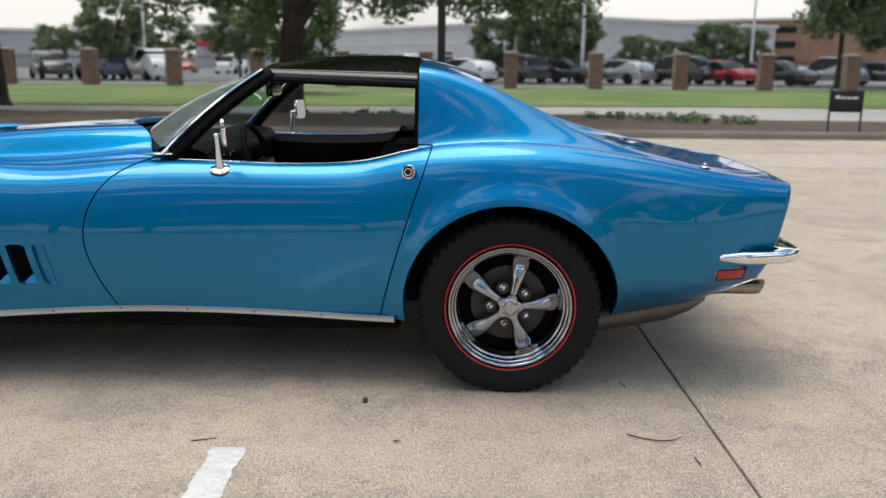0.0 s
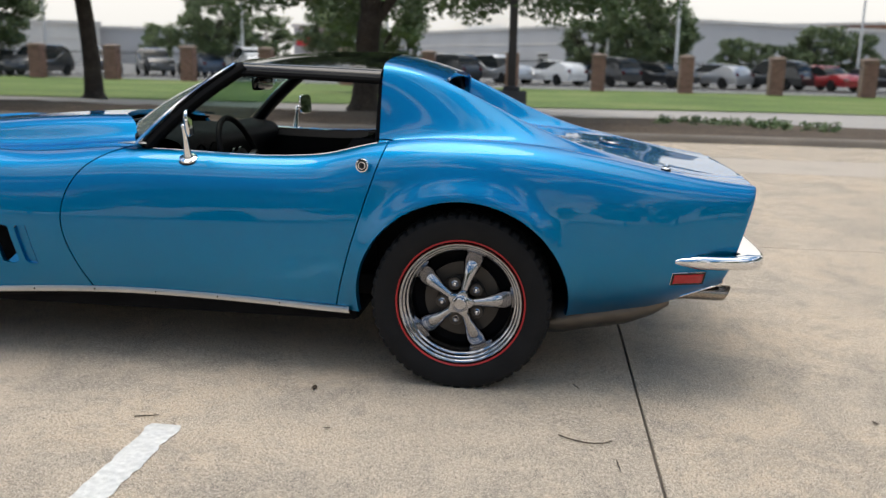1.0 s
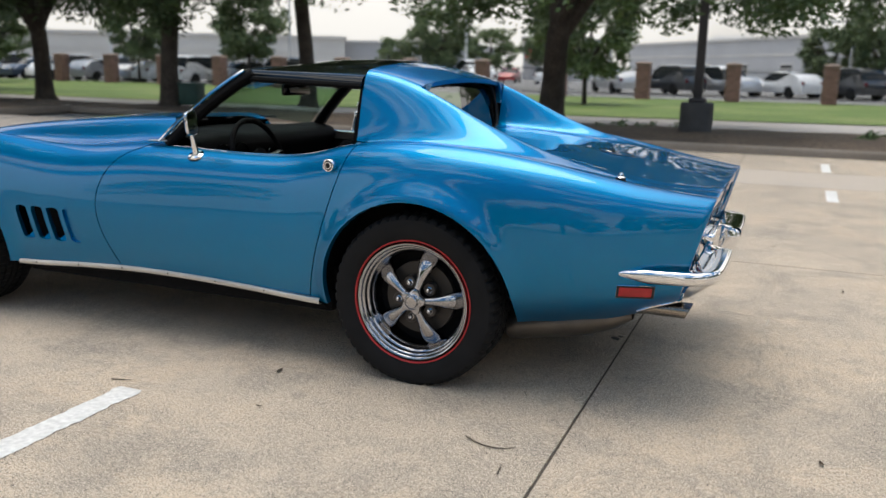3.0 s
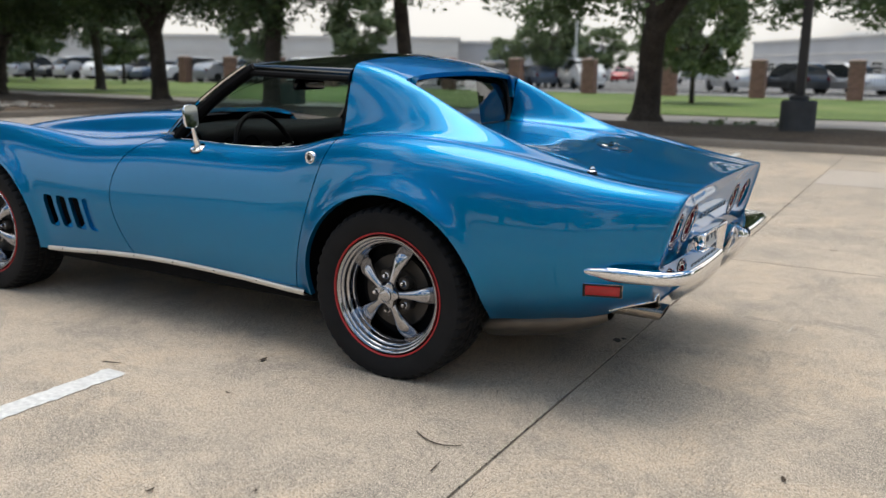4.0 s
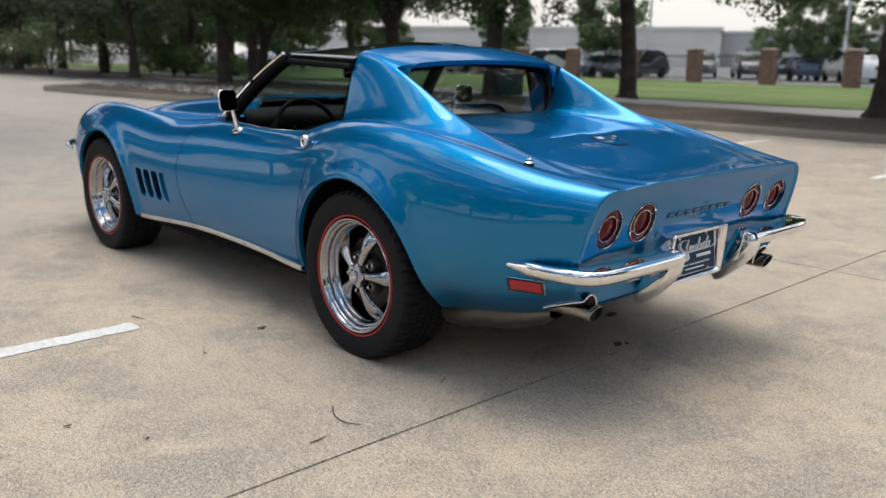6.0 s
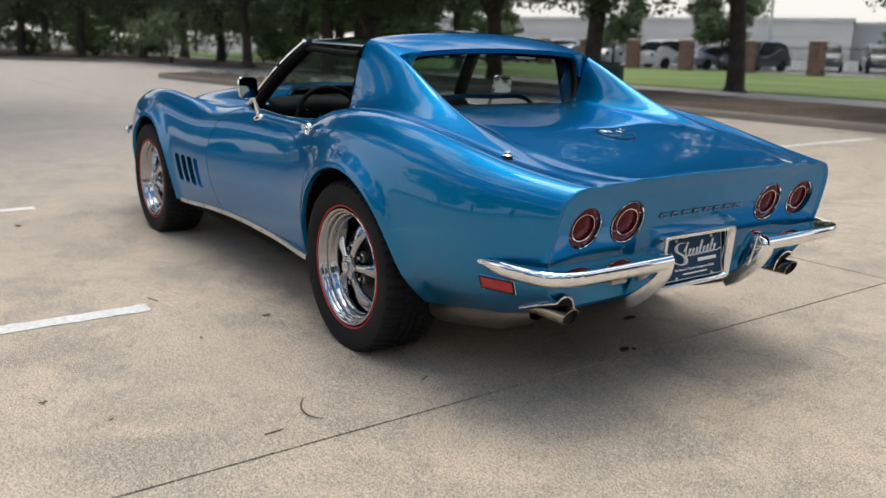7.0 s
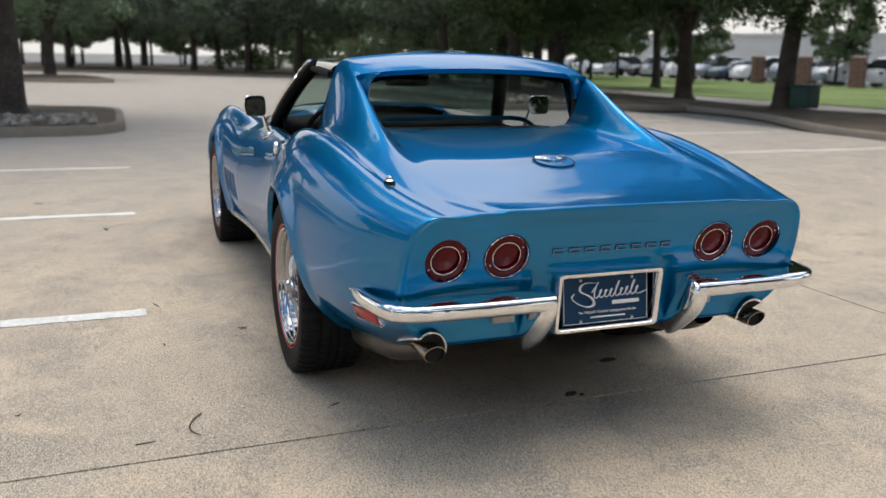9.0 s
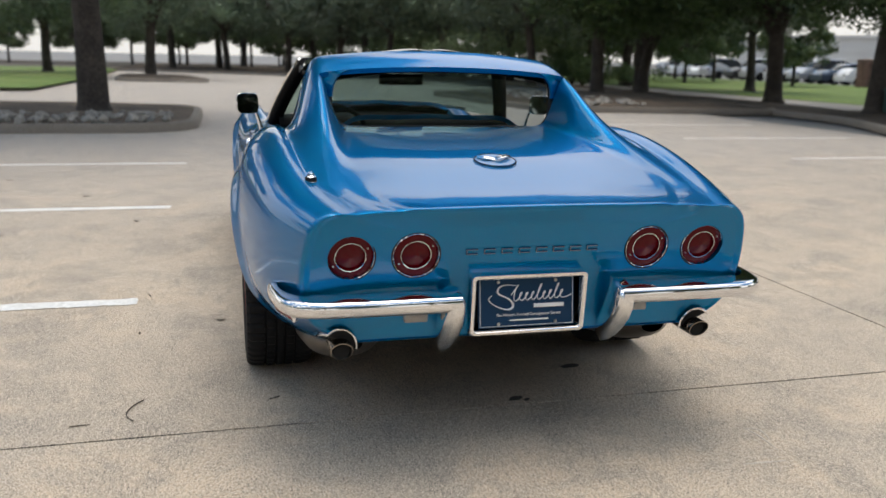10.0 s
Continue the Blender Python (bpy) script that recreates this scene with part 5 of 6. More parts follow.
flat("lawn", ((-75, 18.6), (-8, 18.6), (6, 20.6), (60, 20.6), (60, 37.6), (-75, 37.6)), 0.02, GRASS, "mown green lawn with dry patches", "lawn")
flat("side_lawn", ((-24, -6.2), (-37, -6.2), (-60, -7.5), (-60, -30), (-22, -30)), 0.10, GRASS, "green lawn beside the lot", "lawn")
flat("road", ((-75, 14.6), (60, 14.6), (60, 20.8), (6, 20.8), (-8, 18.8), (-75, 18.8)), -0.005, ROAD, "pale concrete road beyond the verge", "road")


def verge_edge(x):
    """Lot-side edge of the planted verge."""
    return 10.25 + 1.9 * step(-7.5, -13.5, x) + 1.0 * step(-16, -30, x)


def verge():
    """Mounded bare soil between kerb and road."""
    bm = bmesh.new()
    rows = []
    for x in np.linspace(-75, 60, 271):
        y0 = verge_edge(x) + 0.14
        row = []
        for t in np.linspace(0, 1, 13):
            y = y0 + (14.9 - y0) * t
            h = 0.09 + (0.06 * math.sin(math.pi * t) + 0.06 * noise.noise((x * 0.35, y * 0.5, 2.0)) + 0.04 * noise.noise((x * 1.7, y * 1.7, 5.0))) * (1.0 if x < 3 else max(0.3, 1 - (x - 3) * 0.35)) - 0.06 * step(4, 7, x)
            row.append((x, y, h if t < 1 else -0.02))
        rows.append(row)
    sheet(bm, rows)
    bmesh.ops.recalc_face_normals(bm, faces=bm.faces)
    return tagged(link("verge", bm, SOIL), "mounded bare brown soil and mulch behind the kerb", "soil", kind="structure")


verge()
bm = bmesh.new()
rows = []
for x in np.linspace(-75, 60, 181):
    y = verge_edge(x)
    rows.append([(x, y + o, z) for o, z in ((-0.035, -0.01), (-0.02, 0.075), (0.0, 0.105), (0.03, 0.12), (0.15, 0.12), (0.155, 0.05))])
sheet(bm, rows)
tagged(link("kerb", bm, CURB, angle=40), "weathered tan concrete kerb", "kerb", kind="structure")


def island(name, outline, label, kerb_h=0.14, fill=SOIL):
    """A kerbed bed: a rounded outline, a kerb ring and a soil top."""
    loop = []
    n = len(outline)
    for i in range(n):
        p, c, q = Vector(outline[i - 1]), Vector(outline[i]), Vector(outline[(i + 1) % n])
        r = min(1.2, (p - c).length * 0.4, (q - c).length * 0.4)
        a, b = c + (p - c).normalized() * r, c + (q - c).normalized() * r
        for t in np.linspace(0, 1, 7):
            loop.append(a * (1 - t) ** 2 + c * 2 * t * (1 - t) + b * t * t)
    mid = sum(loop, Vector((0, 0))) / len(loop)
    bm = bmesh.new()
    rows = []
    for inset, z in ((0, -0.01), (0.02, kerb_h * 0.8), (0.05, kerb_h), (0.16, kerb_h), (0.17, kerb_h - 0.04)):
        rows.append([((p - (p - mid).normalized() * inset).x, (p - (p - mid).normalized() * inset).y, z) for p in loop])
    sheet(bm, rows, closed=True)
    bmesh.ops.recalc_face_normals(bm, faces=bm.faces)
    ob = tagged(link(name, bm, CURB, angle=40), label, "traffic island", kind="structure")
    bm = bmesh.new()
    rows = []
    for s, z in ((0.99, kerb_h - 0.03), (0.8, kerb_h + 0.03), (0.5, kerb_h + 0.06), (0.02, kerb_h + 0.07)):
        rows.append([(mid.x + (p - mid).x * s, mid.y + (p - mid).y * s, z + 0.03 * noise.noise((p.x, p.y, s * 4))) for p in loop])
    sheet(bm, rows, closed=True)
    bmesh.ops.recalc_face_normals(bm, faces=bm.faces)
    part("soil_bed", bm, fill, ob, "mulch bed", angle=None)
    return ob, loop, mid


isle, isle_loop, isle_mid = island("planted_island", ((-10.2, -1.25), (-15.4, -1.25), (-17.0, -9.5), (-9.8, -9.5)), "kerbed island with mulch and a band of pale stones")
bed, bed_loop, bed_mid = island("corner_bed", ((-15.6, 6.4), (-24.5, 5.6), (-26.5, 12.8), (-14.8, 12.6)), "kerbed corner bed with gravel under the trees")
island("far_island", ((-33.5, -1.2), (-40.5, -2.4), (-41, -5.6), (-34.5, -5.2)), "kerbed island with mulch round a tree")
island("end_bed", ((-43, 13), (-43, 9.0), (-49, 2.0), (-56, -8.0), (-75, -8.0), (-75, 14)), "long kerbed bed under a row of trees")


def stones(parent, spots, seed):
    rng = np.random.default_rng(seed)
    shapes = []
    for k in range(3):
        bm = bmesh.new()
        bmesh.ops.create_icosphere(bm, subdivisions=1, radius=1)
        for v in bm.verts:
            v.co *= 0.8 + 0.35 * rng.random()
            v.co.z *= 0.6
        me = bpy.data.meshes.new("stone")
        bm.to_mesh(me)
        bm.free()
        me.materials.append(STONE)
        shapes.append(me)
    for i, (x, y, z) in enumerate(spots):
        s = new("stone", shapes[i % 3])
        s.parent = parent
        r = 0.05 + 0.07 * rng.random()
        s.matrix_basis = Matrix.LocRotScale((x, y, z), Euler((rng.random(), rng.random(), rng.random() * 6)), (r, r * (0.7 + 0.5 * rng.random()), r))


rng = np.random.default_rng(4)
stones(isle, [(-10.35 - 1.5 * rng.random() ** 1.3, -1.7 - 7.2 * rng.random(), 0.175) for k in range(260)], 5)
stones(bed, [(-15.9 - 8.0 * rng.random(), 6.9 + 2.6 * rng.random(), 0.18) for k in range(260)], 6)


# ---- trees ----
def leaf_cloud(centres, radii, per, size, seed, material, name):
    """Many small leaf blades gathered in loose clumps, as one sheet of quads."""
    rng = np.random.default_rng(seed)
    c = np.repeat(np.array(centres), per, axis=0)
    r = np.repeat(np.array(radii), per)[:, None]
    n = len(c)
    off = rng.normal(size=(n, 3))
    off /= np.linalg.norm(off, axis=1)[:, None]
    p = c + off * r * (rng.random((n, 1)) ** 0.55) * np.array((1, 1, 0.72))
    a = rng.normal(size=(n, 3)) + off * 0.4
    a[:, 2] *= 0.6
    a /= np.linalg.norm(a, axis=1)[:, None]
    b = np.cross(a, rng.normal(size=(n, 3)))
    b /= np.linalg.norm(b, axis=1)[:, None]
    s = size * (0.6 + 0.8 * rng.random((n, 1)))
    v = np.stack([p - a * s, p + b * s * 0.42, p + a * s, p - b * s * 0.42], 1).reshape(-1, 3)
    me = bpy.data.meshes.new(name)
    me.from_pydata(v.tolist(), [], np.arange(4 * n).reshape(-1, 4).tolist())
    me.materials.append(material)
    return me


def build_tree(seed, height, spread, base, trunk_r, lean_x=0.0, fork=2.2, leaf=0.11, per=90, clumps=150, material=None, label="broad live oak with dark trunk and dense leaves", flatness=1.0, skirt=0):
    """Trunk that forks into limbs, branches that reach the clumps, and the leaves. Its foot is the origin."""
    rng = np.random.default_rng(seed)
    tree = thing("tree", label, "tree", "trees round the parking lot")
    mid_z, half = (base + height) / 2, (height - base) / 2
    centres = []
    while len(centres) < clumps:
        q = rng.normal(size=3)
        q /= np.linalg.norm(q)
        q *= 0.55 + 0.45 * rng.random() ** 0.6
        x, y, z = q[0] * spread, q[1] * spread, mid_z + q[2] * half * flatness
        wob = 0.82 + 0.3 * noise.noise((q[0] * 1.6 + seed, q[1] * 1.6, q[2] * 1.6))
        z = mid_z + (z - mid_z) * wob
        if z > base - 0.1 + 0.5 * rng.random():
            centres.append((x * wob + lean_x, y * wob, z))
    for k in range(skirt):
        a, r = 2 * math.pi * (k + rng.random()) / skirt, spread * (0.55 + 0.6 * rng.random())
        centres[k] = (lean_x + r * math.cos(a), r * math.sin(a), base + 0.35 + 0.55 * rng.random())
    centres = np.array(centres)
    radii = spread * (0.13 + 0.10 * rng.random(clumps))
    bm = bmesh.new()
    tip = max(-0.35, min(0.35, lean_x))
    top = Vector((tip * 0.5, 0.1 * rng.normal(), fork))
    tube(bm, [(0, 0, -0.05), (0.01, 0, 0.12), (tip * 0.12, 0.02, fork * 0.45), top, top + Vector((tip * 0.3, 0.05, fork * 0.3))], [trunk_r * 1.65, trunk_r * 1.2, trunk_r, trunk_r * 0.95, trunk_r * 0.7], 14, 5)
    trunk = part("trunk", bm, BARK, tree, "rough dark bark", angle=None)
    order = np.argsort(rng.random(clumps))
    limbs = []
    k_limbs = 6
    for k in range(k_limbs):
        a = 2 * math.pi * (k + rng.random() * 0.6) / k_limbs
        e = Vector((lean_x + math.cos(a) * spread * (0.45 + 0.2 * rng.random()), math.sin(a) * spread * (0.45 + 0.2 * rng.random()), mid_z + half * (0.1 + 0.5 * rng.random())))
        s = top + Vector((0, 0, fork * (0.05 + 0.2 * rng.random()) - 0.1))
        bend = s.lerp(e, 0.45) + Vector((0, 0, -0.06 * spread + 0.15 * spread * rng.random()))
        bm = bmesh.new()
        tube(bm, [s - Vector((0, 0, 0.15)), s.lerp(bend, 0.5) + Vector((0, 0, 0.1)), bend, e], [trunk_r * 0.66, trunk_r * 0.54, trunk_r * 0.38, trunk_r * 0.1], 8, 4)
        limb = part("limb", bm, BARK, tree, angle=None)
        limbs.append((bend, e, limb))
    bm = bmesh.new()
    for i in order[:70]:
        c = Vector(centres[i])
        bend, e, _ = min(limbs, key=lambda q: min((q[0] - c).length, (q[1] - c).length))
        s = bend.lerp(e, 0.2 + 0.7 * rng.random())
        tube(bm, [s, s.lerp(c, 0.5) + Vector((0, 0, 0.08 * rng.normal())), c], [trunk_r * 0.16, trunk_r * 0.1, trunk_r * 0.04], 5, 2)
    part("branch_work", bm, BARK, tree, angle=None)
    crown = new("crown", leaf_cloud(centres, radii, per, leaf, seed + 50, material or LEAF, "crown"))
    crown.parent = tree
    return tree


def plant(tree, spots, lift=0.0):
    """Sets the tree at the first spot and copies at the others: (x, y, turn, scale)."""
    made = []
    for i, (x, y, a, s) in enumerate(spots):
        m = Matrix.Translation((x, y, lift)) @ Matrix.Rotation(radians(a), 4, "Z") @ Matrix.Diagonal((s, s, s * 1.0, 1))
        if i == 0:
            tree.matrix_basis = m
        else:
            t = copy_thing(tree, Matrix.Translation((x, y, lift)) @ Matrix.Rotation(radians(a), 4, "Z"))
            t.scale = (s, s, s * (0.86 + 0.42 * ((math.sin(x * 12.9 + y * 78.2) * 43758.5) % 1.0) if x < -27 else s))
            made.append(t)
    return made


big = build_tree(11, 9.4, 4.2, 1.85, 0.25, 1.7, 1.75, 0.072, 430, 290, skirt=30)
plant(big, ((-3.70, 14.35, 0, 1.0),), 0.17)
oak_a = build_tree(21, 9.2, 4.4, 1.70, 0.21, 0.15, 1.9, 0.070, 290, 290)
oak_b = build_tree(31, 9.6, 4.3, 2.75, 0.20, -0.2, 2.7, 0.070, 290, 290)
oak_c = build_tree(41, 9.0, 4.6, 1.45, 0.22, 0.25, 1.8, 0.070, 290, 290)
plant(oak_a, ((-13.2, 13.5, 10, 1.0), (-22.4, 10.8, 130, 0.95)), 0.15)
plant(oak_b, ((-11.05, 16.5, 80, 1.0), (-12.4, -3.0, 200, 1.12)), 0.15)
plant(oak_c, ((-18.4, 14.5, 250, 1.0), (-25.5, 14.0, 30, 0.9)), 0.15)
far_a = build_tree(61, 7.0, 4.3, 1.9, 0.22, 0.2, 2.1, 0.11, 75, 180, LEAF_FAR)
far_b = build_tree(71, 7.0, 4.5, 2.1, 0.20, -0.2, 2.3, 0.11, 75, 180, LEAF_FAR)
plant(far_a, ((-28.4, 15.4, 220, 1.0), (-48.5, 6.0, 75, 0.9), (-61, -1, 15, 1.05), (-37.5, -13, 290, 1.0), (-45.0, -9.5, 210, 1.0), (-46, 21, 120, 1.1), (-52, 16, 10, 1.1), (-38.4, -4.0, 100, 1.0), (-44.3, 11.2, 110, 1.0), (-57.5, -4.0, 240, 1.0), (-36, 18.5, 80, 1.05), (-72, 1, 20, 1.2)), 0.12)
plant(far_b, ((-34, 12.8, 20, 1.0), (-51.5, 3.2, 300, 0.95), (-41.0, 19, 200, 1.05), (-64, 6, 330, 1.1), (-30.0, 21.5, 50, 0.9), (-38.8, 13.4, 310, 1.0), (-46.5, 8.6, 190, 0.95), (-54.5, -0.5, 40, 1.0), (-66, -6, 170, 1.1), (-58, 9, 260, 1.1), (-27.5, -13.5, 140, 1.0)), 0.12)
# trees across the lot behind the camera, mirrored in the paint
plant(copy_thing(far_b, Matrix.Identity(4)), ((2.0, -25.0, 15, 1.0), (-11.0, -26.0, 60, 1.05), (22.0, -11.5, 80, 1.3), (25.0, 6.0, 30, 1.4), (23.5, 13.5, 200, 1.35), (26.5, 22.0, 120, 1.4)), 0.0)
plant(copy_thing(far_a, Matrix.Identity(4)), ((-4.5, -26.5, 45, 1.0), (16.5, -21.5, 200, 1.1), (25.0, -3.0, 300, 1.4), (27.0, 10.0, 20, 1.4), (22.5, 18.5, 75, 1.3), (-18.0, -27.0, 150, 1.1)), 0.0)
young = build_tree(51, 5.3, 2.5, 0.7, 0.09, 0.0, 1.3, 0.11, 90, 120, LEAF_LIGHT, "young leafy elm on the lawn")
# the last twelve are added out of view, to darken what the car mirrors
plant(young, ((-6.1, 27.5, 0, 0.85), (-21.6, 50.1, 40, 1.05), (-20.9, 58.9, 200, 0.95), (-14.7, 54.4, 90, 1.1), (-34, 69, 60, 0.8), (-30, 70, 10, 0.85), (2.7, 58.1, 150, 0.95), (5.4, 53.9, 220, 1.1), (7.6, 55.7, 310, 1.05), (14.4, 66.7, 80, 0.85), (17.2, 66.0, 20, 0.8), (19.7, 63.3, 120, 0.95), (22.6, 64.5, 250, 0.9), (20.5, 43.5, 290, 1.5), (24.0, 44.5, 230, 1.3), (-30.5, 41.4, 180, 1.05), (-37.5, 39.5, 20, 0.95), (-57, 33, 20, 1.2), (-66, 27, 100, 1.3), (-75, 18, 30, 1.4), (-80, 8, 200, 1.4), (-84, -4, 90, 1.5), (-85, -14, 10, 1.4), (-70, 14, 250, 1.3), (-83, 2, 45, 1.4), (-78, 13, 75, 1.3), (-84, -9, 160, 1.4), (-46, 27.5, 60, 1.1), (-52, 25, 200, 1.2), (-59, 21, 300, 1.2), (-50, 32, 20, 1.2), (-64, 16, 140, 1.2), (-40, 31, 250, 1.0), (-56, 29, 80, 1.3), (-96, -24, 10, 1.8), (-99, -16, 80, 2.0), (-95, -8, 150, 1.7), (-100, -1, 220, 2.0), (-96, 6, 300, 1.8), (-98, 14, 40, 1.9), (-94, 22, 120, 1.7), (-90, 30, 200, 1.8), (-84, 38, 60, 1.7), (-76, 44, 10, 1.6), (-97, -34, 75, 1.9), (-88, -27, 15, 1.0), (-90, -21, 115, 1.15), (-87, -12, 215, 1.05), (-91, -5, 65, 1.2), (-88, 5, 175, 1.0), (-90, 10, 275, 1.15), (-86, 18, 35, 1.1), (-84, 25, 135, 1.2), (-79, 33, 235, 1.1), (-1.5, -23.0, 20, 1.0), (-7.5, -23.5, 110, 1.1), (4.5, -22.5, 200, 0.9), (9.5, -22.0, 70, 1.1), (13.0, -20.5, 30, 0.9), (19.0, -16.0, 140, 1.1), (24.5, -7.0, 250, 1.0), (26.0, 1.5, 10, 1.1), (-14.0, -24.0, 200, 1.0), (20.5, 19.5, 40, 1.0), (24.0, 16.0, 160, 1.1), (24.5, 9.0, 280, 1.1)))


def build_shrub(seed, r, h, leaves=None, label="low rounded green shrub"):
    ob = thing("shrub", label, "shrub", "shrubs by the beds")
    rng = np.random.default_rng(seed)
    c = [(r * rng.normal() * 0.45, r * rng.normal() * 0.35, h * (0.25 + 0.5 * rng.random())) for k in range(26)]
    cr = new("foliage", leaf_cloud(c, [0.42 * r] * 26, 90, 0.07, seed, leaves or SHRUB, "foliage"))
    cr.parent = ob
    bm = bmesh.new()
    for k in range(5):
        a = k * 1.3
        tube(bm, [(0, 0, -0.05), (0.2 * r * math.cos(a), 0.2 * r * math.sin(a), h * 0.3), (0.4 * r * math.cos(a), 0.4 * r * math.sin(a), h * 0.6)], [0.03, 0.02, 0.01], 5, 2)
    part("stem", bm, BARK, ob)
    return ob


shrub = build_shrub(3, 1.1, 1.0)
plant(shrub, ((-33.5, 17.5, 100, 1.0), (-47.0, 12.0, 200, 1.6), (-49.5, 10.0, 20, 1.8), (-52.0, 7.0, 80, 1.7), (-35.5, 16.0, 20, 1.4), (-38.0, 16.5, 140, 1.5)), 0.1)
tall_shrub = build_shrub(8, 2.0, 3.1, LEAF_LIGHT, "tall pale green bush among the oaks")
plant(tall_shrub, ((-38.1, 10.7, 0, 1.0), (-38.9, 13.6, 130, 1.1), (-39.6, 16.0, 250, 0.9)), 0.1)


def grass_tufts(x0, x1, y0, y1, count, seed):
    """Low ragged clumps of grass on the soil."""
    rng = np.random.default_rng(seed)
    spots = [(x0 + (x1 - x0) * rng.random(), y0 + (y1 - y0) * rng.random(), 0.13 + 0.03 * rng.random()) for k in range(count)]
    ob = new("grass_tufts", leaf_cloud(spots, [0.10 + 0.07 * rng.random() for k in range(count)], 26, 0.04, seed, SHRUB, "grass_tufts"))
    tagged(ob, "ragged green grass tufts on the soil mound", "grass", kind="stuff")


grass_tufts(2.2, 5.6, 12.4, 14.0, 70, 91)
grass_tufts(-2.4, -0.9, 13.0, 14.4, 16, 92)


# ---- brick columns and iron fence ----
COLUMN_X = [2.3 + 3.87 * k for k in range(-11, 6)]


def build_column():
    col = thing("brick_column", "square red brick fence column with a stone cap", "column", "brick columns of the fence")
    bm = bmesh.new()
    box(bm, -0.285, 0.285, -0.285, 0.285, -0.05, 1.60, 0.0)
    part("mortar_core", bm, CAP, col, "mortar")
    bm = bmesh.new()
    box(bm, -0.107, 0.107, -0.013, 0.013, -0.036, 0.036, 0.004, 1)
    me = bpy.data.meshes.new("brick")
    bm.to_mesh(me)
    bm.free()
    me.materials.append(BRICK)
    for c in range(19):
        z = 0.045 + 0.083 * c
        for k in range(3):
            off = (k - 1) * 0.2 + (0.05 if c % 2 else -0.05)
            for f in range(2):
                b = new("brick", me)
                b.parent = col
                b.matrix_basis = pose(off * 0.87, -0.290 if f == 0 else 0.290, z) if f == 0 else pose(0.290, off * 0.87, z, 0, 0, 90)
    bm = bmesh.new()
    rows = [[(sx * w, sy * w, z) for sx, sy in ((-1, -1), (1, -1), (1, 1), (-1, 1))] for w, z in ((0.28, 1.60), (0.335, 1.61), (0.335, 1.665), (0.25, 1.70), (0.05, 1.73))]
    vs = sheet(bm, rows, closed=True)
    bm.faces.new(vs[-1])
    part("capstone", bm, CAP, col, "pale cast capstone")
    return col


column = build_column()
column.matrix_basis = pose(COLUMN_X[0], 36, -0.04)
for x in COLUMN_X[1:]:
    copy_thing(column, pose(x, 36, -0.04))


def build_fence_bay():
    f = thing("fence_panel", "black iron picket fence panel between columns", "fence", "fence panels")
    for z in (0.18, 1.25):
        bm = bmesh.new()
        box(bm, 0.3, 3.57, -0.018, 0.018, z, z + 0.035)
        part("rail", bm, IRON, f)
    bm = bmesh.new()
    for x in np.arange(0.42, 3.5, 0.13):
        box(bm, x - 0.007, x + 0.007, -0.007, 0.007, 0.0, 1.42)
    tagged(part("picket_grille", bm, IRON, f), kind="stuff")
    return f


bay = build_fence_bay()
bay.matrix_basis = pose(COLUMN_X[0], 36, 0.02)
for x in COLUMN_X[1:-1]:
    copy_thing(bay, pose(x, 36, 0.02))


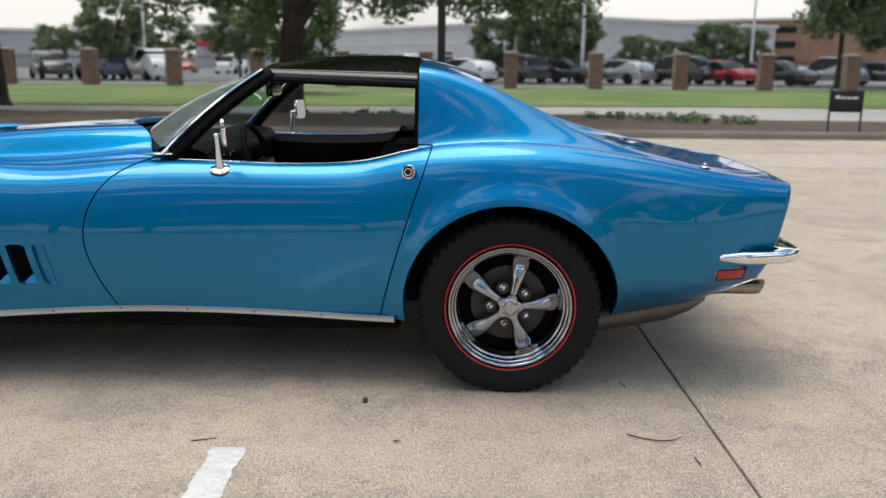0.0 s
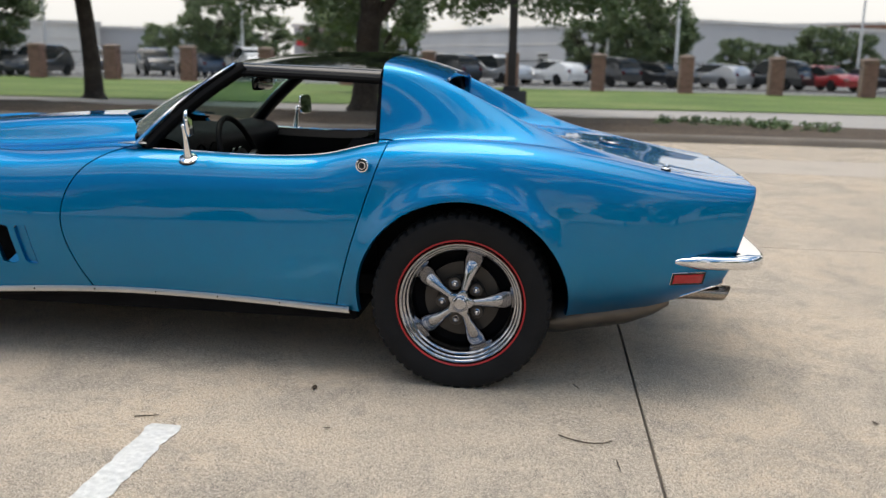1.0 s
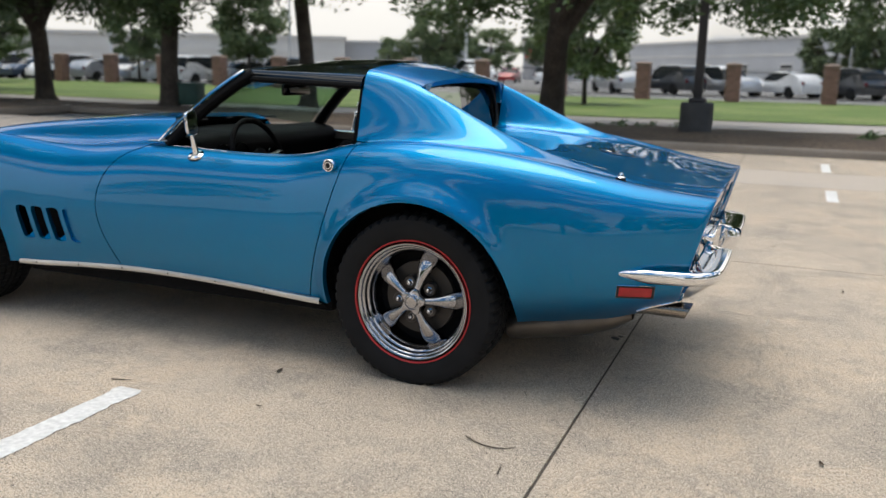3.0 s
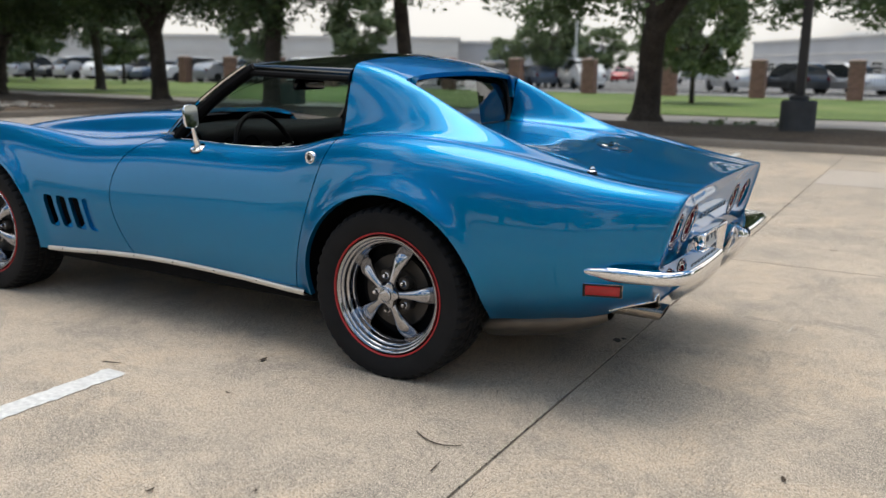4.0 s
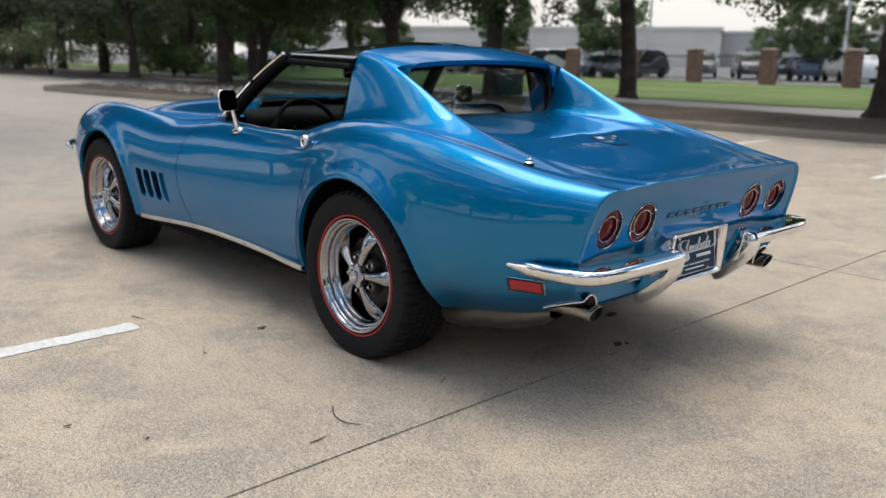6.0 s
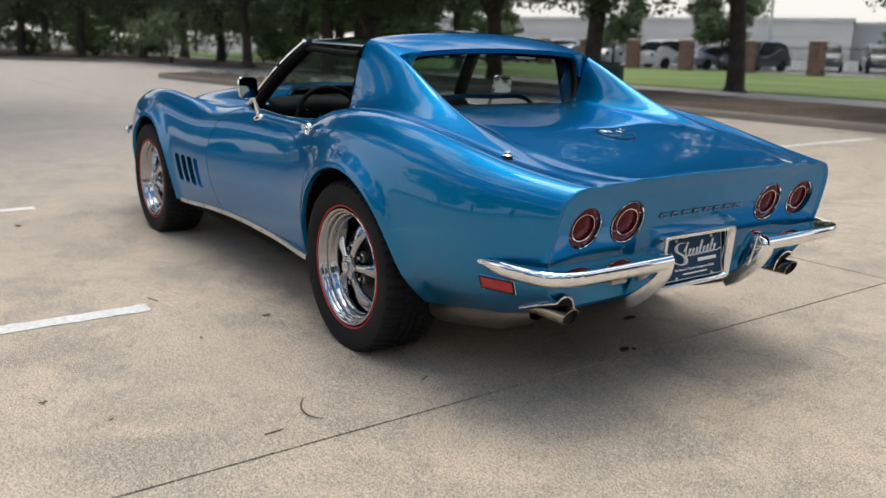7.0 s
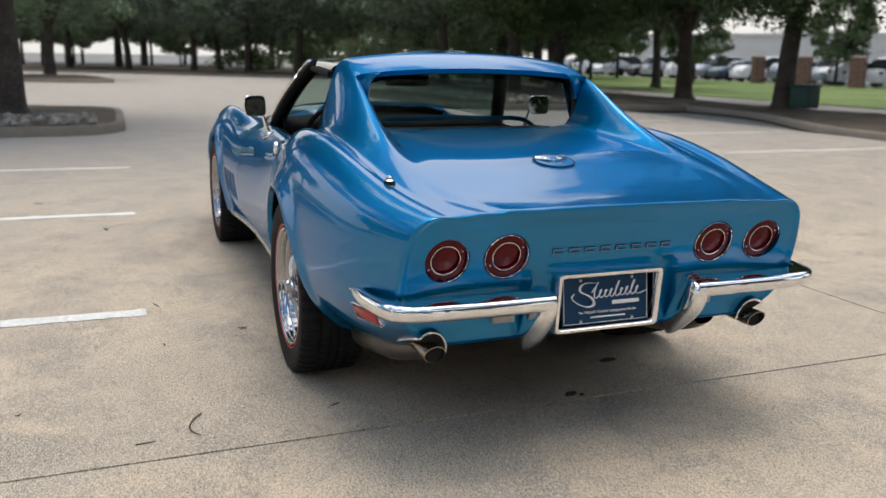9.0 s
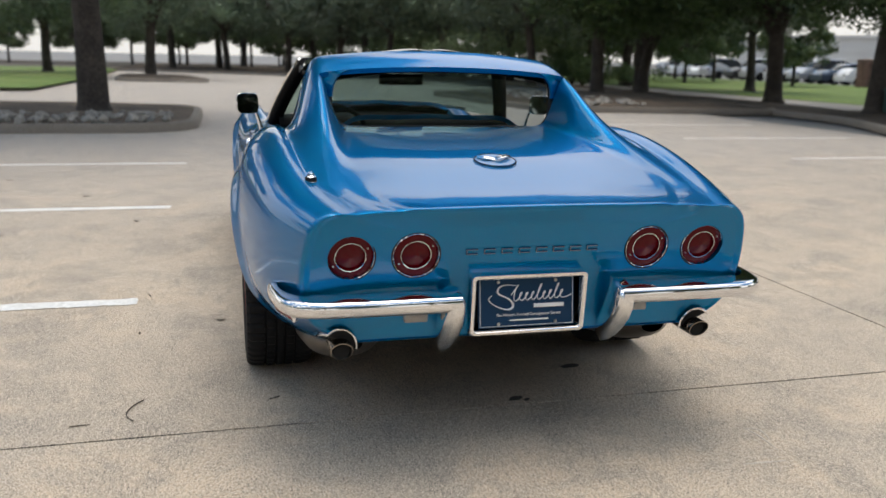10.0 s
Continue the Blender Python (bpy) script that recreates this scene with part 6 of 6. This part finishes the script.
# ---- cars in the far lot ----
def far_car(kind, paint, label):
    """A plain saloon, sport utility or pickup, nose to -y."""
    car = thing("parked_car", label, "car", "cars parked beyond the fence")
    tall, long_, w = {"suv": (1.72, 4.7, 0.94), "sedan": (1.45, 4.7, 0.90), "pickup": (1.88, 5.6, 0.99)}[kind]
    roof = {"suv": ((-0.95, 0.97), (-0.25, tall - 0.04), (0.6, tall), (1.75, tall - 0.08), (2.15, 1.05)), "sedan": ((-1.0, 0.93), (-0.25, tall - 0.04), (0.5, tall), (1.15, tall - 0.08), (1.8, 1.0)), "pickup": ((-0.95, 1.1), (-0.35, tall - 0.04), (0.3, tall), (0.75, tall - 0.05), (0.85, 1.12))}[kind]
    deck = {"suv": 1.05, "sedan": 1.02, "pickup": 1.12}[kind]
    hood = {"suv": 0.98, "sedan": 0.90, "pickup": 1.08}[kind]
    ys = np.linspace(-long_ / 2, long_ / 2, 25)
    top = natural((-long_ / 2, -long_ / 2 + 0.2, -1.0, 0.5, long_ / 2 - 0.2, long_ / 2), (0.62, hood - 0.1, hood, deck - 0.02, deck, deck - 0.25))
    bm = bmesh.new()
    rows = []
    for y in ys:
        e = 1 - 0.14 * (abs(y) / (long_ / 2)) ** 4
        z = float(top(y))
        half = [(w * e * 0.93, 0.28), (w * e, 0.55), (w * e * 0.985, 0.75), (w * e * 0.93, z - 0.03), (w * e * 0.85, z), (0, z + 0.02)]
        rows.append([(-x, y, q) for x, q in half] + [(x, y, q) for x, q in half[-2::-1]])
    vs = sheet(bm, rows)
    for r in (vs[0], vs[-1]):
        bm.faces.new(r)
    bmesh.ops.recalc_face_normals(bm, faces=bm.faces)
    part("body", bm, paint, car, angle=45)
    bm = bmesh.new()
    rows = []
    for y, z in through_points(roof, 4):
        h = max(0.02, z - 0.95)
        k = w * (0.90 - 0.20 * h)
        rows.append([(-w * 0.88, y, 0.93), (-k, y, z - 0.05), (-k + 0.1, y, z), (k - 0.1, y, z), (k, y, z - 0.05), (w * 0.88, y, 0.93)])
    sheet(bm, rows)
    bmesh.ops.recalc_face_normals(bm, faces=bm.faces)
    for f in bm.faces:
        c = f.calc_center_median()
        f.material_index = 0 if c.z > tall - 0.13 else 1
    part("cabin", bm, [paint, GLASS_FAR], car, angle=45)
    for s in (-1, 1):
        for y in (-long_ * 0.30, long_ * 0.30):
            bm = bmesh.new()
            lathe(bm, [(0.0, -0.1), (0.21, -0.11), (0.22, -0.12), (0.33, -0.10), (0.34, 0.1), (0.0, 0.1)], 20, "x")
            if s > 0:
                bmesh.ops.scale(bm, vec=(-1, 1, 1), verts=bm.verts)
                bmesh.ops.reverse_faces(bm, faces=bm.faces)
            wl_ = part("wheel", bm, RUBBER, car)
            wl_.location = (s * (w - 0.10), y, 0.34)
        bm = bmesh.new()
        box(bm, s * w * 0.62 - 0.14, s * w * 0.62 + 0.14, -long_ / 2 - 0.005, -long_ / 2 + 0.12, 0.62, 0.74, 0.02)
        part("headlamp", bm, WHITE_LENS, car)
        bm = bmesh.new()
        box(bm, s * w * 0.72 - 0.1, s * w * 0.72 + 0.1, long_ / 2 - 0.12, long_ / 2 + 0.008, 0.72, 0.92, 0.02)
        part("tail_lamp", bm, RED_LENS, car)
    return car


far_models = {}
NAMES = ("silver", "white", "charcoal", "red", "slate blue")
SHAPE = {"suv": "sport utility car", "sedan": "saloon car", "pickup": "pickup truck"}
row_plan = "suv2 suv2 sedan4 pickup1 sedan3 suv1 sedan0 suv2 suv0 sedan1 suv2 sedan2 sedan0 suv2 sedan3 sedan2 suv0 sedan2 sedan1 sedan4 sedan0 sedan1 suv1 suv2 suv2 suv2".split()
rng = np.random.default_rng(8)
rows_of_cars = [(-29.0 + 3.25 * i, 50.0 + 0.8 * rng.random(), 180 * (rng.random() < 0.5) + 6 * rng.normal() + 38 + 10 * (i > 18), k) for i, k in enumerate(row_plan) if i not in (4, 5)] + [(-20.6, 75.0, 175, "suv1"), (-26.0, 79.0, 10, "sedan3"), (-24.0, 62.0, 95, "sedan2")]
rows_of_cars += [(-72 + 2.9 * i, 41.5 + 0.6 * rng.random(), 180 * (rng.random() < 0.5) + 8 * rng.normal(), ("sedan", "suv")[i % 2] + "01102010410"[i % 11]) for i in range(16)]
for x, y, a, k in rows_of_cars:
    m = pose(x, y, -0.05, 0, 0, a)
    if k in far_models:
        copy_thing(far_models[k], m)
    else:
        far_models[k] = far_car(k[:-1], FAR_PAINT[int(k[-1])], f"{NAMES[int(k[-1])]} {SHAPE[k[:-1]]} parked beyond the fence")
        far_models[k].matrix_basis = m


# ---- buildings ----
def build_hall(x0, y0, x1, y1, h, wall, label, bands=True, bays=0, depth=40):
    """A long flat-roofed hall whose front runs from (x0, y0) to (x1, y1)."""
    hall = thing("building", label, "building")
    d = Vector((x1 - x0, y1 - y0, 0))
    L = d.length
    hall.matrix_basis = Matrix.Translation((x0, y0, -0.05)) @ Matrix.Rotation(math.atan2(d.y, d.x), 4, "Z")
    bm = bmesh.new()
    box(bm, 0, L, 0, depth, 0, h)
    part("wall", bm, wall, hall, smooth=False)
    bm = bmesh.new()
    box(bm, -0.3, L + 0.3, -0.3, depth + 0.3, h, h + 0.45)
    part("parapet", bm, WALL_LIGHT, hall, "pale parapet band")
    if bands:
        bm = bmesh.new()
        box(bm, 0, L, -0.08, 0, h * 0.62, h * 0.66)
        part("wall_band", bm, WALL_LIGHT, hall)
    for k in range(bays):
        x = L * (0.1 + 0.8 * k / max(1, bays - 1))
        bm = bmesh.new()
        box(bm, x - 1.6, x + 1.6, -0.12, 0.02, 0.2, 3.1)
        door = part("loading_door", bm, WALL_LIGHT, hall, "sectional door with window rows")
        for r in range(3):
            for q in range(3):
                bm = bmesh.new()
                box(bm, x - 1.4 + q * 0.98, x - 0.55 + q * 0.98, -0.16, -0.11, 0.9 + r * 0.72, 1.4 + r * 0.72)
                part("pane", bm, GLASS_FAR, door)
    return hall


build_hall(-35, 190, 18, 114, 6.9, WALL_GREY, "long grey metal-sided hall with loading doors", True, 7)
build_hall(-35, 112, -27, 112, 5.4, WALL_GREY, "grey entrance block with a red awning", False, 0, 14)
bm = bmesh.new()
rows = [[(x, 112 - o, z) for o, z in ((0, 4.0), (1.6, 3.7), (1.6, 2.9), (0, 2.9))] for x in (-34.2, -27.4)]
sheet(bm, rows, closed=True)
tagged(link("awning", bm, RED_AWNING, smooth=False), "red box awning over an entrance", "awning")
build_hall(-118, 78, -62, 110, 5.2, WALL_LIGHT, "long low pale hall", True, 0, 30)
build_hall(-80, 118, -48, 124, 5.0, WALL_GREY, "low grey flat-roofed hall", False, 0, 30)
deck = build_hall(27, 178, 74, 142, 9.0, WALL_BROWN, "brown precast parking garage with open levels", False, 0, 40)
for lv in range(3):
    # solid dark slab on the wall paints the shade of an open level
    bm = bmesh.new()
    box(bm, 0.5, 42.5, -0.2, 0.05, 1.6 + 2.6 * lv, 2.7 + 2.6 * lv)
    part("level_shade", bm, SOOT_SHADE, deck, "dark slab for the shade inside a parking level", smooth=False)
    for k in range(9):
        bm = bmesh.new()
        box(bm, 0.4 + 5.2 * k, 1.0 + 5.2 * k, -0.4, 0.0, 1.6 + 2.6 * lv, 2.7 + 2.6 * lv)
        part("pier", bm, WALL_BROWN, deck, smooth=False)


# ---- poles, sign, bin ----
def lot_pole(x, y, h):
    p = thing("light_pole", "white painted parking light pole", "light pole", "white light poles", pose(x, y, -0.05))
    bm = bmesh.new()
    tube(bm, [(0, 0, 0.6), (0, 0, h * 0.5), (0, 0, h)], [0.11, 0.09, 0.07], 12, 2)
    part("shaft", bm, POLE_WHITE, p)
    bm = bmesh.new()
    lathe(bm, [(0.0, 0.75), (0.25, 0.75), (0.28, 0.7), (0.28, 0.0)], 20, "z")
    part("base", bm, ROAD, p, "concrete base")
    for s in (-1, 1):
        bm = bmesh.new()
        box(bm, s * 0.15 - 0.05, s * 0.9 + 0.05, -0.04, 0.04, h - 0.12, h - 0.05)
        arm = part("arm", bm, POLE_WHITE, p)
        bm = bmesh.new()
        box(bm, s * 1.1 - 0.3, s * 1.1 + 0.3, -0.16, 0.16, h - 0.17, h - 0.03, 0.03)
        part("lamp_head", bm, POLE_WHITE, arm)


for x, y, h in ((-19.5, 50, 7.5), (3.8, 55, 4.6), (7.6, 50, 9.0), (-30.5, 46, 7), (-44, 44, 6.5), (22, 62, 7.0), (-12.0, 60, 6.2)):
    lot_pole(x, y, h)
pole = thing("street_lamp", "dark bronze lamp post on a grey pedestal", "street lamp", m=pose(-0.48, 12.7, 0.04))
bm = bmesh.new()
lathe(bm, [(0.0, 0.64), (0.255, 0.64), (0.285, 0.625), (0.295, 0.59), (0.295, 0.0)], 36, "z")
part("pedestal", bm, PEDESTAL, pole, "grey painted concrete pedestal")
bm = bmesh.new()
box(bm, -0.15, 0.15, -0.15, 0.15, 0.635, 0.72, 0.02)
part("base_cover", bm, POLE_GREY, pole)
bm = bmesh.new()
box(bm, -0.075, 0.075, -0.075, 0.075, 0.72, 8.0, 0.012)
part("shaft", bm, POLE_GREY, pole, "square dark bronze shaft")
bm = bmesh.new()
box(bm, -0.6, 0.6, -0.2, 0.2, 7.95, 8.1, 0.03)
part("lamp_head", bm, POLE_GREY, pole)

sign = thing("yard_sign", "small black yard sign with unreadable white lettering on two legs", "sign", m=pose(6.55, 11.2, 0.10, 0, 0, -6) @ Matrix.Scale(0.84, 4))
bm = bmesh.new()
box(bm, -0.32, 0.32, -0.012, 0.012, 0.36, 0.80, 0.006)
part("board", bm, SIGN_BLACK, sign)
for s in (-1, 1):
    bm = bmesh.new()
    box(bm, s * 0.315 - 0.016, s * 0.315 + 0.016, -0.016, 0.016, -0.15, 0.82)
    part("leg", bm, SIGN_BLACK, sign)
for k, (a, b) in enumerate(((-0.22, -0.13), (-0.10, -0.02), (0.0, 0.08), (0.10, 0.22))):
    bm = bmesh.new()
    box(bm, a, b, -0.018, -0.012, 0.63, 0.67 + 0.03 * (k == 0))
    part("lettering_bar", bm, WHITE_INK, sign)

bin_ = thing("litter_bin", "low dark green metal litter bin", "bin", m=pose(-12.55, 13.55, 0.2, 0, 0, 10))
bm = bmesh.new()
box(bm, -0.25, 0.25, -0.23, 0.23, 0.0, 0.50, 0.05, 3)
part("tub", bm, BIN_GREEN, bin_)
bm = bmesh.new()
box(bm, -0.27, 0.27, -0.25, 0.25, 0.485, 0.535, 0.02, 2)
part("lid", bm, BIN_GREEN, bin_)


# ---- painted stall lines, stains and litter on the slabs ----
def worn_line(x0, x1, y0, y1, seed, label="worn white parking line"):
    rng = np.random.default_rng(seed)
    bm = bmesh.new()
    n = max(8, int(abs(y1 - y0) / 0.03))
    rows = []
    for i, y in enumerate(np.linspace(y0, y1, n)):
        a, b = 0.006 * noise.noise((seed, y * 4, 0)) + 0.0035 * rng.normal(), 0.006 * noise.noise((seed, y * 4, 9)) + 0.0035 * rng.normal()
        end = 0.04 * (noise.noise((seed * 3, i, 0)) if i in (0, n - 1) else 0)
        rows.append([(x0 + a, y + end, 0.003), ((x0 + x1) / 2, y - end, 0.0034), (x1 + b, y + end * 0.5, 0.003)])
    sheet(bm, rows)
    bmesh.ops.recalc_face_normals(bm, faces=bm.faces)
    tagged(link("parking_line", bm, STRIPE, smooth=False), label, "road marking", "parking lines", "structure")


NEW_CONCRETE = mat("new_pale_concrete", (0.47, 0.41, 0.345), 0.9, vary=0.10, scale=1.2, fine=0.12, fine_scale=60, bump=0.4, bump_scale=120, tint=(0.42, 0.36, 0.30))
bm = bmesh.new()
box(bm, 0.60, 6.6, 6.38, 7.95, -0.006, 0.0035, 0.003, 1)
tagged(link("repair_slab", bm, NEW_CONCRETE, smooth=False), "pale newer concrete strip let into the lot", "concrete repair", kind="structure")
for y0, y1 in ((5.3, 6.2), (8.05, 9.2)):
    worn_line(1.60, 1.71, y0, y1, 40 + int(y0), "short worn white parking line")
for k, x in enumerate((-0.915, -3.60, -6.42, -9.2, -12.0), 2):
    if x > -8:
        worn_line(x - 0.047, x + 0.060, -6.8, -1.335 + 0.012 * k, 10 + k)
    worn_line(x + 0.10, x + 0.20, 6.3, 9.4, 30 + k)


def spot(name, x, y, rx, ry, turn, material, label, category, z=0.002, seed=0):
    bm = bmesh.new()
    ring = []
    for q in np.linspace(0, 2 * math.pi, 25)[:-1]:
        k = 1 + 0.28 * noise.noise((seed + math.cos(q) * 1.5, math.sin(q) * 1.5, seed * 2.1))
        u, v = rx * k * math.cos(q), ry * k * math.sin(q)
        c, s = math.cos(turn), math.sin(turn)
        ring.append(bm.verts.new((x + c * u - s * v, y + s * u + c * v, z)))
    bm.faces.new(ring)
    return tagged(link(name, bm, material, smooth=False), label, category, kind="structure")


OIL = mat("oil_stain", (0.040, 0.034, 0.028), 0.6, vary=0.3, scale=30)
TWIG = mat("dry_twig", (0.05, 0.036, 0.024), 0.9, vary=0.3)
DRY_LEAF = mat("dry_leaf", (0.06, 0.04, 0.025), 0.85, vary=0.3)
CHALK = mat("pale_scuff", (0.50, 0.45, 0.38), 0.9, vary=0.2, scale=8)
spot("oil_stain", 0.335, 0.42, 0.020, 0.042, 0.2, OIL, "dark round oil drip on the concrete", "stain", seed=2)
spot("oil_stain", 0.605, 0.10, 0.016, 0.032, 0.5, OIL, "dark smeared oil drip on the concrete", "stain", seed=7)
spot("oil_stain", 0.622, 0.135, 0.010, 0.016, 0.9, OIL, "small dark oil drip on the concrete", "stain", seed=11)
TWIGS = (((0.37, -1.178), (0.43, -1.215), (0.50, -1.222), (0.545, -1.195)), ((0.552, -1.392), (0.549, -1.36), (0.546, -1.33)), ((-1.04, -1.275), (-1.0, -1.262), (-0.965, -1.25)), ((0.43, -0.72), (0.45, -0.76)))
for pts in TWIGS:
    bm = bmesh.new()
    tube(bm, [(x, y, 0.006) for x, y in pts], [0.0022, 0.0022, 0.0014], 6, 5)
    tagged(link("twig", bm, TWIG), "thin dry brown twig lying on concrete", "twig", "litter on the concrete")
for pts in (((1.0, 0.765), (1.06, 0.778), (1.17, 0.775)), ((1.0, 0.765), (1.02, 0.805), (1.10, 0.795)), ((1.235, 0.755), (1.232, 0.68), (1.228, 0.61))):
    bm = bmesh.new()
    tube(bm, [(x, y, 0.0008) for x, y in pts], [0.003, 0.0045, 0.002], 6, 6, squash=0.3)
    tagged(link("scuff_mark", bm, CHALK), "pale chalky scrape on the concrete", "scratch", "scrapes on the concrete", "structure")
rng = np.random.default_rng(77)
for k, (x, y, s) in enumerate([(-0.52, -0.92, 0.022), (-0.385, -1.256, 0.012), (-0.05, -1.9, 0.014), (1.45, -0.9, 0.015), (1.9, -0.55, 0.012), (-2.6, -2.3, 0.03), (-4.2, -2.0, 0.035), (-3.0, -1.5, 0.03), (-5.2, -2.8, 0.04), (1.6, 1.5, 0.02), (2.3, 0.9, 0.02), (1.2, 2.7, 0.025), (0.9, 3.4, 0.03), (0.2, -1.75, 0.01), (-7.5, -2.4, 0.05)]):
    bm = bmesh.new()
    a = rng.random() * 6
    rows = [[(x + s * (t * math.cos(a) - w * math.sin(a) * (1 - t * t)), y + s * (t * math.sin(a) + w * math.cos(a) * (1 - t * t)), 0.004 + 0.006 * abs(w) + 0.004 * t * t) for w in (-0.45, 0, 0.45)] for t in np.linspace(-1, 1, 7)]
    sheet(bm, rows)
    bmesh.ops.recalc_face_normals(bm, faces=bm.faces)
    tagged(link("dry_leaf", bm, DRY_LEAF), "small curled dry brown leaf on concrete", "leaf", "litter on the concrete")

# ---- the concrete slabs of the lot ----
GAP = 0.0034
xs = sorted([0.655 + 6.1 * k for k in range(-11, 5)])
ys = [2.08 + 5.95 * k for k in range(-5, 2)] + [10.28]
for i in range(len(xs) - 1):
    for j in range(len(ys) - 1):
        a, b, c, d = xs[i] + GAP, xs[i + 1] - GAP, ys[j] + GAP, ys[j + 1] - GAP
        bm = bmesh.new()
        rows = []
        top = [bm.verts.new(p) for p in ((a + 0.002, c + 0.002, 0), (b - 0.002, c + 0.002, 0), (b - 0.002, d - 0.002, 0), (a + 0.002, d - 0.002, 0))]
        low = [bm.verts.new(p) for p in ((a, c, -0.02), (b, c, -0.02), (b, d, -0.02), (a, d, -0.02))]
        bm.faces.new(top)
        for k in range(4):
            bm.faces.new((low[k], low[(k + 1) % 4], top[(k + 1) % 4], top[k]))
        for v in bm.verts:
            v.co.x -= 0.009 * v.co.y
        link("slab", bm, CONCRETE, lot, smooth=False)
